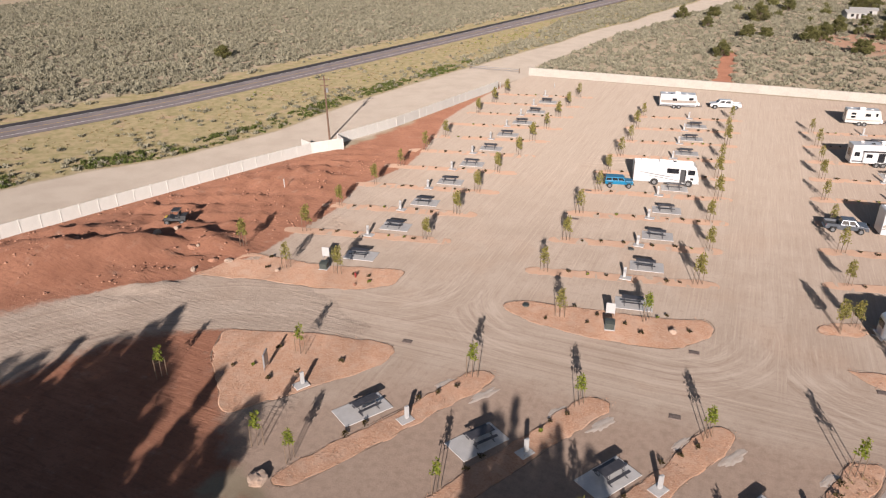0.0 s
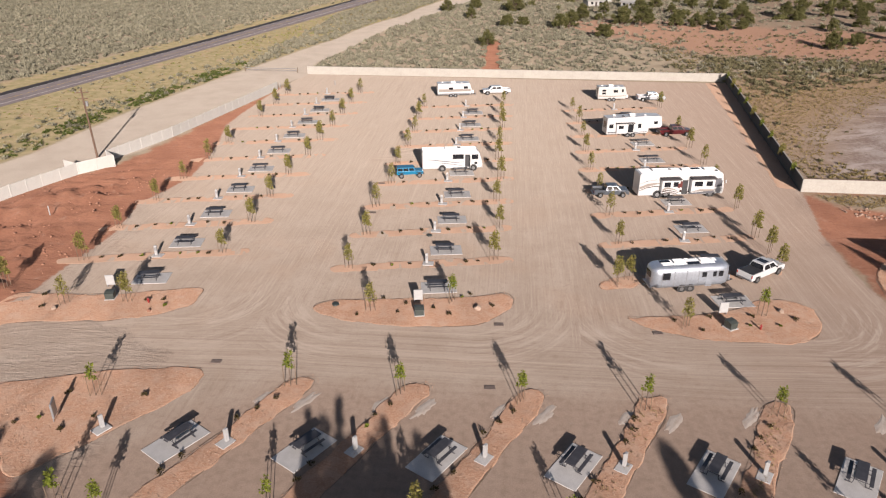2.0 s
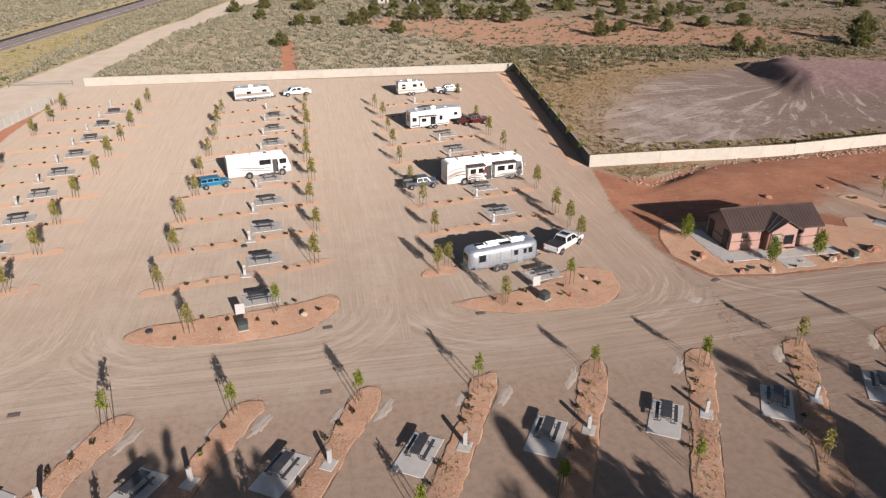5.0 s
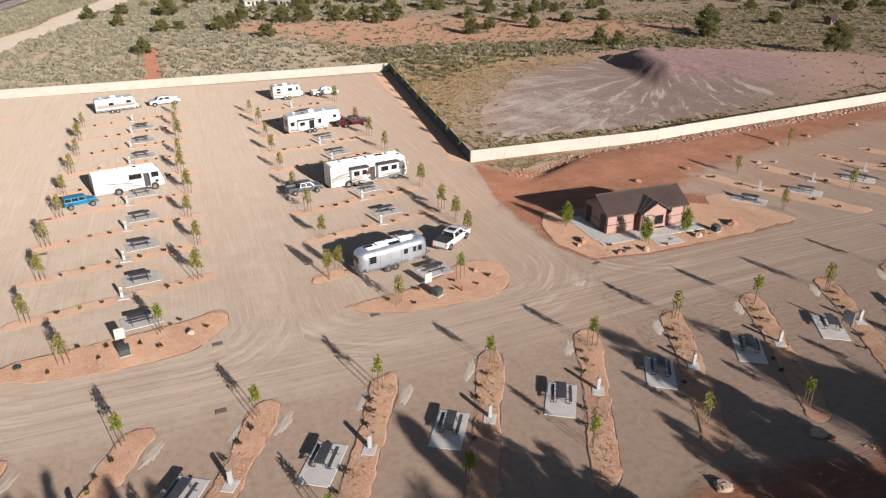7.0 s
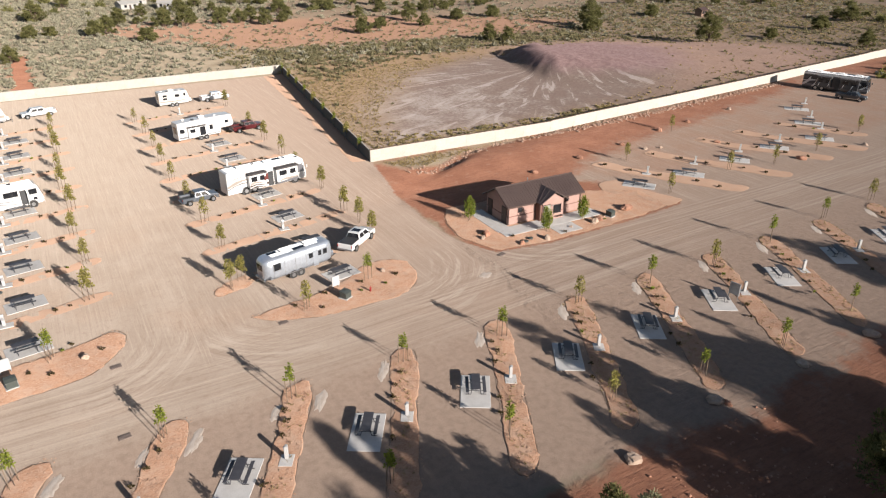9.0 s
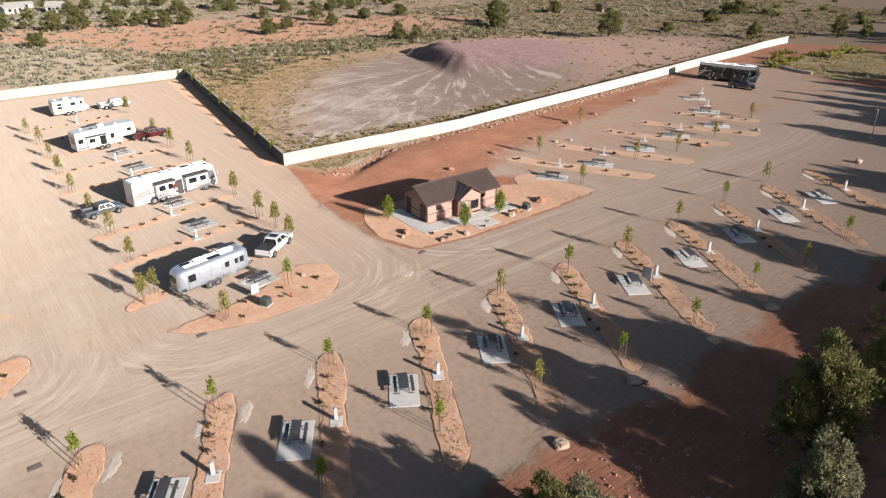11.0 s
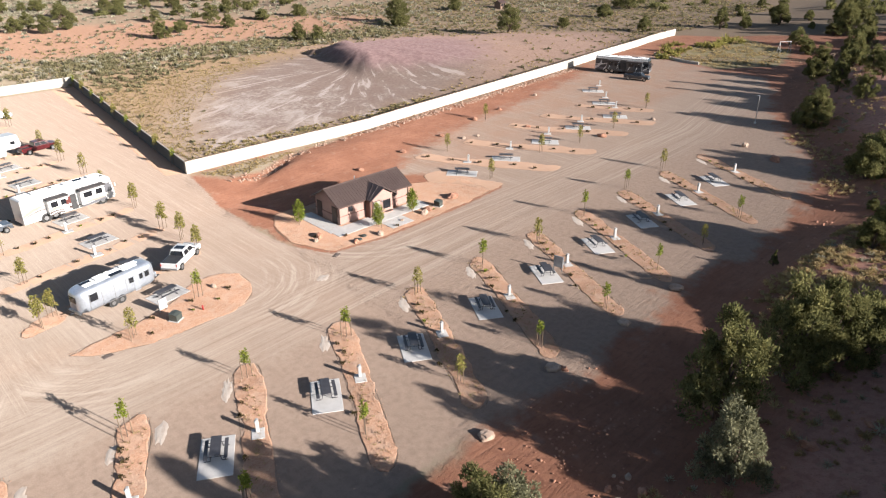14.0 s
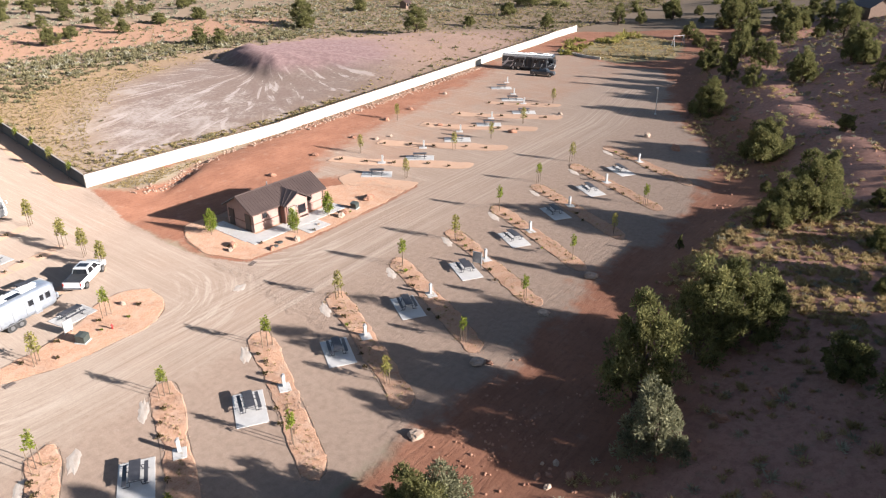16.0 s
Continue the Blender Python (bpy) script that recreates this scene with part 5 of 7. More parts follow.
def pedestal():
    root = thing("utility_pedestal", "white metal utility pedestal on a small concrete base", "utility post", "utility pedestals")
    part("base", box(B(), 0, 0.15, -0.03, 1.0, 1.25, 0.12, 0.02), CONCRETE, root)
    bm = slab(B(), [(-0.13, 0.1), (0.13, 0.1), (0.13, 1.12), (0.06, 1.26), (-0.13, 1.26)], -0.15, 0.15, 0.015)
    part("body", bm, PAINT_WHITE, root)
    part("outlet_panel", box(B(), 0.135, 0, 0.85, 0.03, 0.22, 0.34, 0.008), GREY_METAL, root, "grey outlet panel")
    part("hood", box(B(), 0.15, 0, 1.1, 0.09, 0.28, 0.03, 0.01), PAINT_WHITE, root)
    return root


class Repeat:
    """Builds a thing once and copies it from then on."""

    def __init__(self, make):
        self.make, self.first = make, None

    def at(self, m, size=None):
        if self.first is None:
            ob = self.first = self.make()
        else:
            ob = copy_thing(self.first, m)
        ob.matrix_basis = m
        if size:
            ob.scale = size
        return ob


TABLES, PADS, POSTS = Repeat(picnic_table), Repeat(pad), Repeat(pedestal)
rng = np.random.default_rng(9)


def site(px, py, turn, qx, qy, qturn, long=1.0, along=0.0, table=True):
    PADS.at(pose(px, py, 0, 0, 0, turn), (long, 1, 1))
    if table:
        c, s = math.cos(radians(turn)), math.sin(radians(turn))
        TABLES.at(pose(px + along * c, py + along * s, 0.05, 0, 0, turn + rng.uniform(-4, 4)))
    if qx is not None:
        POSTS.at(pose(qx, qy, 0.04, 0, 0, qturn))


for r, (x0, x1, xp, xt, y0, n) in enumerate(ROWS):
    for k in range(n):
        site(xt, y0 - 5.5 + PITCH * k, 9, xp, y0 + PITCH * k + 0.1, -90, 0.9, -0.15)
for k in range(-3, 10):
    long_x = 5.95 + 9.98 * k + (0.16 * max(k - 4, 0) ** 1.5)
    site(long_x, 39.4 + 0.13 * max(k, 0), 58, NEAR_POSTS[k + 3] if k > -3 else -20.1, 39.7 + 0.1 * max(k - 3, 0), 150, 1.04, 0.3)
POSTS.at(pose(-30.3, 40.3, 0.1, 0, 0, 150))
for px, py, qx, qy in ((73.3, 69.4, 77.9, 72.4), (83.4, 69.2, 88.1, 72.2), (95.3, 70.4, 99.7, 73.0), (106.7, 71.5, 110.8, 73.6), (118.4, 71.0, 124.5, 74.7), (125.9, 78.5, 130.5, 81.0), (133.6, 86.4, 139.2, 88.4)):
    site(px, py, 128, qx, qy, 38, 1.1)


def rock(seed, red=False):
    rng = np.random.default_rng(seed)
    bm = B()
    bmesh.ops.create_icosphere(bm, subdivisions=3, radius=0.5)
    s = rng.uniform(0.65, 1.2, 3)
    cuts = [Vector(c).normalized() for c in rng.normal(0, 1, (7, 3))]
    for v in bm.verts:
        v.co = v.co * (0.86 + 0.42 * noise.noise(v.co * 2.6 + Vector((seed * 3.1, 0, 0))) + 0.16 * noise.noise(v.co * 7.0 + Vector((0, seed * 1.7, 0))))
        for cut in cuts:
            over = v.co.dot(cut) - 0.4
            if over > 0:
                v.co -= cut * over * 0.9
        v.co = Vector((v.co.x * s[0] * 1.25, v.co.y * s[1], v.co.z * 0.78 * s[2] + 0.22))
    return tagged(part("boulder", bm, RED_ROCK if red else ROCK), "rough red sandstone boulder" if red else "pale rough sandstone boulder on the ground", "boulder", "boulders")


ROCKS = [Repeat(lambda s=s: rock(s, s > 3)) for s in range(1, 7)]


def rocks(spots, lo=0, hi=3):
    for x, y, size in spots:
        size *= 0.82
        ROCKS[int(rng.integers(lo, hi + 1))].at(stand(x, y, rng.uniform(0, 360), -0.08 * size), (size, size, size * 0.9))


rocks([(-27.0, 29.5, 1.9), (-2.0, 61.2, 1.3), (28.5, 63.3, 0.95), (31.6, 27.0, 1.5), (42.3, 28.8, 1.7), (42.9, 28.0, 0.8), (53.2, 28.4, 1.5), (63.2, 28.3, 1.8), (117.4, 44.7, 2.0), (113.4, 38.0, 2.2),
       (-64.2, 59.2, 1.4), (-63.0, 61.3, 1.1), (-57.6, 57.9, 1.2), (-57.0, 58.3, 0.8), (-53.4, 56.6, 1.1), (-51.7, 57.3, 1.2), (-53.8, 53.7, 1.0), (-45.0, 57.4, 0.9), (-35.2, 57.9, 0.6)])
rocks([(44.0, 65.8, 1.4), (43.0, 65.0, 1.0), (46.3, 61.4, 0.9), (49.8, 61.0, 1.4), (54.6, 62.3, 0.8), (58.3, 62.0, 1.5), (59.5, 62.6, 1.2), (65.1, 63.4, 1.9), (73.8, 83.6, 1.3), (63.1, 81.5, 1.3), (84.9, 85.6, 1.4),
       (86.7, 81.8, 1.2), (97.2, 88.9, 1.7), (100.5, 78.5, 1.2), (105.1, 65.2, 1.7), (121.5, 64.5, 1.3), (89.5, 81.0, 1.0), (106.3, 90.5, 1.4), (121, 93, 1.4)], 1, 5)
rocks([(34.7, 15.5, 0.9), (33.4, 17.4, 0.7), (32.9, 16.3, 0.8), (34.8, 17.8, 0.5), (35.4, 17.0, 0.8), (34.0, 16.8, 0.6), (44.9, 8.6, 1.3), (62.5, 7.3, 1.0), (49.2, 6.2, 0.9), (47.7, 4.8, 0.7)], 1, 5)


def stones(name, label, material, spots, sizes, seed):
    """Small loose stones, past counting, in one mesh."""
    rng = np.random.default_rng(seed)
    cube = np.array([(-1, -1, -0.4), (1, -1, -0.4), (1, 1, -0.4), (-1, 1, -0.4), (-0.7, -0.6, 1), (0.6, -0.7, 0.9), (0.7, 0.6, 1), (-0.6, 0.7, 0.8)]) * 0.5
    quads = np.array([(4, 5, 6, 7), (0, 1, 5, 4), (1, 2, 6, 5), (2, 3, 7, 6), (3, 0, 4, 7)])
    a = rng.uniform(0, 6.283, len(spots))
    v = cube[None] * rng.uniform(0.75, 1.25, (len(spots), 8, 3)) * sizes[:, None, None] * np.array([1.2, 0.9, 0.7])
    x = v[..., 0] * np.cos(a)[:, None] - v[..., 1] * np.sin(a)[:, None] + spots[:, 0, None]
    y = v[..., 0] * np.sin(a)[:, None] + v[..., 1] * np.cos(a)[:, None] + spots[:, 1, None]
    z = v[..., 2] + height(spots[:, 0], spots[:, 1])[:, None] + 0.05
    f = (quads[None] + (np.arange(len(spots)) * 8)[:, None, None]).reshape(-1, 4)
    return tagged(place(name, np_mesh(name, np.stack([x, y, z], 2).reshape(-1, 3), f), material), label, "stones", kind="stuff")


def riprap(x, y):
    d, _ = along_line(x, y, [(44.5, 92), (50.7, 90.6), (58.6, 94.9), (66.7, 97.2), (80, 96.7), (116, 100.0), (150, 103.5)])
    return (np.abs(d) < 2.2) * (0.15 + 0.25 * smooth(70, 90, x) + 0.6 * patch(x, y, 7, 0.35, 0.7)) * np.exp(-(d / 1.0) ** 2)


pts, _ = scatter(41, 16000, 46, 166, 90, 107, riprap)
stones("riprap", "broken pinkish rock lining the ditch along the wall", RIPRAP, pts, np.random.default_rng(3).uniform(0.1, 0.42, len(pts)), 41)
pts, _ = scatter(42, 16000, 24, 200, -20, 75, lambda x, y: ((np.interp(x, FOOT_X, FOOT_Y) - y) > 0) * (0.05 + 0.5 * patch(x, y, 11, 0.5, 0.8)))
stones("loose_stones", "loose pale stones on the red bank", RED_ROCK, pts, np.random.default_rng(4).uniform(0.06, 0.32, len(pts)), 42)
pts, _ = scatter(46, 800, 28, 46, 16, 28, lambda x, y: 0.9 * blob(x, y, 35.5, 21.3, 4.5, 2.6, -10) + 0.25 * blob(x, y, 40, 25.5, 6, 1.2, 4))
stones("loose_clods", "churned red clods at the foot of the bank", RED_ROCK, pts, np.random.default_rng(6).uniform(0.05, 0.2, len(pts)), 46)
pts, _ = scatter(43, 5000, -82, -50, 40, 100, lambda x, y: (inside(x, y, GRAVEL) < -1) * (inside(x, y, RED) > 1) * 0.5 * patch(x, y, 14, 0.4, 0.8))
stones("loose_stones", "red clods and stones on the dirt heaps", RED_ROCK, pts, np.random.default_rng(5).uniform(0.06, 0.28, len(pts)), 43)


def notice_board(white=True):
    root = thing("notice_board", "white notice board on two posts" if white else "grey notice board seen on two posts", "sign")
    part("panel", box(B(), 0, 0, 1.05, 1.15, 0.12, 1.35, 0.02), PAINT_WHITE if white else GREY_METAL, root)
    for x in (-0.5, 0.5):
        part("post", box(B(), x, 0.08, 0.75, 0.09, 0.06, 1.8, 0.01), GREY_METAL, root)
    return root


def utility_box():
    root = thing("transformer_box", "dark green transformer box on a concrete base", "utility box", "transformer boxes")
    part("base", box(B(), 0, 0, 0.05, 1.4, 1.3, 0.16, 0.02), CONCRETE, root)
    part("body", slab(B(), [(-0.55, 0.1), (0.55, 0.1), (0.55, 0.85), (0.1, 1.0), (-0.55, 1.0)], -0.55, 0.55, 0.03), GREEN_BOX, root)
    part("lid", slab(B(), [(-0.6, 1.0), (0.1, 1.0), (0.58, 0.84), (0.58, 0.9), (0.1, 1.07), (-0.6, 1.07)], -0.6, 0.6, 0.01), GREEN_BOX, root)
    return root


for x, y, t in ((-41.6, 62.4, 8), (-8.2, 62.1, 8), (22.5, 62.2, 12)):
    notice_board().matrix_basis = stand(x, y, t, 0.0) @ Matrix.Diagonal((0.8, 1, 0.85, 1))
notice_board(False).matrix_basis = stand(-34.7, 41.2, 112, 0.0)
notice_board(False).matrix_basis = stand(57.6, 39.6, 100, 0.1)
BOXES = Repeat(utility_box)
for x, y, t in ((-40.4, 60.1, -80), (-7.8, 59.7, -80), (22.6, 59.8, -60), (61.5, 62.6, -75)):
    BOXES.at(stand(x, y, t, 0.0), (0.8, 0.8, 0.8))


RUST = plain("rusty grey iron", (0.21, 0.165, 0.14), (0.16, 0.12, 0.10), 0.8)


def drain():
    root = thing("storm_drain", "rusty storm drain grate set in the gravel", "drain", "storm drains")
    part("frame", box(B(), 0, 0, 0.0, 1.15, 0.8, 0.06, 0.01), RUST, root)
    for i in range(7):
        part("bar", box(B(), -0.48 + 0.16 * i, 0, 0.036, 0.07, 0.6, 0.02), RUST, root)
    return root


DRAINS = Repeat(drain)
for x, y in ((-25.0, 49.9), (-0.4, 48.2), (0.2, 58.4), (15.4, 58.2), (-17.3, 85.6), (-18, 97)):
    DRAINS.at(stand(x, y, 5, 0.02), (0.8, 0.7, 1))
DRAINS.at(stand(42.5, 60.2, 20, 0.02), (0.9, 0.7, 1))


def valve_lid():
    bm = rod(B(), (0, 0, 0.0), (0, 0, 0.1), 0.36, 0.34, 16)
    return tagged(part("valve_lid", bm, GREEN_BOX), "round green valve box lid in the mulch", "valve box", "valve lids")


LIDS = Repeat(valve_lid)
for x, y in ((-16.6, 60.7), (48.0, 62.0), (-8.8, 78.6), (47.0, 61.6)):
    LIDS.at(stand(x, y, 0, 0.1))


def hydrant():
    root = thing("fire_hydrant", "small red fire hydrant in a planting bed", "hydrant")
    part("barrel", rod(B(), (0, 0, 0), (0, 0, 0.6), 0.11, 0.1, 10), RED_PAINT, root)
    part("bonnet", rod(B(), (0, 0, 0.6), (0, 0, 0.75), 0.13, 0.04, 10), RED_PAINT, root)
    part("nozzle", rod(B(), (-0.2, 0, 0.45), (0.2, 0, 0.45), 0.06, 0.06, 8), RED_PAINT, root)
    return root


HYDRANTS = Repeat(hydrant)
for x, y in ((25.4, 59.7), (-36.0, 59.5)):
    HYDRANTS.at(stand(x, y, 0, 0.02), (0.8, 0.8, 0.8))


def utility_pole():
    root = thing("utility_pole", "tall brown wooden utility pole with short crossarms", "utility pole")
    part("shaft", rod(B(), (0, 0, -0.5), (-0.25, 0, 11.6), 0.19, 0.12, 10), POLE_WOOD, root)
    for z, l in ((10.9, 2.2), (9.9, 1.5)):
        part("crossarm", box(B(), -0.23, 0, z, l, 0.11, 0.13, 0.01), POLE_WOOD, root)
    for x in (-1.1, -0.5, 0.6):
        part("insulator", rod(B(), (x, 0, 10.95), (x, 0, 11.2), 0.05, 0.03, 8), GREY_METAL, root)
    part("transformer_can", rod(B(), (0.1, 0.3, 8.6), (0.1, 0.3, 9.4), 0.22, 0.22, 10), GREY_METAL, root)
    return root


utility_pole().matrix_basis = stand(-67.1, 105.0, 20)


def lamp_post():
    root = thing("lamp_post", "slim pale lamp post at the lot's edge", "street lamp")
    part("shaft", rod(B(), (0, 0, 0), (0.1, 0, 5.2), 0.09, 0.06, 8), GREY_METAL, root)
    part("lamp_head", box(B(), 0.25, 0, 5.25, 0.55, 0.25, 0.12, 0.03), GREY_METAL, root)
    part("base", rod(B(), (0, 0, -0.2), (0, 0, 0.3), 0.22, 0.2, 10), CONCRETE, root)
    return root


lamp_post().matrix_basis = stand(133.1, 49.6, 120)


def spill(seed):
    """Pale fines washed out beside a bed's tip."""
    rng = np.random.default_rng(seed)
    n = 22
    pts = [(math.cos(6.283 * i / n) * rng.uniform(0.6, 1.1), math.sin(6.283 * i / n) * rng.uniform(0.6, 1.1)) for i in range(n)]
    bm = B()
    c = bm.verts.new((0, 0, 0.03))
    mid = [bm.verts.new((0.6 * x, 0.6 * y, 0.025)) for x, y in pts]
    rim = [bm.verts.new((x, y, 0.002)) for x, y in pts]
    for i in range(n):
        j = (i + 1) % n
        bm.faces.new((c, mid[i], mid[j]))
        bm.faces.new((mid[i], rim[i], rim[j], mid[j]))
    return tagged(part("spilled_sand", bm, PALE_SAND), "pale spilled sand beside a planting bed", "sand", "sand spills")


PALE_SAND = plain("pale washed sand", (0.54, 0.47, 0.40), (0.47, 0.38, 0.31), 0.95, scale=1.5, fine=14)
for k, p in enumerate(NEAR_POSTS):
    spill(60 + k).matrix_basis = pose(p + (4.6 if k < 4 else 1.0), 45.0 if k < 4 else 46.2, 0, 0, 0, 57) @ Matrix.Diagonal((1.7, 0.55, 1, 1))
    if k == 0:
        spill(79).matrix_basis = pose(38.0, 56.8, 0, 0, 0, 15) @ Matrix.Diagonal((0.9, 0.7, 1, 1))
    if k < 4:
        spill(80 + k).matrix_basis = pose(p + 0.9, 45.2, 0, 0, 0, 60) @ Matrix.Diagonal((1.2, 0.45, 1, 1))

# ---- wash house ----
BLOCK_PINK = plain("pink split-face block", (0.35, 0.225, 0.19), (0.30, 0.19, 0.16), 0.9, scale=0.8, fine=7, bump=0.4)
BLOCK_DARK = plain("dark red block course", (0.19, 0.095, 0.07), (0.15, 0.075, 0.055), 0.9, scale=0.8, fine=7, bump=0.4)
ROOF_METAL = plain("brown standing seam metal", (0.105, 0.075, 0.066), (0.085, 0.06, 0.054), 0.4, 0.3, scale=0.5)
DOOR_DARK = plain("dark brown door paint", (0.055, 0.035, 0.03), (0.04, 0.027, 0.024), 0.5)
DOOR_GREY = plain("grey green door paint", (0.27, 0.27, 0.21), (0.23, 0.23, 0.18), 0.5)
GLASS_DARK = plain("dark tinted glass", (0.012, 0.013, 0.016), (0.02, 0.021, 0.024), 0.08, 0.0, 0.6, bump=0)
TRIM_BROWN = plain("brown painted trim", (0.075, 0.045, 0.036), (0.06, 0.036, 0.03), 0.5)


def quad_slab(bm, corners, thick):
    """A slab with the given four top corners."""
    vs = [bm.verts.new(c) for c in corners]
    f = bm.faces.new(vs)
    f.normal_update()
    out = bmesh.ops.extrude_face_region(bm, geom=[f])
    nv = [g for g in out["geom"] if isinstance(g, bmesh.types.BMVert)]
    bmesh.ops.translate(bm, verts=nv, vec=(0, 0, -thick))
    bmesh.ops.recalc_face_normals(bm, faces=bm.faces[:])
    return bm


def ribs(root_part, a, b, c, d, pitch=0.42):
    """Standing seams on a roof slope with eave a-b and ridge d-c; each is a part."""
    a, b, c, d = (Vector(v) for v in (a, b, c, d))
    n = max(2, int((b - a).length / pitch))
    for i in range(n + 1):
        q = i / n
        lo, hi = a.lerp(b, q), d.lerp(c, q)
        if (hi - lo).length < 0.2:
            continue
        bm = rod(B(), lo + Vector((0, 0, 0.02)), hi + Vector((0, 0, 0.02)), 0.026, 0.026, 4)
        part("seam", bm, ROOF_METAL, root_part)


def wash_house():
    root = thing("wash_house", "small pink block wash house with a brown standing seam roof", "building")
    L, D, E, R = 11.4, 5.2, 2.6, 4.3
    G0, G1, GP, GR = 4.2, 8.2, 1.1, 3.85  # front gable: from, to, how far forward, ridge height
    # walls with the gable ends
    wall = part("wall", slab(B(), [(0.0, -0.2), (D, -0.2), (D, E), (D / 2, R - 0.1), (0.0, E)], 0, L, 0.0), BLOCK_PINK, root)
    wall.matrix_basis = Matrix(((0, 1, 0, 0), (1, 0, 0, 0), (0, 0, 1, 0), (0, 0, 0, 1)))
    porch = part("porch_wall", slab(B(), [(G0 + 0.35, -0.2), (G1 - 0.35, -0.2), (G1 - 0.35, E - 0.05), ((G0 + G1) / 2, GR - 0.12), (G0 + 0.35, E - 0.05)], -GP, 0.3), BLOCK_PINK, root)
    for name, args in (("wainscot", (L / 2, 0, 0.5, L + 0.06, 0.1, 1.0)), ("wainscot", (0, D / 2, 0.5, 0.1, D, 1.0)), ("wainscot", (L, D / 2, 0.5, 0.1, D, 1.0)), ("wainscot", ((G0 + G1) / 2, -GP, 0.5, G1 - G0 - 0.66, 0.1, 1.0))):
        part(name, box(B(), *args, 0.01), BLOCK_PINK, root, "pink block wainscot")
    for args in ((L / 2, 0, 1.03, L + 0.1, 0.14, 0.07), (0, D / 2, 1.03, 0.14, D + 0.1, 0.07), ((G0 + G1) / 2, -GP, 1.03, G1 - G0 - 0.62, 0.14, 0.07)):
        part("sill_course", box(B(), *args, 0.01), BLOCK_DARK, root, "dark red block course")
    # reddish pier; its dark tone includes the shade of the recess there
    part("corner_pier", box(B(), G0 + 0.2, -0.45, 1.2, 0.45, 1.0, 2.6, 0.02), BLOCK_DARK, root, "reddish block pier, coloured dark for the shade of a recess")
    # roof
    o = 0.45
    ez = E - 0.06
    slope = (R - ez) / (D / 2 + o)
    a, b, c, d = (-o, -o, ez), (L + o, -o, ez), (L + o, D / 2, R), (-o, D / 2, R)
    front = part("roof", quad_slab(B(), [a, b, c, d], 0.12), ROOF_METAL, root)
    ribs(front, a, b, c, d)
    a2, b2 = (L + o, D + o, ez), (-o, D + o, ez)
    back = part("roof", quad_slab(B(), [a2, b2, d, c], 0.12), ROOF_METAL, root)
    part("ridge_cap", rod(B(), d, c, 0.09, 0.09, 6), ROOF_METAL, root)
    gm = (G0 + G1) / 2
    meet = (GR - ez) / slope - o  # where the gable's ridge runs into the main slope
    tip, inn = (gm, -GP - 0.4, GR + 0.03), (gm, meet, GR + 0.03)
    low = ez - 0.02
    for gx in (G0 - 0.25, G1 + 0.25):
        va, vb = (gx, -GP - 0.4, low), (gx, -o + 0.05, low + 0.03)
        corners = [va, vb, inn, tip] if gx > gm else [vb, va, tip, inn]
        side = part("porch_roof", quad_slab(B(), corners, 0.1), ROOF_METAL, root)
        ribs(side, va, vb, inn, tip, 0.36)
    for x, y in ((-o + 0.05, -o), (L + o - 0.05, -o), (G0 - 0.1, -GP - 0.2)):
        part("downspout", box(B(), x + (0.35 if x < 0 else -0.35 if x > L else 0.15), y + 0.35, E / 2, 0.09, 0.09, E - 0.1, 0.01), TRIM_BROWN, root)
    part("fascia", box(B(), L / 2, -o - 0.02, ez - 0.08, L + 2 * o, 0.06, 0.2, 0.01), TRIM_BROWN, root)
    for x in (-o, L + o):
        for s in (0, 1):
            p0, p1 = (x, -o if s == 0 else D + o, ez - 0.08), (x, D / 2, R - 0.08)
            part("barge_board", rod(B(), p0, p1, 0.09, 0.09, 4), TRIM_BROWN, root)
    # doors and windows
    for y in (1.0, 4.3):
        door = part("door", box(B(), -0.06, y, 1.05, 0.08, 0.98, 2.1, 0.01), DOOR_DARK, root, "dark brown door")
        part("door_frame", box(B(), -0.03, y, 1.08, 0.06, 1.14, 2.2, 0.01), TRIM_BROWN, root)
        part("door_handle", rod(B(), (-0.12, y + 0.36, 1.0), (-0.12, y + 0.25, 1.0), 0.02), GREY_METAL, root)
    part("door", box(B(), 5.2, -GP - 0.07, 1.05, 1.0, 0.08, 2.1, 0.01), DOOR_GREY, root, "grey green door")
    part("door_frame", box(B(), 5.2, -GP - 0.04, 1.08, 1.16, 0.06, 2.2, 0.01), TRIM_BROWN, root)
    for x, z, w, h, y in ((1.75, 1.75, 0.6, 0.6, 0), (9.2, 1.85, 0.55, 0.55, 0), (6.85, 1.35, 1.15, 1.1, -GP)):
        win = part("window", box(B(), x, y - 0.06, z, w, 0.05, h, 0.01), GLASS_DARK, root, "dark window")
        part("window_frame", box(B(), x, y - 0.045, z, w + 0.14, 0.05, h + 0.14, 0.01), TRIM_BROWN, win)
    part("wall_lamp", box(B(), 6.05, -GP - 0.12, 1.95, 0.14, 0.16, 0.22, 0.03), GREY_METAL, root)
    part("bench", box(B(), 7.0, -GP - 0.35, 0.42, 1.2, 0.4, 0.06, 0.02), TRIM_BROWN, root)
    part("roof_vent", rod(B(), (5.0, 3.2, 3.9), (5.0, 3.2, 4.55), 0.07, 0.07, 8), GREY_METAL, root)
    return root


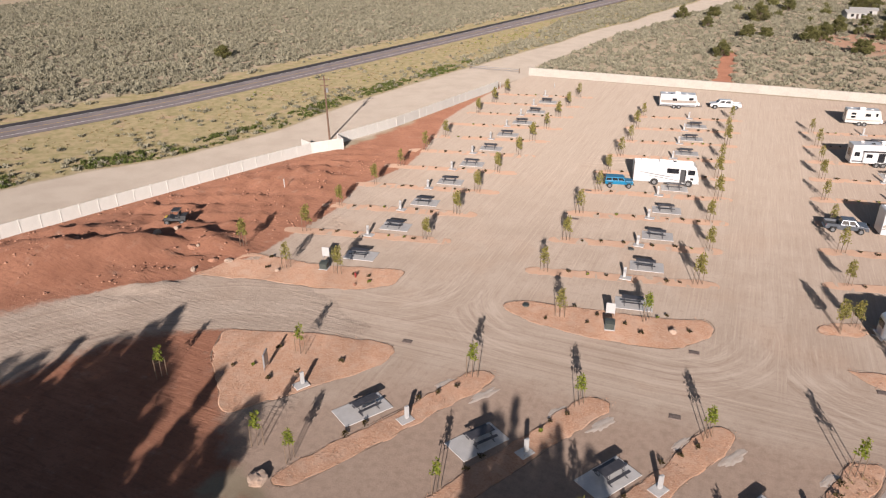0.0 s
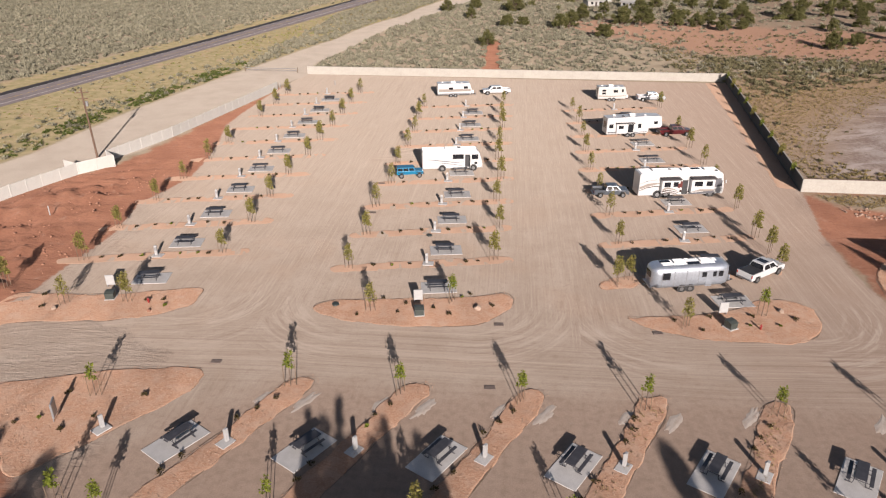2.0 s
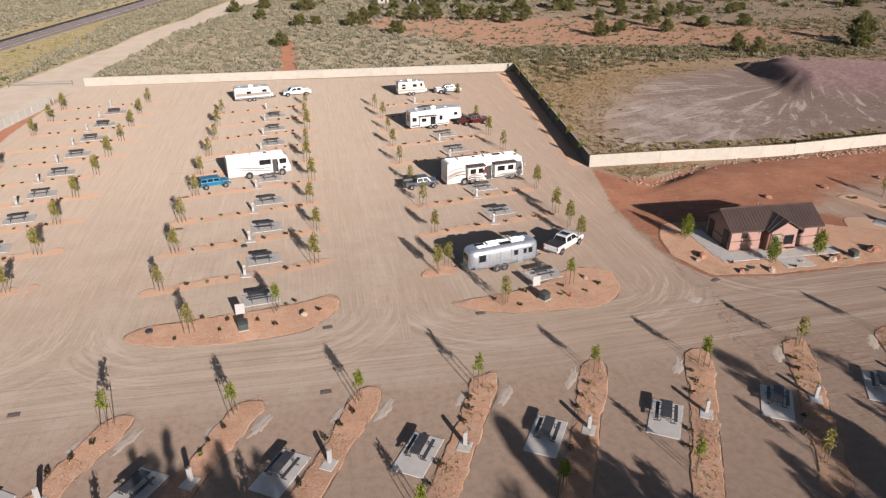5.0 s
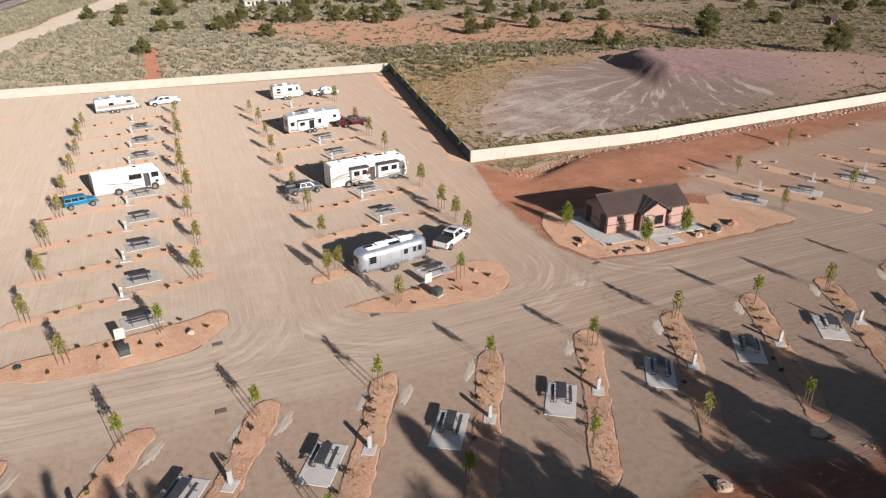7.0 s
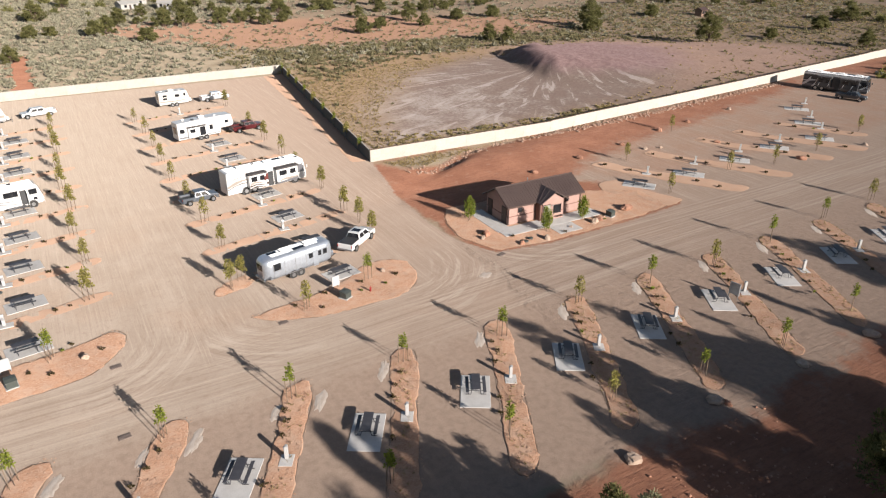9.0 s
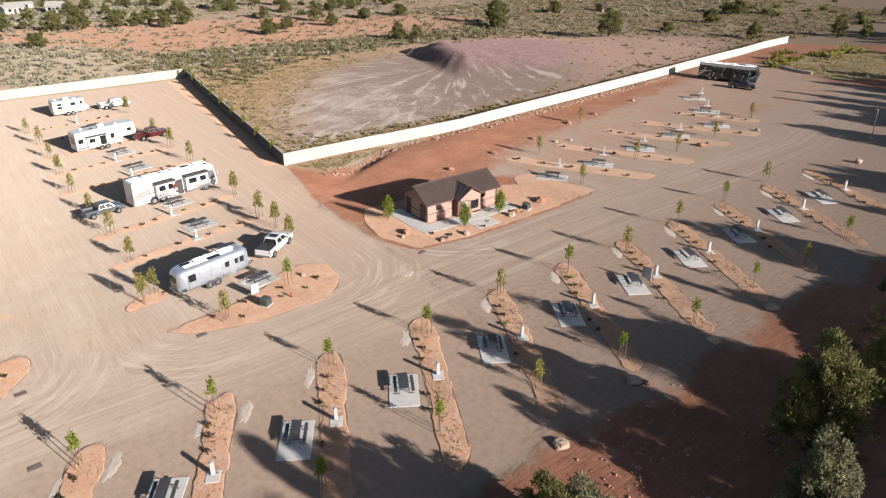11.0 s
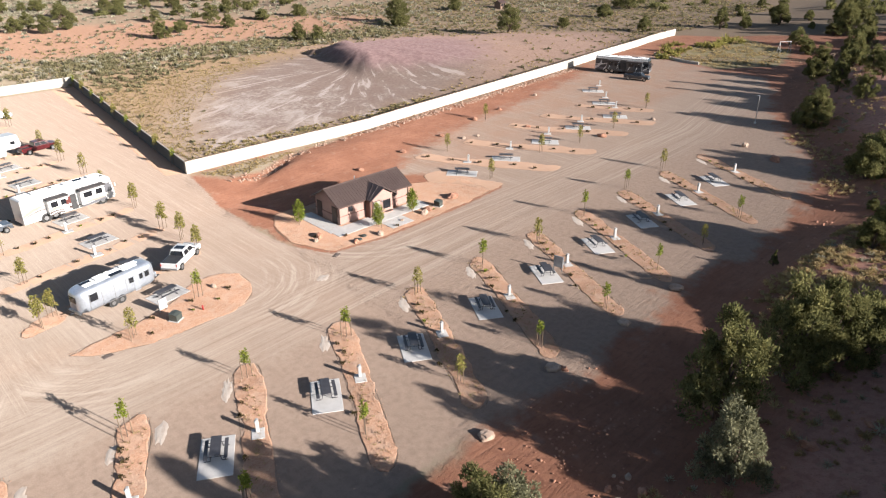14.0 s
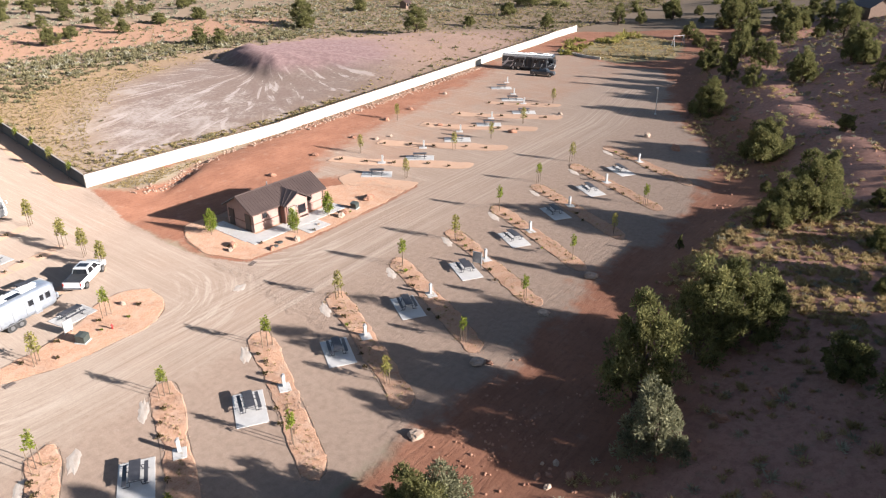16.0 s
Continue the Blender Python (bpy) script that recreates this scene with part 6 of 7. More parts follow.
wash_house().matrix_basis = pose(48.0, 66.8, 0.08, 0, 0, -1)
for args in ((-1.3, 2.4, 2.2, 7.6), (5.4, -1.7, 15.2, 2.4), (6.0, -4.2, 3.6, 2.6), (12.0, 1.0, 1.6, 3.4)):
    bm = box(B(), args[0], args[1], -0.03, args[2], args[3], 0.18, 0.015)
    ob = tagged(part("walkway", bm, CONCRETE), "pale concrete walkway beside the wash house", "walkway", "walkways")
    ob.matrix_basis = pose(48.0, 66.8, 0.004 * args[2] / 4, 0, 0, -1)
# ---- vehicles ----
def paint(name, c, metal=0.0, rough=0.28):
    k = Mat(name, rough, metal, 0.5)
    dust = k.noise(k.obj, 1.4, 5)
    k.b.inputs["Coat Weight"].default_value = 0.5
    return k.done(k.mix(k.span(dust, 0.5, 0.85, 0, 0.2), c, tuple(0.6 * v + 0.4 * w for v, w in zip(c, (0.40, 0.31, 0.23)))))


RV_WHITE = paint("white fibreglass", (0.53, 0.525, 0.515))
RV_CREAM = paint("cream fibreglass", (0.50, 0.48, 0.445))
RV_BLACK = paint("black and grey coachwork", (0.035, 0.037, 0.042))
CAR_BLUE = paint("bright blue car paint", (0.004, 0.15, 0.28))
CAR_RED = paint("dark red car paint", (0.065, 0.006, 0.008))
CAR_GREY = paint("grey car paint", (0.10, 0.11, 0.125), 0.3)
CAR_WHITE = paint("white car paint", (0.56, 0.56, 0.555))
CAR_SILVER = paint("silver car paint", (0.55, 0.56, 0.57), 0.4)
ALUMINIUM = plain("brushed aluminium skin", (0.62, 0.66, 0.72), (0.53, 0.57, 0.63), 0.34, 0.72, scale=0.7, fine=5, bump=0.05)
TYRE = plain("black tyre rubber", (0.02, 0.02, 0.02), (0.035, 0.033, 0.03), 0.9)
STEEL = plain("bright wheel steel", (0.55, 0.55, 0.56), (0.45, 0.45, 0.46), 0.3, 0.9)
PLASTIC_WHITE = plain("white roof plastic", (0.80, 0.80, 0.79), (0.74, 0.74, 0.73), 0.7, dusty=1.0)
PLASTIC_BLACK = plain("black plastic", (0.03, 0.03, 0.032), (0.045, 0.045, 0.047), 0.6)
STRIPE_GREY = paint("grey stripe", (0.12, 0.12, 0.13))
STRIPE_BROWN = paint("dark brown stripe", (0.055, 0.032, 0.026))
STRIPE_TAN = paint("tan stripe", (0.27, 0.235, 0.205))
MAROON = paint("maroon paint", (0.12, 0.035, 0.03))
LIGHT_RED = plain("red lamp lens", (0.4, 0.02, 0.015), (0.3, 0.02, 0.015), 0.3)
LIGHT_CLEAR = plain("clear lamp lens", (0.75, 0.75, 0.74), (0.65, 0.65, 0.66), 0.15)
AWNING = plain("dark awning cloth", (0.05, 0.045, 0.045), (0.07, 0.06, 0.06), 0.9)


def wheel(root, x, y, r=0.40, w=0.26, arch=0.0):
    if arch:
        s = 1 if y > 0 else -1
        part("wheel_arch", rod(B(), (x, s * (arch - 0.2), r + 0.03), (x, s * (arch + 0.012), r + 0.03), r * 1.28, r * 1.28, 18), PLASTIC_BLACK, root)
        y = s * (arch - w / 2 + 0.03)
    tyre = part("wheel", rod(B(), (x, y - w / 2, r), (x, y + w / 2, r), r, r, 18), TYRE, root, "black tyre with a bright rim")
    s = 1 if y > 0 else -1
    part("rim", rod(B(), (x, y + s * (w / 2 - 0.03), r), (x, y + s * (w / 2 + 0.012), r), r * 0.62, r * 0.56, 14), STEEL, tyre)


def pane(root, name, x, z, w, h, y, material=None, label="", depth=0.03):
    return part(name, box(B(), x, y, z, w, depth, h, 0.008), material or GLASS_DARK, root, label)


def swoosh(root, pts, y, material, label="", thick=0.012):
    """A painted band on a side: points of (x, z, breadth)."""
    up = [(x, z + b / 2) for x, z, b in pts]
    dn = [(x, z - b / 2) for x, z, b in reversed(pts)]
    part("stripe", slab(B(), up + dn, y - thick / 2, y + thick / 2), material, root, label)


def roof_kit(root, z, items):
    for name, x, y, sx, sy, sz in items:
        if name == "air_conditioner":
            part(name, box(B(), x, y, z + sz / 2 - 0.02, sx, sy, sz, 0.07, 0, 2), PLASTIC_WHITE, root)
        elif name == "solar_panel":
            part(name, box(B(), x, y, z + 0.06, sx, sy, 0.04, 0.005), GLASS_DARK, root, "dark solar panel")
        else:
            part(name, box(B(), x, y, z + sz / 2 - 0.02, sx, sy, sz, 0.03), PLASTIC_BLACK if name == "hatch" else PLASTIC_WHITE, root)


def motorhome():
    """White coach with thin grey swooshes and its door open."""
    L, W, H = 9.4, 2.5, 3.25
    root = thing("motorhome", "white motorhome with thin grey swooshes and an open door", "motorhome")
    part("body", slab(B(), [(-L / 2, 0.45), (L / 2 - 0.25, 0.45), (L / 2, 0.75), (L / 2, 1.45), (L / 2 - 0.45, H - 0.3), (L / 2 - 0.8, H), (-L / 2, H)], -W / 2, W / 2, 0.1), RV_WHITE, root)
    s = -W / 2 - 0.012
    for side in (s, -s):
        pane(root, "window", 0.9, 2.35, 1.7, 0.75, side)
        pane(root, "window", 3.55, 2.25, 1.0, 0.75, side)
        pane(root, "window", 3.7, 1.25, 0.45, 0.35, side)
        swoosh(root, [(-3.9, 2.0, 0.04), (-2.0, 1.75, 0.13), (0.5, 1.42, 0.11), (1.9, 1.5, 0.04)], side, STRIPE_GREY, "grey swoosh")
        swoosh(root, [(-2.9, 1.5, 0.03), (-1.0, 1.3, 0.1), (1.3, 0.95, 0.09), (1.9, 0.95, 0.03)], side, STRIPE_GREY, "grey swoosh")
    pane(root, "slide_panel", -1.5, 1.9, 4.6, 1.9, -s, RV_WHITE, "", 0.5)
    part("windshield", slab(B(), [(L / 2 + 0.02, 1.5), (L / 2 - 0.38, H - 0.45), (L / 2 - 0.43, H - 0.47), (L / 2 - 0.04, 1.48)], -W / 2 + 0.15, W / 2 - 0.15), GLASS_DARK, root)
    # no opening is cut: a black panel stands for the unlit inside
    pane(root, "doorway", 2.35, 1.65, 0.72, 2.0, s, PLASTIC_BLACK, "black panel for the unlit inside of the open door", 0.04)
    door = part("door", box(B(), 2.74, s - 0.34, 1.65, 0.05, 0.68, 1.98, 0.01), RV_WHITE, root, "open white door")
    part("door_window", box(B(), 2.71, s - 0.34, 2.1, 0.03, 0.4, 0.7, 0.005), GLASS_DARK, door)
    part("step", box(B(), 2.35, s - 0.2, 0.38, 0.7, 0.4, 0.05, 0.01), PLASTIC_BLACK, root)
    part("awning", rod(B(), (-3.4, s - 0.06, H - 0.18), (1.8, s - 0.06, H - 0.18), 0.09, 0.09, 8), RV_WHITE, root)
    for x in (3.3, -1.6):
        for y in (-1.1, 1.1):
            wheel(root, x, y, 0.46, 0.3, W / 2)
    part("bumper", box(B(), L / 2 + 0.02, 0, 0.55, 0.12, 2.3, 0.3, 0.04), RV_WHITE, root)
    for y in (-0.95, 0.95):
        part("headlight", box(B(), L / 2 + 0.01, y, 1.0, 0.08, 0.4, 0.22, 0.03), LIGHT_CLEAR, root)
        part("tail_light", box(B(), -L / 2 - 0.01, y, 1.1, 0.05, 0.12, 0.35, 0.01), LIGHT_RED, root)
    part("ladder", box(box(B(), -L / 2 - 0.1, 0.5, 1.9, 0.05, 0.05, 2.5), -L / 2 - 0.1, 0.9, 1.9, 0.05, 0.05, 2.5), STEEL, root)
    part("roof_skin", box(B(), -0.4, 0, H + 0.01, L - 1.0, W - 0.24, 0.04, 0.015), PLASTIC_WHITE, root, "white roof skin")
    roof_kit(root, H, [("air_conditioner", -0.6, 0, 1.0, 0.75, 0.32), ("air_conditioner", -3.2, 0, 1.0, 0.75, 0.32), ("hatch", 1.2, 0.5, 0.5, 0.5, 0.14), ("vent", 2.3, -0.5, 0.4, 0.4, 0.14), ("vent", -2.0, 0.7, 0.4, 0.4, 0.16)])
    return root


def coach(body, label, bands, L=12.2):
    """A long class A coach with slide-outs under dark awnings and swirling stripes."""
    W, H = 2.55, 3.6
    root = thing("motorhome", label, "motorhome")
    part("body", slab(B(), [(-L / 2, 0.4), (L / 2 - 0.15, 0.4), (L / 2, 0.8), (L / 2 - 0.02, 1.6), (L / 2 - 0.35, H - 0.25), (L / 2 - 0.65, H), (-L / 2 + 0.1, H), (-L / 2, H - 0.15)], -W / 2, W / 2, 0.1), body, root)
    s = -W / 2 - 0.012
    for x, w in ((-1.9, 2.6), (2.75, 3.4)):
        slide = part("slide_out", box(B(), x, s - 0.35, 1.95, w, 0.85, 1.95, 0.04), body, root)
        part("slide_awning", box(B(), x, s - 0.5, 3.02, w + 0.2, 1.1, 0.2, 0.03), AWNING, slide, "dark slide awning")
        part("window", box(B(), x - w * 0.2, s - 0.785, 2.25, w * 0.34, 0.03, 0.7, 0.008), GLASS_DARK, slide)
        part("window", box(B(), x + w * 0.26, s - 0.785, 2.25, w * 0.26, 0.03, 0.7, 0.008), GLASS_DARK, slide)
    # flat black panel: the recess's shade is put into its colour
    pane(root, "doorway", 0.45, 1.55, 0.8, 2.1, s, PLASTIC_BLACK, "black panel for the shade in the door recess", 0.04)
    if bands is SWIRL:
        swoosh(root, [(-3.1, 1.5, 0.25), (-2.4, 1.75, 0.3), (-1.4, 1.55, 0.16), (-0.7, 1.15, 0.05)], s - 0.782, STRIPE_TAN, "tan sweep")
        swoosh(root, [(-3.15, 1.25, 0.2), (-2.3, 1.4, 0.16), (-1.4, 1.25, 0.1), (-0.7, 1.02, 0.04)], s - 0.782, STRIPE_BROWN, "dark brown sweep")
        swoosh(root, [(1.15, 1.1, 0.05), (2.4, 1.3, 0.3), (4.4, 1.2, 0.4)], s - 0.782, STRIPE_TAN, "tan sweep")
        swoosh(root, [(-0.55, 2.1, 0.75), (0.05, 1.95, 1.0)], s - 0.012, MAROON, "maroon panel beside the door")
        swoosh(root, [(4.55, 2.1, 1.3), (5.5, 2.1, 1.2), (5.85, 1.9, 0.9)], s - 0.01, STRIPE_GREY, "dark grey cab side")
        swoosh(root, [(-3.1, 0.95, 0.1), (-2.2, 1.12, 0.14), (-1.2, 0.95, 0.1), (-0.5, 0.62, 0.05)], s - 0.786, STRIPE_BROWN, "dark brown sweep")
        swoosh(root, [(-1.5, 2.35, 0.08), (-1.0, 2.15, 0.5), (-0.62, 2.0, 0.75)], s - 0.79, MAROON, "maroon sweep")
        swoosh(root, [(1.1, 0.85, 0.2), (2.8, 0.95, 0.3), (4.4, 1.05, 0.34)], s - 0.79, STRIPE_GREY, "dark grey skirt sweep")
        swoosh(root, [(-0.62, 1.3, 0.2), (0.0, 0.95, 0.3), (0.9, 0.75, 0.4)], s - 0.01, STRIPE_BROWN, "dark brown sweep")
    else:
        for x, lean in ((-2.9, 0.5), (-1.1, 0.4), (1.5, 0.6), (3.1, 0.7)):
            swoosh(root, [(x, 1.05, 0.1), (x + lean * 0.5, 1.8, 0.55), (x + lean, 2.8, 0.25)], s - 0.788, CAR_SILVER, "silver slash")
        for pts in ([(-6.0, 1.0, 0.5), (-5.3, 1.5, 0.6), (-4.6, 2.4, 0.9)], [(-4.2, 0.7, 0.2), (-3.6, 1.3, 0.5), (-3.3, 2.6, 0.3)], [(4.6, 1.2, 0.15), (5.3, 1.5, 0.35), (5.95, 2.1, 0.3)]):
            swoosh(root, pts, s - 0.006, CAR_SILVER, "silver slash")
        swoosh(root, [(-6.0, 3.3, 0.3), (0, 3.3, 0.3), (5.6, 3.25, 0.3)], s - 0.006, RV_WHITE, "white band under the roof")
    pane(root, "window", 5.2, 2.3, 0.9, 0.85, s)
    for pts, material, lab in bands:
        swoosh(root, pts, s - 0.004, material, lab)
    part("windshield", slab(B(), [(L / 2 + 0.02, 1.65), (L / 2 - 0.3, H - 0.4), (L / 2 - 0.35, H - 0.42), (L / 2 - 0.04, 1.63)], -W / 2 + 0.12, W / 2 - 0.12), GLASS_DARK, root)
    for x in (-2.2, -3.45, 4.3):
        for y in (-1.12, 1.12):
            wheel(root, x, y, 0.5, 0.3, W / 2)
    for y in (-0.95, 0.95):
        part("headlight", box(B(), L / 2, y, 0.95, 0.08, 0.4, 0.25, 0.03), LIGHT_CLEAR, root)
        part("mirror", box(B(), L / 2 + 0.15, y * 1.35, 2.2, 0.15, 0.2, 0.45, 0.03), body, root)
    part("roof_skin", box(B(), -0.2, 0, H + 0.01, L - 1.2, W - 0.3, 0.04, 0.015), PLASTIC_WHITE, root, "white roof skin")
    roof_kit(root, H, [("air_conditioner", -3.6, 0, 1.05, 0.75, 0.3), ("air_conditioner", 0.6, 0, 1.05, 0.75, 0.3), ("air_conditioner", 3.9, 0, 1.05, 0.75, 0.3), ("hatch", -1.4, 0.5, 0.45, 0.45, 0.12),
                       ("solar_panel", 2.3, 0.5, 1.3, 0.7, 0), ("vent", -5.0, -0.4, 0.4, 0.4, 0.12), ("hatch", 5.0, -0.5, 0.45, 0.45, 0.12)])
    return root


def trailer(name, label, L, H, body, bands, windows, axles, fifth=False, solar=False):
    """A travel trailer, or a fifth wheel with a raised nose."""
    W = 2.45
    root = thing(name, label, "trailer")
    if fifth:
        line = [(-L / 2, 0.6), (L / 2 - 2.7, 0.6), (L / 2 - 2.5, 1.5), (L / 2 - 0.3, 1.55), (L / 2, 2.0), (L / 2 - 0.35, H - 0.1), (L / 2 - 2.8, H), (-L / 2, H - 0.2)]
    else:
        line = [(-L / 2, 0.55), (L / 2 - 0.35, 0.55), (L / 2, 1.1), (L / 2 - 0.1, 1.7), (L / 2 - 0.55, H), (-L / 2 + 0.1, H), (-L / 2, H - 0.2)]
    part("body", slab(B(), line, -W / 2, W / 2, 0.09), body, root)
    s = -W / 2 - 0.012
    for x, z, w, h in windows:
        pane(root, "window", x, z, w, h, s)
        pane(root, "window", x, z, w, h, -s)
    for pts, material, lab in bands:
        swoosh(root, pts, s - 0.004, material, lab)
        swoosh(root, pts, -s + 0.004, material, lab)
    for x in axles:
        for y in (-1.05, 1.05):
            wheel(root, x, y, 0.36, 0.22, W / 2)
    part("rear_bumper", box(B(), -L / 2 - 0.08, 0, 0.6, 0.12, 2.2, 0.12, 0.01), PLASTIC_BLACK, root)
    pane(root, "rear_window", -L / 2 - 0.01, 2.2, 0.03, 1.2, 0, None, "", 1.2).dimensions
    part("awning", rod(B(), (-L / 2 + 0.6, s - 0.06, H - 0.28), (L / 2 - 3.0, s - 0.06, H - 0.28), 0.08, 0.08, 8), PLASTIC_WHITE, root)
    if fifth:
        part("slide_out", box(B(), -1.9, s - 0.2, 1.75, 3.2, 0.5, 1.7, 0.03), body, root)
        pane(root, "window", -2.7, 2.0, 0.9, 0.6, s - 0.47)
        pane(root, "window", -0.9, 1.75, 1.0, 1.5, s - 0.47)
        part("slide_awning", box(B(), -1.9, s - 0.3, 2.66, 3.4, 0.7, 0.1, 0.02), AWNING, root, "dark slide awning")
        part("pin_box", box(B(), L / 2 - 1.2, 0, 1.4, 0.9, 0.35, 0.3, 0.03), PLASTIC_BLACK, root)
        part("landing_leg", box(B(), L / 2 - 2.9, 0, 0.4, 0.1, 1.8, 0.8, 0.01), STEEL, root)
    else:
        bm = rod(B(), (L / 2 - 0.3, -0.6, 0.5), (L / 2 + 1.05, 0, 0.5), 0.05)
        rod(bm, (L / 2 - 0.3, 0.6, 0.5), (L / 2 + 1.05, 0, 0.5), 0.05)
        part("tongue", bm, PLASTIC_BLACK, root)
        part("gas_bottle_cover", box(B(), L / 2 + 0.3, 0, 0.85, 0.35, 0.7, 0.6, 0.08, 0, 2), PLASTIC_WHITE, root)
        part("jack", rod(B(), (L / 2 + 0.95, 0, 0.0), (L / 2 + 0.95, 0, 1.0), 0.04), STEEL, root)
    roof_kit(root, H - 0.06, [("air_conditioner", -0.3, 0, 1.0, 0.75, 0.34), ("vent", -L / 3, 0.4, 0.45, 0.45, 0.14), ("vent", L / 5, -0.4, 0.4, 0.4, 0.14), ("hatch", -L / 5, -0.5, 0.45, 0.45, 0.12)])
    return root


def airstream():
    """Riveted aluminium trailer, rounded at both ends."""
    L, W, H = 8.3, 2.5, 2.95
    root = thing("aluminium_trailer", "long polished aluminium travel trailer with rounded ends", "trailer")
    bm = B()
    n, rings = 28, []
    stations = [-1.0, -0.985, -0.95, -0.9, -0.84, -0.76, -0.6, -0.3, 0, 0.3, 0.6, 0.76, 0.84, 0.9, 0.95, 0.985, 1.0]
    for q in stations:
        e = max(0.0, (abs(q) - 0.72) / 0.28)
        k = (1 - e ** 2.6) ** 0.5 if e < 1 else 0.0
        sy, top, bot = 0.42 + 0.58 * k, 0.62 + 0.38 * k, 0.5
        ring = []
        for i in range(n):
            a = 2 * math.pi * i / n
            c, s = math.cos(a), math.sin(a)
            p = 0.42 if s > 0 else 0.3
            y = math.copysign(abs(c) ** p, c) * W / 2 * sy
            z = 1.5 + math.copysign(abs(s) ** 0.55, s) * ((H - 1.5) * top if s > 0 else 1.0)
            ring.append(bm.verts.new((q * L / 2, y, z)))
        rings.append(ring)
    for r0, r1 in zip(rings, rings[1:]):
        for i in range(n):
            bm.faces.new((r0[i], r0[(i + 1) % n], r1[(i + 1) % n], r1[i]))
    bm.faces.new(rings[0][::-1])
    bm.faces.new(rings[-1])
    bmesh.ops.recalc_face_normals(bm, faces=bm.faces[:])
    for f in bm.faces:
        f.smooth = True
    part("body", bm, ALUMINIUM, root)
    part("roof_skin", box(B(), -0.2, 0, H - 0.0, 5.6, 1.15, 0.06, 0.025), PLASTIC_WHITE, root, "white roof skin")
    s = -W / 2 - 0.012
    for x, w, h in ((-2.75, 0.75, 0.75), (1.3, 0.5, 0.55), (2.35, 0.42, 0.55), (3.05, 0.45, 0.6)):
        for side in (s, -s):
            win = pane(root, "window", x, 1.95, w, h, side)
            part("window_frame", box(B(), x, side * 0.994, 1.95, w + 0.1, 0.02, h + 0.1, 0.01), STEEL, win)
    pane(root, "rear_window", -L / 2 - 0.0, 1.95, 0.05, 0.7, 0, None, "", 1.1)
    pane(root, "front_window", L / 2 + 0.0, 1.95, 0.05, 0.7, 0, None, "", 1.1)
    pane(root, "door", 1.85, 1.45, 0.66, 1.8, s - 0.004, ALUMINIUM, "aluminium door")
    for x in (-3.2, -1.9, -0.6, 0.7, 2.0):
        part("seam_strip", box(B(), x, s + 0.005, 1.6, 0.03, 0.02, 1.9), STEEL, root)
    part("belt_rail", box(B(), -0.2, s, 0.72, 7.0, 0.04, 0.1, 0.01), STEEL, root)
    for x in (-0.05, -0.95):
        for y in (-1.02, 1.02):
            wheel(root, x, y, 0.37, 0.24, W / 2)
    roof_kit(root, H - 0.03, [("air_conditioner", -1.2, 0, 1.1, 0.8, 0.3), ("air_conditioner", 1.6, 0, 1.0, 0.75, 0.28), ("solar_panel", 0.3, -0.4, 1.4, 0.55, 0), ("solar_panel", -2.5, 0.3, 1.1, 0.5, 0), ("vent", 2.7, 0.2, 0.5, 0.5, 0.14),
                              ("vent", -0.1, 0.45, 0.45, 0.45, 0.14)])
    bm = rod(B(), (L / 2 - 0.3, -0.6, 0.5), (L / 2 + 1.0, 0, 0.5), 0.05)
    rod(bm, (L / 2 - 0.3, 0.6, 0.5), (L / 2 + 1.0, 0, 0.5), 0.05)
    part("tongue", bm, PLASTIC_BLACK, root)
    part("gas_bottle_cover", box(B(), L / 2 + 0.35, 0, 0.85, 0.35, 0.7, 0.55, 0.08, 0, 2), ALUMINIUM, root)
    part("rear_bumper", box(B(), -L / 2 - 0.02, 0, 0.62, 0.25, 2.0, 0.22, 0.05), STEEL, root)
    part("bicycle_rack", box(box(B(), -L / 2 - 0.3, 0, 0.6, 0.5, 0.08, 0.08), -L / 2 - 0.5, 0, 1.0, 0.06, 1.5, 0.06), PLASTIC_BLACK, root)
    return root


def cabin(bm, x0, x1, z0, z1, w0, w1, rake_f, rake_b, bevel=0.06):
    """A cab that tapers to its roof."""
    vs = []
    for z, xa, xb, w in ((z0, x0, x1, w0), (z1, x0 + rake_b, x1 - rake_f, w1)):
        vs.append([bm.verts.new(p) for p in ((xa, -w / 2, z), (xb, -w / 2, z), (xb, w / 2, z), (xa, w / 2, z))])
    bm.faces.new(vs[0][::-1])
    bm.faces.new(vs[1])
    for i in range(4):
        bm.faces.new((vs[0][i], vs[0][(i + 1) % 4], vs[1][(i + 1) % 4], vs[1][i]))
    bmesh.ops.recalc_face_normals(bm, faces=bm.faces[:])
    if bevel:
        bmesh.ops.bevel(bm, geom=bm.edges[:], offset=bevel, segments=2, affect="EDGES", profile=0.5)
    return bm


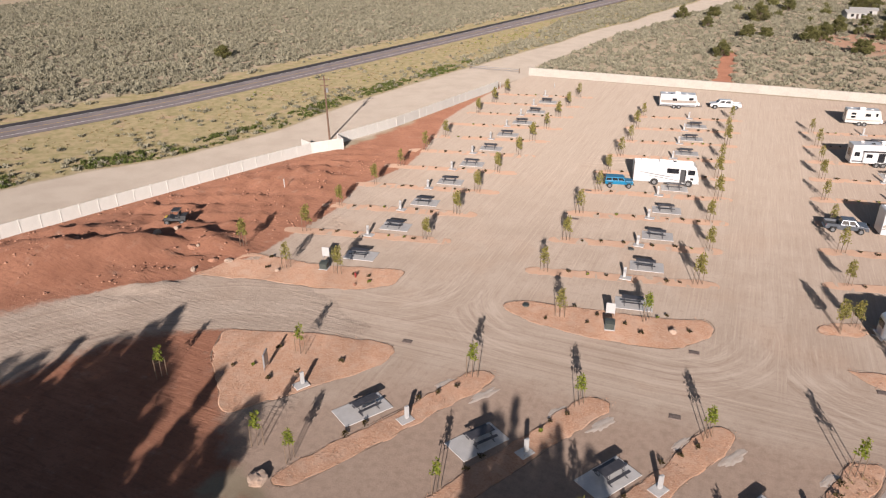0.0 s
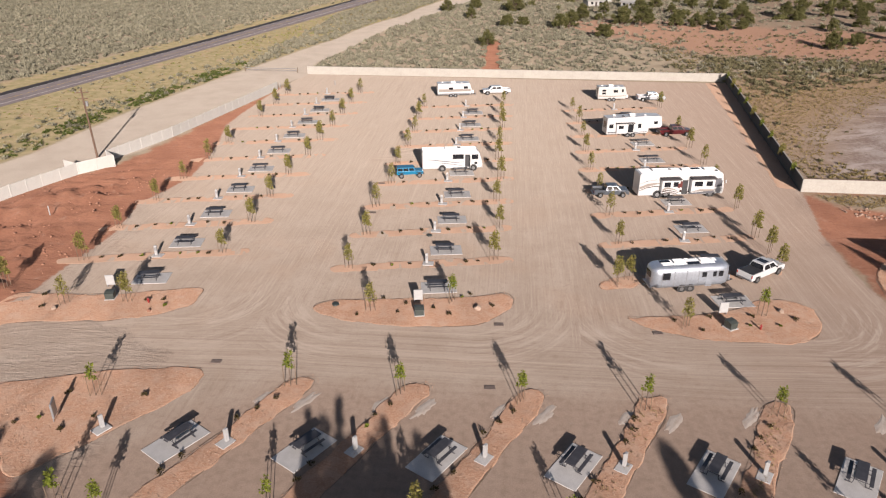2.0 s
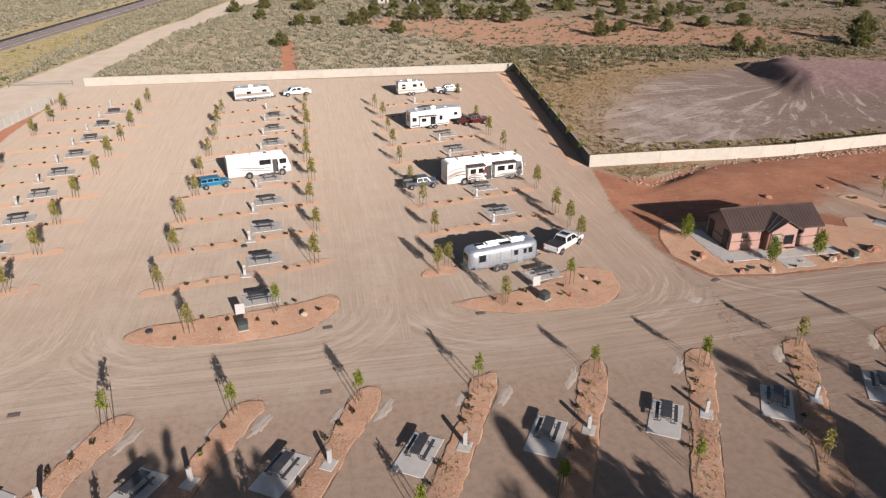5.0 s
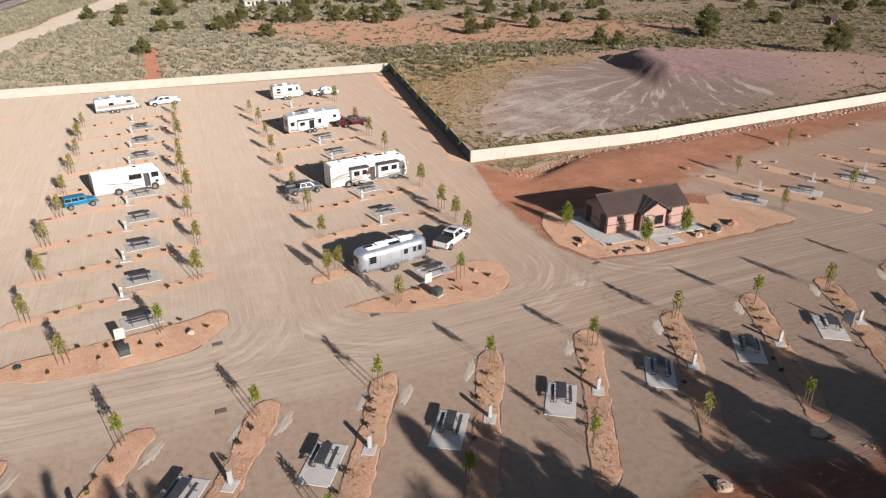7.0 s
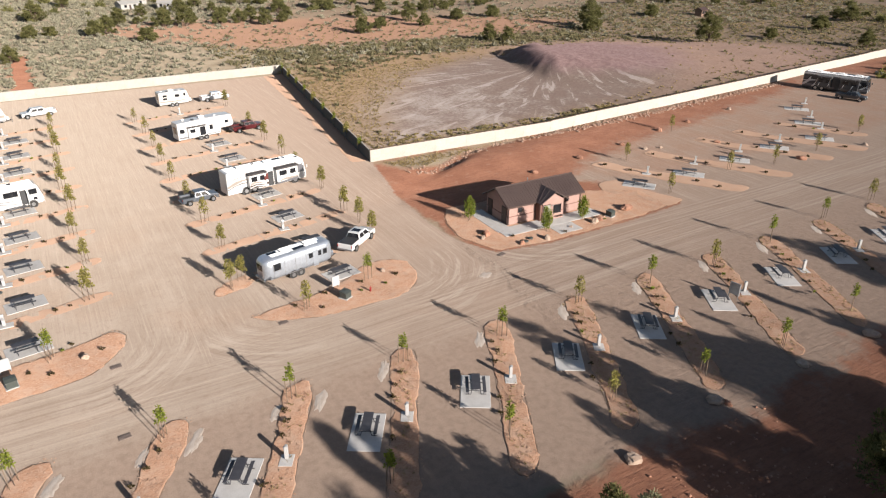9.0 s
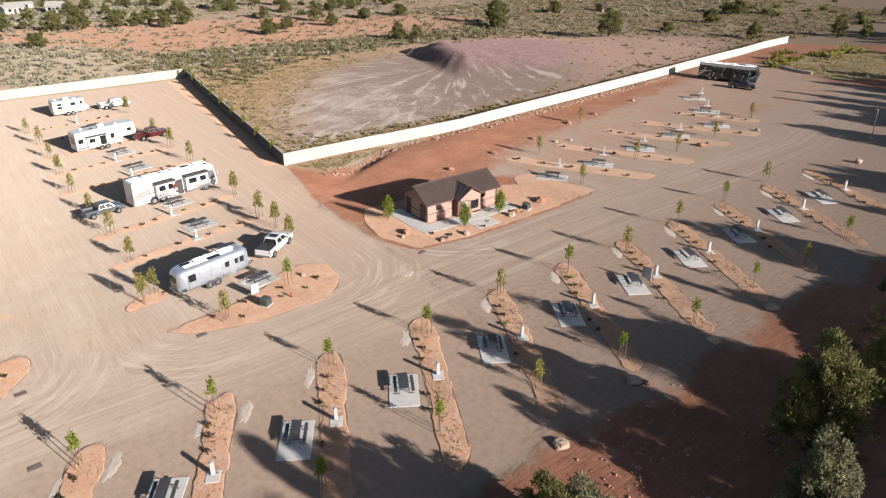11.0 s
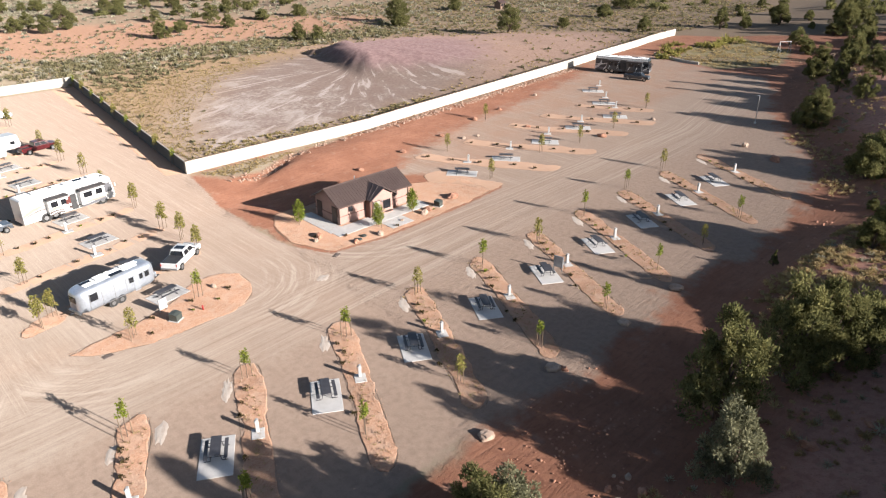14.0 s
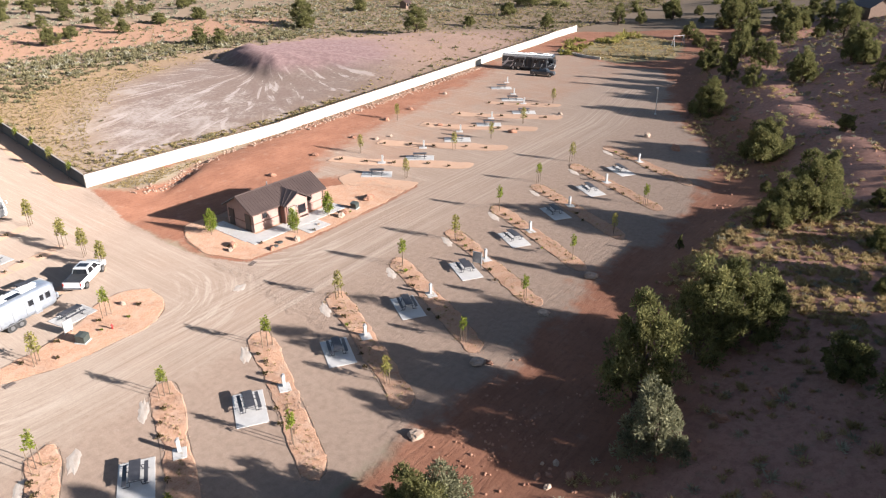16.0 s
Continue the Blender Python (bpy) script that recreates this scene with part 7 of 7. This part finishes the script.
def glass_ring(root, x0, x1, z0, z1, w0, w1, rake_f, rake_b, side_cuts):
    """Windscreen, rear window and side windows set just proud of a cab."""
    q0, q1 = 0.12, 0.82

    def at(x, w, z):
        return x, w, z

    def lerp(a, b, q):
        return a + (b - a) * q

    def strip4(name, pts, out):
        bm = B()
        vs = [bm.verts.new(p) for p in pts]
        f = bm.faces.new(vs)
        f.normal_update()
        nrm = f.normal.copy()
        if nrm.dot(Vector(out)) < 0:
            nrm = -nrm
        ext = bmesh.ops.extrude_face_region(bm, geom=[f])
        bmesh.ops.translate(bm, verts=[g for g in ext["geom"] if isinstance(g, bmesh.types.BMVert)], vec=nrm * 0.018)
        bmesh.ops.translate(bm, verts=bm.verts[:], vec=nrm * 0.004)
        bmesh.ops.recalc_face_normals(bm, faces=bm.faces[:])
        part(name, bm, GLASS_DARK, root, "dark car glass")

    def edge(q):
        return lerp(x0, x0 + rake_b, q), lerp(x1, x1 - rake_f, q), lerp(w0, w1, q), lerp(z0, z1, q)

    (b0, f0, wa, za), (b1, f1, wb, zb) = edge(q0), edge(q1)
    strip4("windscreen", [(f0, -wa / 2 + 0.1, za), (f0, wa / 2 - 0.1, za), (f1, wb / 2 - 0.1, zb), (f1, -wb / 2 + 0.1, zb)], (1, 0, 0.3))
    strip4("rear_window", [(b0, -wa / 2 + 0.12, za), (b0, wa / 2 - 0.12, za), (b1, wb / 2 - 0.12, zb), (b1, -wb / 2 + 0.12, zb)], (-1, 0, 0.1))
    for s in (-1, 1):
        for u0, u1 in side_cuts:
            strip4("side_window", [(lerp(b0, f0, u0), s * wa / 2, za), (lerp(b0, f0, u1), s * wa / 2, za), (lerp(b1, f1, u1), s * wb / 2, zb), (lerp(b1, f1, u0), s * wb / 2, zb)], (0, s, 0))


def pickup(material, label, cover=False, L=5.85):
    root = thing("pickup_truck", label, "pickup truck")
    W, h = 1.98, L / 2
    part("body", slab(B(), [(-h, 0.5), (-h + 0.55, 0.5), (-h + 0.7, 0.85), (-h + 1.5, 0.85), (-h + 1.65, 0.5), (h - 1.5, 0.5), (h - 1.35, 0.88), (h - 0.55, 0.88), (h - 0.4, 0.5), (h, 0.52), (h + 0.02, 0.95), (h - 0.1, 1.12),
                            (h - 1.25, 1.2), (-h + 1.95, 1.2), (-h + 1.95, 0.9), (-h, 0.9)], -W / 2, W / 2, 0.04), material, root)
    for y in (-W / 2 + 0.06, W / 2 - 0.06):
        part("bed_side", box(B(), -h + 0.98, y, 1.05, 1.98, 0.12, 0.4, 0.03), material, root)
    part("tailgate", box(B(), -h + 0.05, 0, 1.03, 0.1, W - 0.1, 0.45, 0.03), material, root)
    if cover:
        part("bed_cover", box(B(), -h + 1.02, 0, 1.26, 1.9, W - 0.18, 0.05, 0.01), PLASTIC_BLACK, root, "black bed cover")
    else:
        part("bed_floor", box(B(), -h + 1.0, 0, 0.91, 1.9, W - 0.24, 0.04), PLASTIC_BLACK, root, "dark bed floor")
    dims = (-h + 1.95, h - 1.2, 1.18, 1.88, W - 0.08, W - 0.5, 0.75, 0.22)
    part("cab", cabin(B(), *dims), material, root)
    glass_ring(root, *dims, ((0.06, 0.44), (0.49, 0.86)))
    if cover:
        part("sunroof", box(B(), -h + 2.9, 0, 1.885, 0.8, 1.05, 0.03, 0.01), GLASS_DARK, root)
    for x in (-h + 1.1, h - 0.95):
        for y in (-0.86, 0.86):
            wheel(root, x, y, 0.41, 0.27)
    for x, m in ((h + 0.03, PLASTIC_BLACK), (-h - 0.06, STEEL)):
        part("bumper", box(B(), x, 0, 0.58, 0.16, W - 0.06, 0.2, 0.04), m, root)
    part("grille", box(B(), h + 0.01, 0, 0.86, 0.05, 1.1, 0.26, 0.01), PLASTIC_BLACK, root)
    for y in (-0.78, 0.78):
        part("headlight", box(B(), h - 0.01, y, 0.92, 0.08, 0.32, 0.2, 0.02), LIGHT_CLEAR, root)
        part("tail_light", box(B(), -h + 0.0, y * 1.18, 1.03, 0.06, 0.12, 0.34, 0.01), LIGHT_RED, root)
        part("mirror", box(B(), h - 1.75, y * 1.42, 1.3, 0.12, 0.2, 0.18, 0.03), PLASTIC_BLACK, root)
    return root


def jeep():
    root = thing("off_road_car", "bright blue boxy four-door off-road car", "car")
    L, W = 4.5, 1.8
    h = L / 2
    part("body", slab(B(), [(-h, 0.6), (h - 0.2, 0.6), (h - 0.1, 0.75), (h - 0.1, 1.15), (h - 1.35, 1.22), (-h, 1.22)], -W / 2 + 0.1, W / 2 - 0.1, 0.04), CAR_BLUE, root)
    dims = (-h + 0.02, h - 1.3, 1.2, 1.78, W - 0.22, W - 0.36, 0.3, 0.08)
    part("cab", cabin(B(), *dims, 0.04), CAR_BLUE, root)
    part("roof", box(B(), -0.7, 0, 1.79, 2.55, W - 0.36, 0.05, 0.02), CAR_BLUE, root)
    glass_ring(root, *dims, ((0.04, 0.3), (0.35, 0.62), (0.67, 0.93)))
    for x in (-h + 0.75, h - 0.75):
        for y in (-0.8, 0.8):
            wheel(root, x, y, 0.42, 0.28)
            part("fender", box(B(), x, y, 0.95, 1.05, 0.3, 0.09, 0.03), PLASTIC_BLACK, root)
    part("spare_wheel", rod(B(), (-h - 0.26, 0, 1.1), (-h - 0.02, 0, 1.1), 0.4, 0.4, 16), TYRE, root)
    for x in (h + 0.02, -h - 0.05):
        part("bumper", box(B(), x, 0, 0.62, 0.16, 1.6, 0.18, 0.03), PLASTIC_BLACK, root)
    part("grille", box(B(), h - 0.08, 0, 0.98, 0.05, 0.9, 0.3, 0.01), PLASTIC_BLACK, root)
    for y in (-0.62, 0.62):
        part("headlight", rod(B(), (h - 0.1, y, 0.98), (h - 0.05, y, 0.98), 0.1, 0.1, 12), LIGHT_CLEAR, root)
        part("mirror", box(B(), h - 1.35, y * 1.55, 1.3, 0.1, 0.16, 0.16, 0.02), PLASTIC_BLACK, root)
    return root


def side_by_side():
    """Small open utility vehicle with a roll cage."""
    root = thing("utility_vehicle", "small dark off-road utility vehicle with a roll cage", "utility vehicle")
    part("body", slab(B(), [(-1.4, 0.5), (1.3, 0.5), (1.45, 0.8), (0.75, 1.0), (0.1, 0.8), (-0.5, 0.85), (-1.4, 0.95)], -0.7, 0.7, 0.05), PLASTIC_BLACK, root)
    part("hood", box(B(), 1.2, 0, 0.93, 0.35, 0.7, 0.1, 0.04), LINE_YELLOW, root, "yellow hood")
    part("seat", box(box(B(), -0.3, 0, 0.95, 0.5, 1.2, 0.2, 0.05), -0.55, 0, 1.25, 0.15, 1.2, 0.6, 0.05), PLASTIC_BLACK, root)
    part("cargo_bed", box(B(), -1.1, 0, 1.05, 0.75, 1.3, 0.3, 0.03), PLASTIC_BLACK, root)
    for y in (-0.65, 0.65):
        bm = rod(B(), (0.7, y, 0.95), (0.25, y, 1.85), 0.035)
        rod(bm, (0.25, y, 1.85), (-0.65, y, 1.85), 0.035)
        rod(bm, (-0.65, y, 1.85), (-0.75, y, 0.9), 0.035)
        part("roll_cage", bm, PLASTIC_BLACK, root)
    part("roof", box(B(), -0.2, 0, 1.88, 1.05, 1.35, 0.05, 0.02), PLASTIC_BLACK, root)
    for x in (-0.95, 1.0):
        for y in (-0.68, 0.68):
            wheel(root, x, y, 0.34, 0.26)
    return root


motorhome().matrix_basis = pose(-8.1, 104.7, 0, 0, 0, 10.5)
jeep().matrix_basis = pose(-14.2, 100.5, 0, 0, 0, 14) @ Matrix.Diagonal((0.92, 0.95, 0.92, 1))
SWIRL = [([(-6.1, 1.55, 0.35), (-5.0, 1.95, 0.45), (-4.0, 2.15, 0.3), (-3.2, 2.2, 0.12)], STRIPE_TAN, "tan sweep"), ([(-6.1, 1.2, 0.1), (-5.0, 1.6, 0.1), (-4.0, 1.75, 0.12), (-3.2, 1.72, 0.12)], STRIPE_BROWN, "dark brown sweep"),
         ([(-6.1, 2.2, 0.05), (-5.0, 2.6, 0.08), (-3.6, 2.75, 0.05)], STRIPE_GREY, "grey sweep"), ([(-0.6, 0.95, 0.05), (0.4, 0.8, 0.2), (1.4, 0.95, 0.05)], STRIPE_BROWN, "dark brown sweep")]
coach(RV_WHITE, "long white coach with brown and tan sweeps and open slide-outs", SWIRL, 12.4).matrix_basis = pose(25.1, 96.3, 0, 0, 0, 9.5)
BANDS = [([(-6.0, 3.35, 0.3), (0.0, 3.38, 0.3), (5.4, 3.35, 0.3)], CAR_SILVER, "silver upper band"), ([(-6.0, 1.75, 0.1), (-4.8, 1.9, 0.3), (-3.3, 2.1, 0.1)], CAR_SILVER, "silver swirl"), ([(-6.0, 1.1, 0.5), (-3.0, 0.9, 0.35), (2.0, 0.8, 0.3), (6.0, 1.2, 0.5)], STRIPE_GREY, "grey band"), ([(1.0, 2.9, 0.2), (4.0, 2.4, 0.5), (6.0, 1.7, 0.2)], CAR_SILVER, "silver swirl")]
far_coach = coach(RV_BLACK, "long black coach with silver slashes parked beside the boundary wall", BANDS, 12.2)
far_coach.matrix_basis = pose(155.5, 92.5, 0, 0, 0, -70)
far_coach.scale = (1.1, 1.1, 1.08)
pickup(RV_BLACK, "black pickup truck parked beside the dark coach", True).matrix_basis = pose(150.6, 85.6, 0, 0, 0, -72)
trailer("fifth_wheel_trailer", "white fifth wheel trailer hitched to a red pickup", 10.4, 3.75, RV_WHITE, [([(-5.0, 0.95, 0.25), (0, 0.85, 0.15), (2.4, 0.9, 0.1)], STRIPE_GREY, "grey band")],
        [(-4.4, 2.1, 0.8, 0.7), (0.9, 2.0, 0.6, 0.8), (3.9, 2.5, 0.7, 0.5)], (-1.2, -0.2), True).matrix_basis = pose(23.2, 126.4, 0, 0, 0, 12)
pickup(CAR_RED, "dark red pickup truck under a trailer's nose").matrix_basis = pose(31.0, 127.0, 0, 0, 0, 9)
trailer("travel_trailer", "short cream travel trailer with small square windows", 6.3, 3.1, RV_CREAM, [([(-3.0, 1.2, 0.25), (0, 1.1, 0.2), (2.9, 1.25, 0.12)], STRIPE_TAN, "tan band")],
        [(-1.9, 2.35, 0.8, 0.4), (-1.9, 1.75, 0.8, 0.4), (0.6, 2.2, 0.9, 0.55), (2.1, 2.3, 0.4, 0.6)], (-0.6, 0.3)).matrix_basis = pose(22.9, 153.4, 0, 0, 0, 6)
pickup(CAR_SILVER, "silver pickup truck hitched to a travel trailer").matrix_basis = pose(31.4, 153.6, 0, 0, 0, 4)
trailer("travel_trailer", "white travel trailer with a tan waist band", 7.7, 3.0, RV_WHITE, [([(-3.6, 1.5, 0.6), (0, 1.5, 0.55), (3.5, 1.55, 0.5)], STRIPE_TAN, "tan waist band"), ([(-3.7, 0.75, 0.2), (3.4, 0.75, 0.2)], STRIPE_GREY, "grey skirt band")],
        [(-0.9, 1.9, 0.9, 0.5), (2.4, 2.1, 0.9, 0.5)], (-0.9, 0.1)).matrix_basis = pose(-11.4, 154.4, 0, 0, 0, 11)
pickup(CAR_WHITE, "white crew-cab pickup truck parked ahead of a trailer", False, 6.2).matrix_basis = pose(-2.1, 157.2, 0, 0, 0, 192)
airstream().matrix_basis = pose(20.1, 68.15, 0, 0, 0, 12.5) @ Matrix.Diagonal((1.04, 1, 1, 1))
pickup(CAR_WHITE, "white pickup truck with a black bed cover", True).matrix_basis = pose(28.9, 71.3, 0, 0, 0, 38)
pickup(CAR_GREY, "grey pickup truck parked behind a coach").matrix_basis = pose(15.4, 94.9, 0, 0, 0, 6) @ Matrix.Diagonal((0.85, 0.95, 0.93, 1))
side_by_side().matrix_basis = stand(-64.7, 63.2, 205)
# ---- things far off ----
HOUSE_WHITE = plain("white house siding", (0.36, 0.35, 0.33), (0.32, 0.31, 0.29), 0.7)
HOUSE_BROWN = plain("brown house siding", (0.20, 0.13, 0.09), (0.16, 0.10, 0.07), 0.8)


def cottage(label, wall_mat, L, D, E, R):
    root = thing("cottage", label, "house", "distant houses")
    w = part("wall", slab(B(), [(-D / 2, -0.5), (D / 2, -0.5), (D / 2, E), (0, R - 0.1), (-D / 2, E)], -L / 2, L / 2), wall_mat, root)
    w.matrix_basis = Matrix(((0, 1, 0, 0), (1, 0, 0, 0), (0, 0, 1, 0), (0, 0, 0, 1)))
    for s in (-1, 1):
        pts = [(-L / 2 - 0.4, s * (D / 2 + 0.4), E - 0.1), (L / 2 + 0.4, s * (D / 2 + 0.4), E - 0.1), (L / 2 + 0.4, 0, R), (-L / 2 - 0.4, 0, R)]
        part("roof", quad_slab(B(), pts if s < 0 else pts[::-1], 0.12), HOUSE_WHITE if wall_mat is HOUSE_WHITE else TRIM_BROWN, root)
    for x in (-L / 4, L / 4):
        part("window", box(B(), x, -D / 2 - 0.03, E * 0.6, 1.1, 0.08, 1.0, 0.01), GLASS_DARK, root)
    part("door", box(B(), 0, -D / 2 - 0.03, 1.0, 0.9, 0.08, 2.0, 0.01), DOOR_DARK, root)
    return root


for x, y, t, args in ((37.9, 334, 20, ("white cottage among far junipers", HOUSE_WHITE, 8, 5, 2.6, 3.6)), (52.5, 326, -30, ("white cottage among far junipers", HOUSE_WHITE, 6, 5, 2.8, 4.4)), (246, 31, 40, ("brown cabin among junipers on the hill", HOUSE_BROWN, 9, 7, 3.0, 5.4)),
                      (233, 200, 10, ("small brown shed on the far slope", HOUSE_BROWN, 4, 3, 2.3, 3.1)), (42, 345, 0, ("low white cottage among far junipers", HOUSE_WHITE, 10, 4, 2.4, 3.2))):
    cottage(*args).matrix_basis = stand(x, y, t)


def rail_fence(a, b):
    root = thing("rail_fence", "weathered wooden rail fence beyond the lot", "fence", "rail fences")
    a, b = Vector(a), Vector(b)
    n = round((b - a).length / 2.4)
    pts = [a.lerp(b, i / n) for i in range(n + 1)]
    for p in pts:
        z = ground_z(p.x, p.y)
        part("post", rod(B(), (p.x, p.y, z - 0.2), (p.x, p.y, z + 1.2), 0.07, 0.06, 6), STAKE_WOOD, root)
    for p, q in zip(pts, pts[1:]):
        for h in (0.55, 1.05):
            part("rail", rod(B(), (p.x, p.y, ground_z(p.x, p.y) + h), (q.x, q.y, ground_z(q.x, q.y) + h), 0.05, 0.05, 5), STAKE_WOOD, root)


rail_fence((181, 90), (201, 64))
rail_fence((201, 64), (226, 62))


def low_wall(line):
    """A low curved wall of pale blocks at the end of the lot."""
    root = thing("retaining_wall", "low curved wall of pale pinkish blocks", "wall")
    for (ax, ay), (bx, by) in zip(line, line[1:]):
        n = max(1, round(math.hypot(bx - ax, by - ay) / 1.2))
        for i in range(n):
            x, y = ax + (bx - ax) * (i + 0.5) / n, ay + (by - ay) * (i + 0.5) / n
            block = part("block", box(B(), 0, 0, 0.3, 1.17, 0.35, 0.75, 0.03), WALL_CREAM, root)
            block.matrix_basis = pose(x, y, ground_z(x, y), 0, 0, math.degrees(math.atan2(by - ay, bx - ax)))


low_wall([(183.0, 99.5), (181.6, 95.6), (180.0, 91.8), (178.8, 88.2), (178.6, 84.0)])


def swing_frame():
    root = thing("swing_frame", "pale metal swing frame beyond the fence", "swing frame")
    for x in (-1.8, 1.8):
        for s in (-0.7, 0.7):
            part("leg", rod(B(), (x, s, 0), (x, 0, 3.0), 0.07, 0.07, 6), PAINT_WHITE, root)
    part("beam", rod(B(), (-2.0, 0, 3.0), (2.0, 0, 3.0), 0.07, 0.07, 6), PAINT_WHITE, root)
    return root


swing_frame().matrix_basis = stand(212, 75, -30)


def road_gate():
    root = thing("road_gate", "low pipe gate across the gravel road", "gate")
    for x in (-7, 7):
        part("post", rod(B(), (x, 0, -0.2), (x, 0, 1.3), 0.09, 0.09, 8), STAKE_WOOD, root)
    part("bar", rod(B(), (-7, 0, 0.95), (7, 0, 0.95), 0.06, 0.06, 6), GREY_METAL, root)
    part("bar", rod(B(), (-7, 0, 0.5), (7, 0, 0.5), 0.05, 0.05, 6), GREY_METAL, root)
    return root


road_gate().matrix_basis = stand(-60.5, 177, -2)


def marker_post():
    root = thing("marker_post", "short white marker post in red dirt", "post", "marker posts")
    part("shaft", rod(B(), (0, 0, -0.1), (0, 0, 1.1), 0.07, 0.07, 8), PAINT_WHITE, root)
    part("cap", rod(B(), (0, 0, 1.1), (0, 0, 1.18), 0.09, 0.07, 8), PAINT_WHITE, root)
    return root


MARKERS = Repeat(marker_post)
for x, y in ((-59.2, 79.5), (-52.5, 158.5), (-40.5, 163.0)):
    MARKERS.at(stand(x, y))
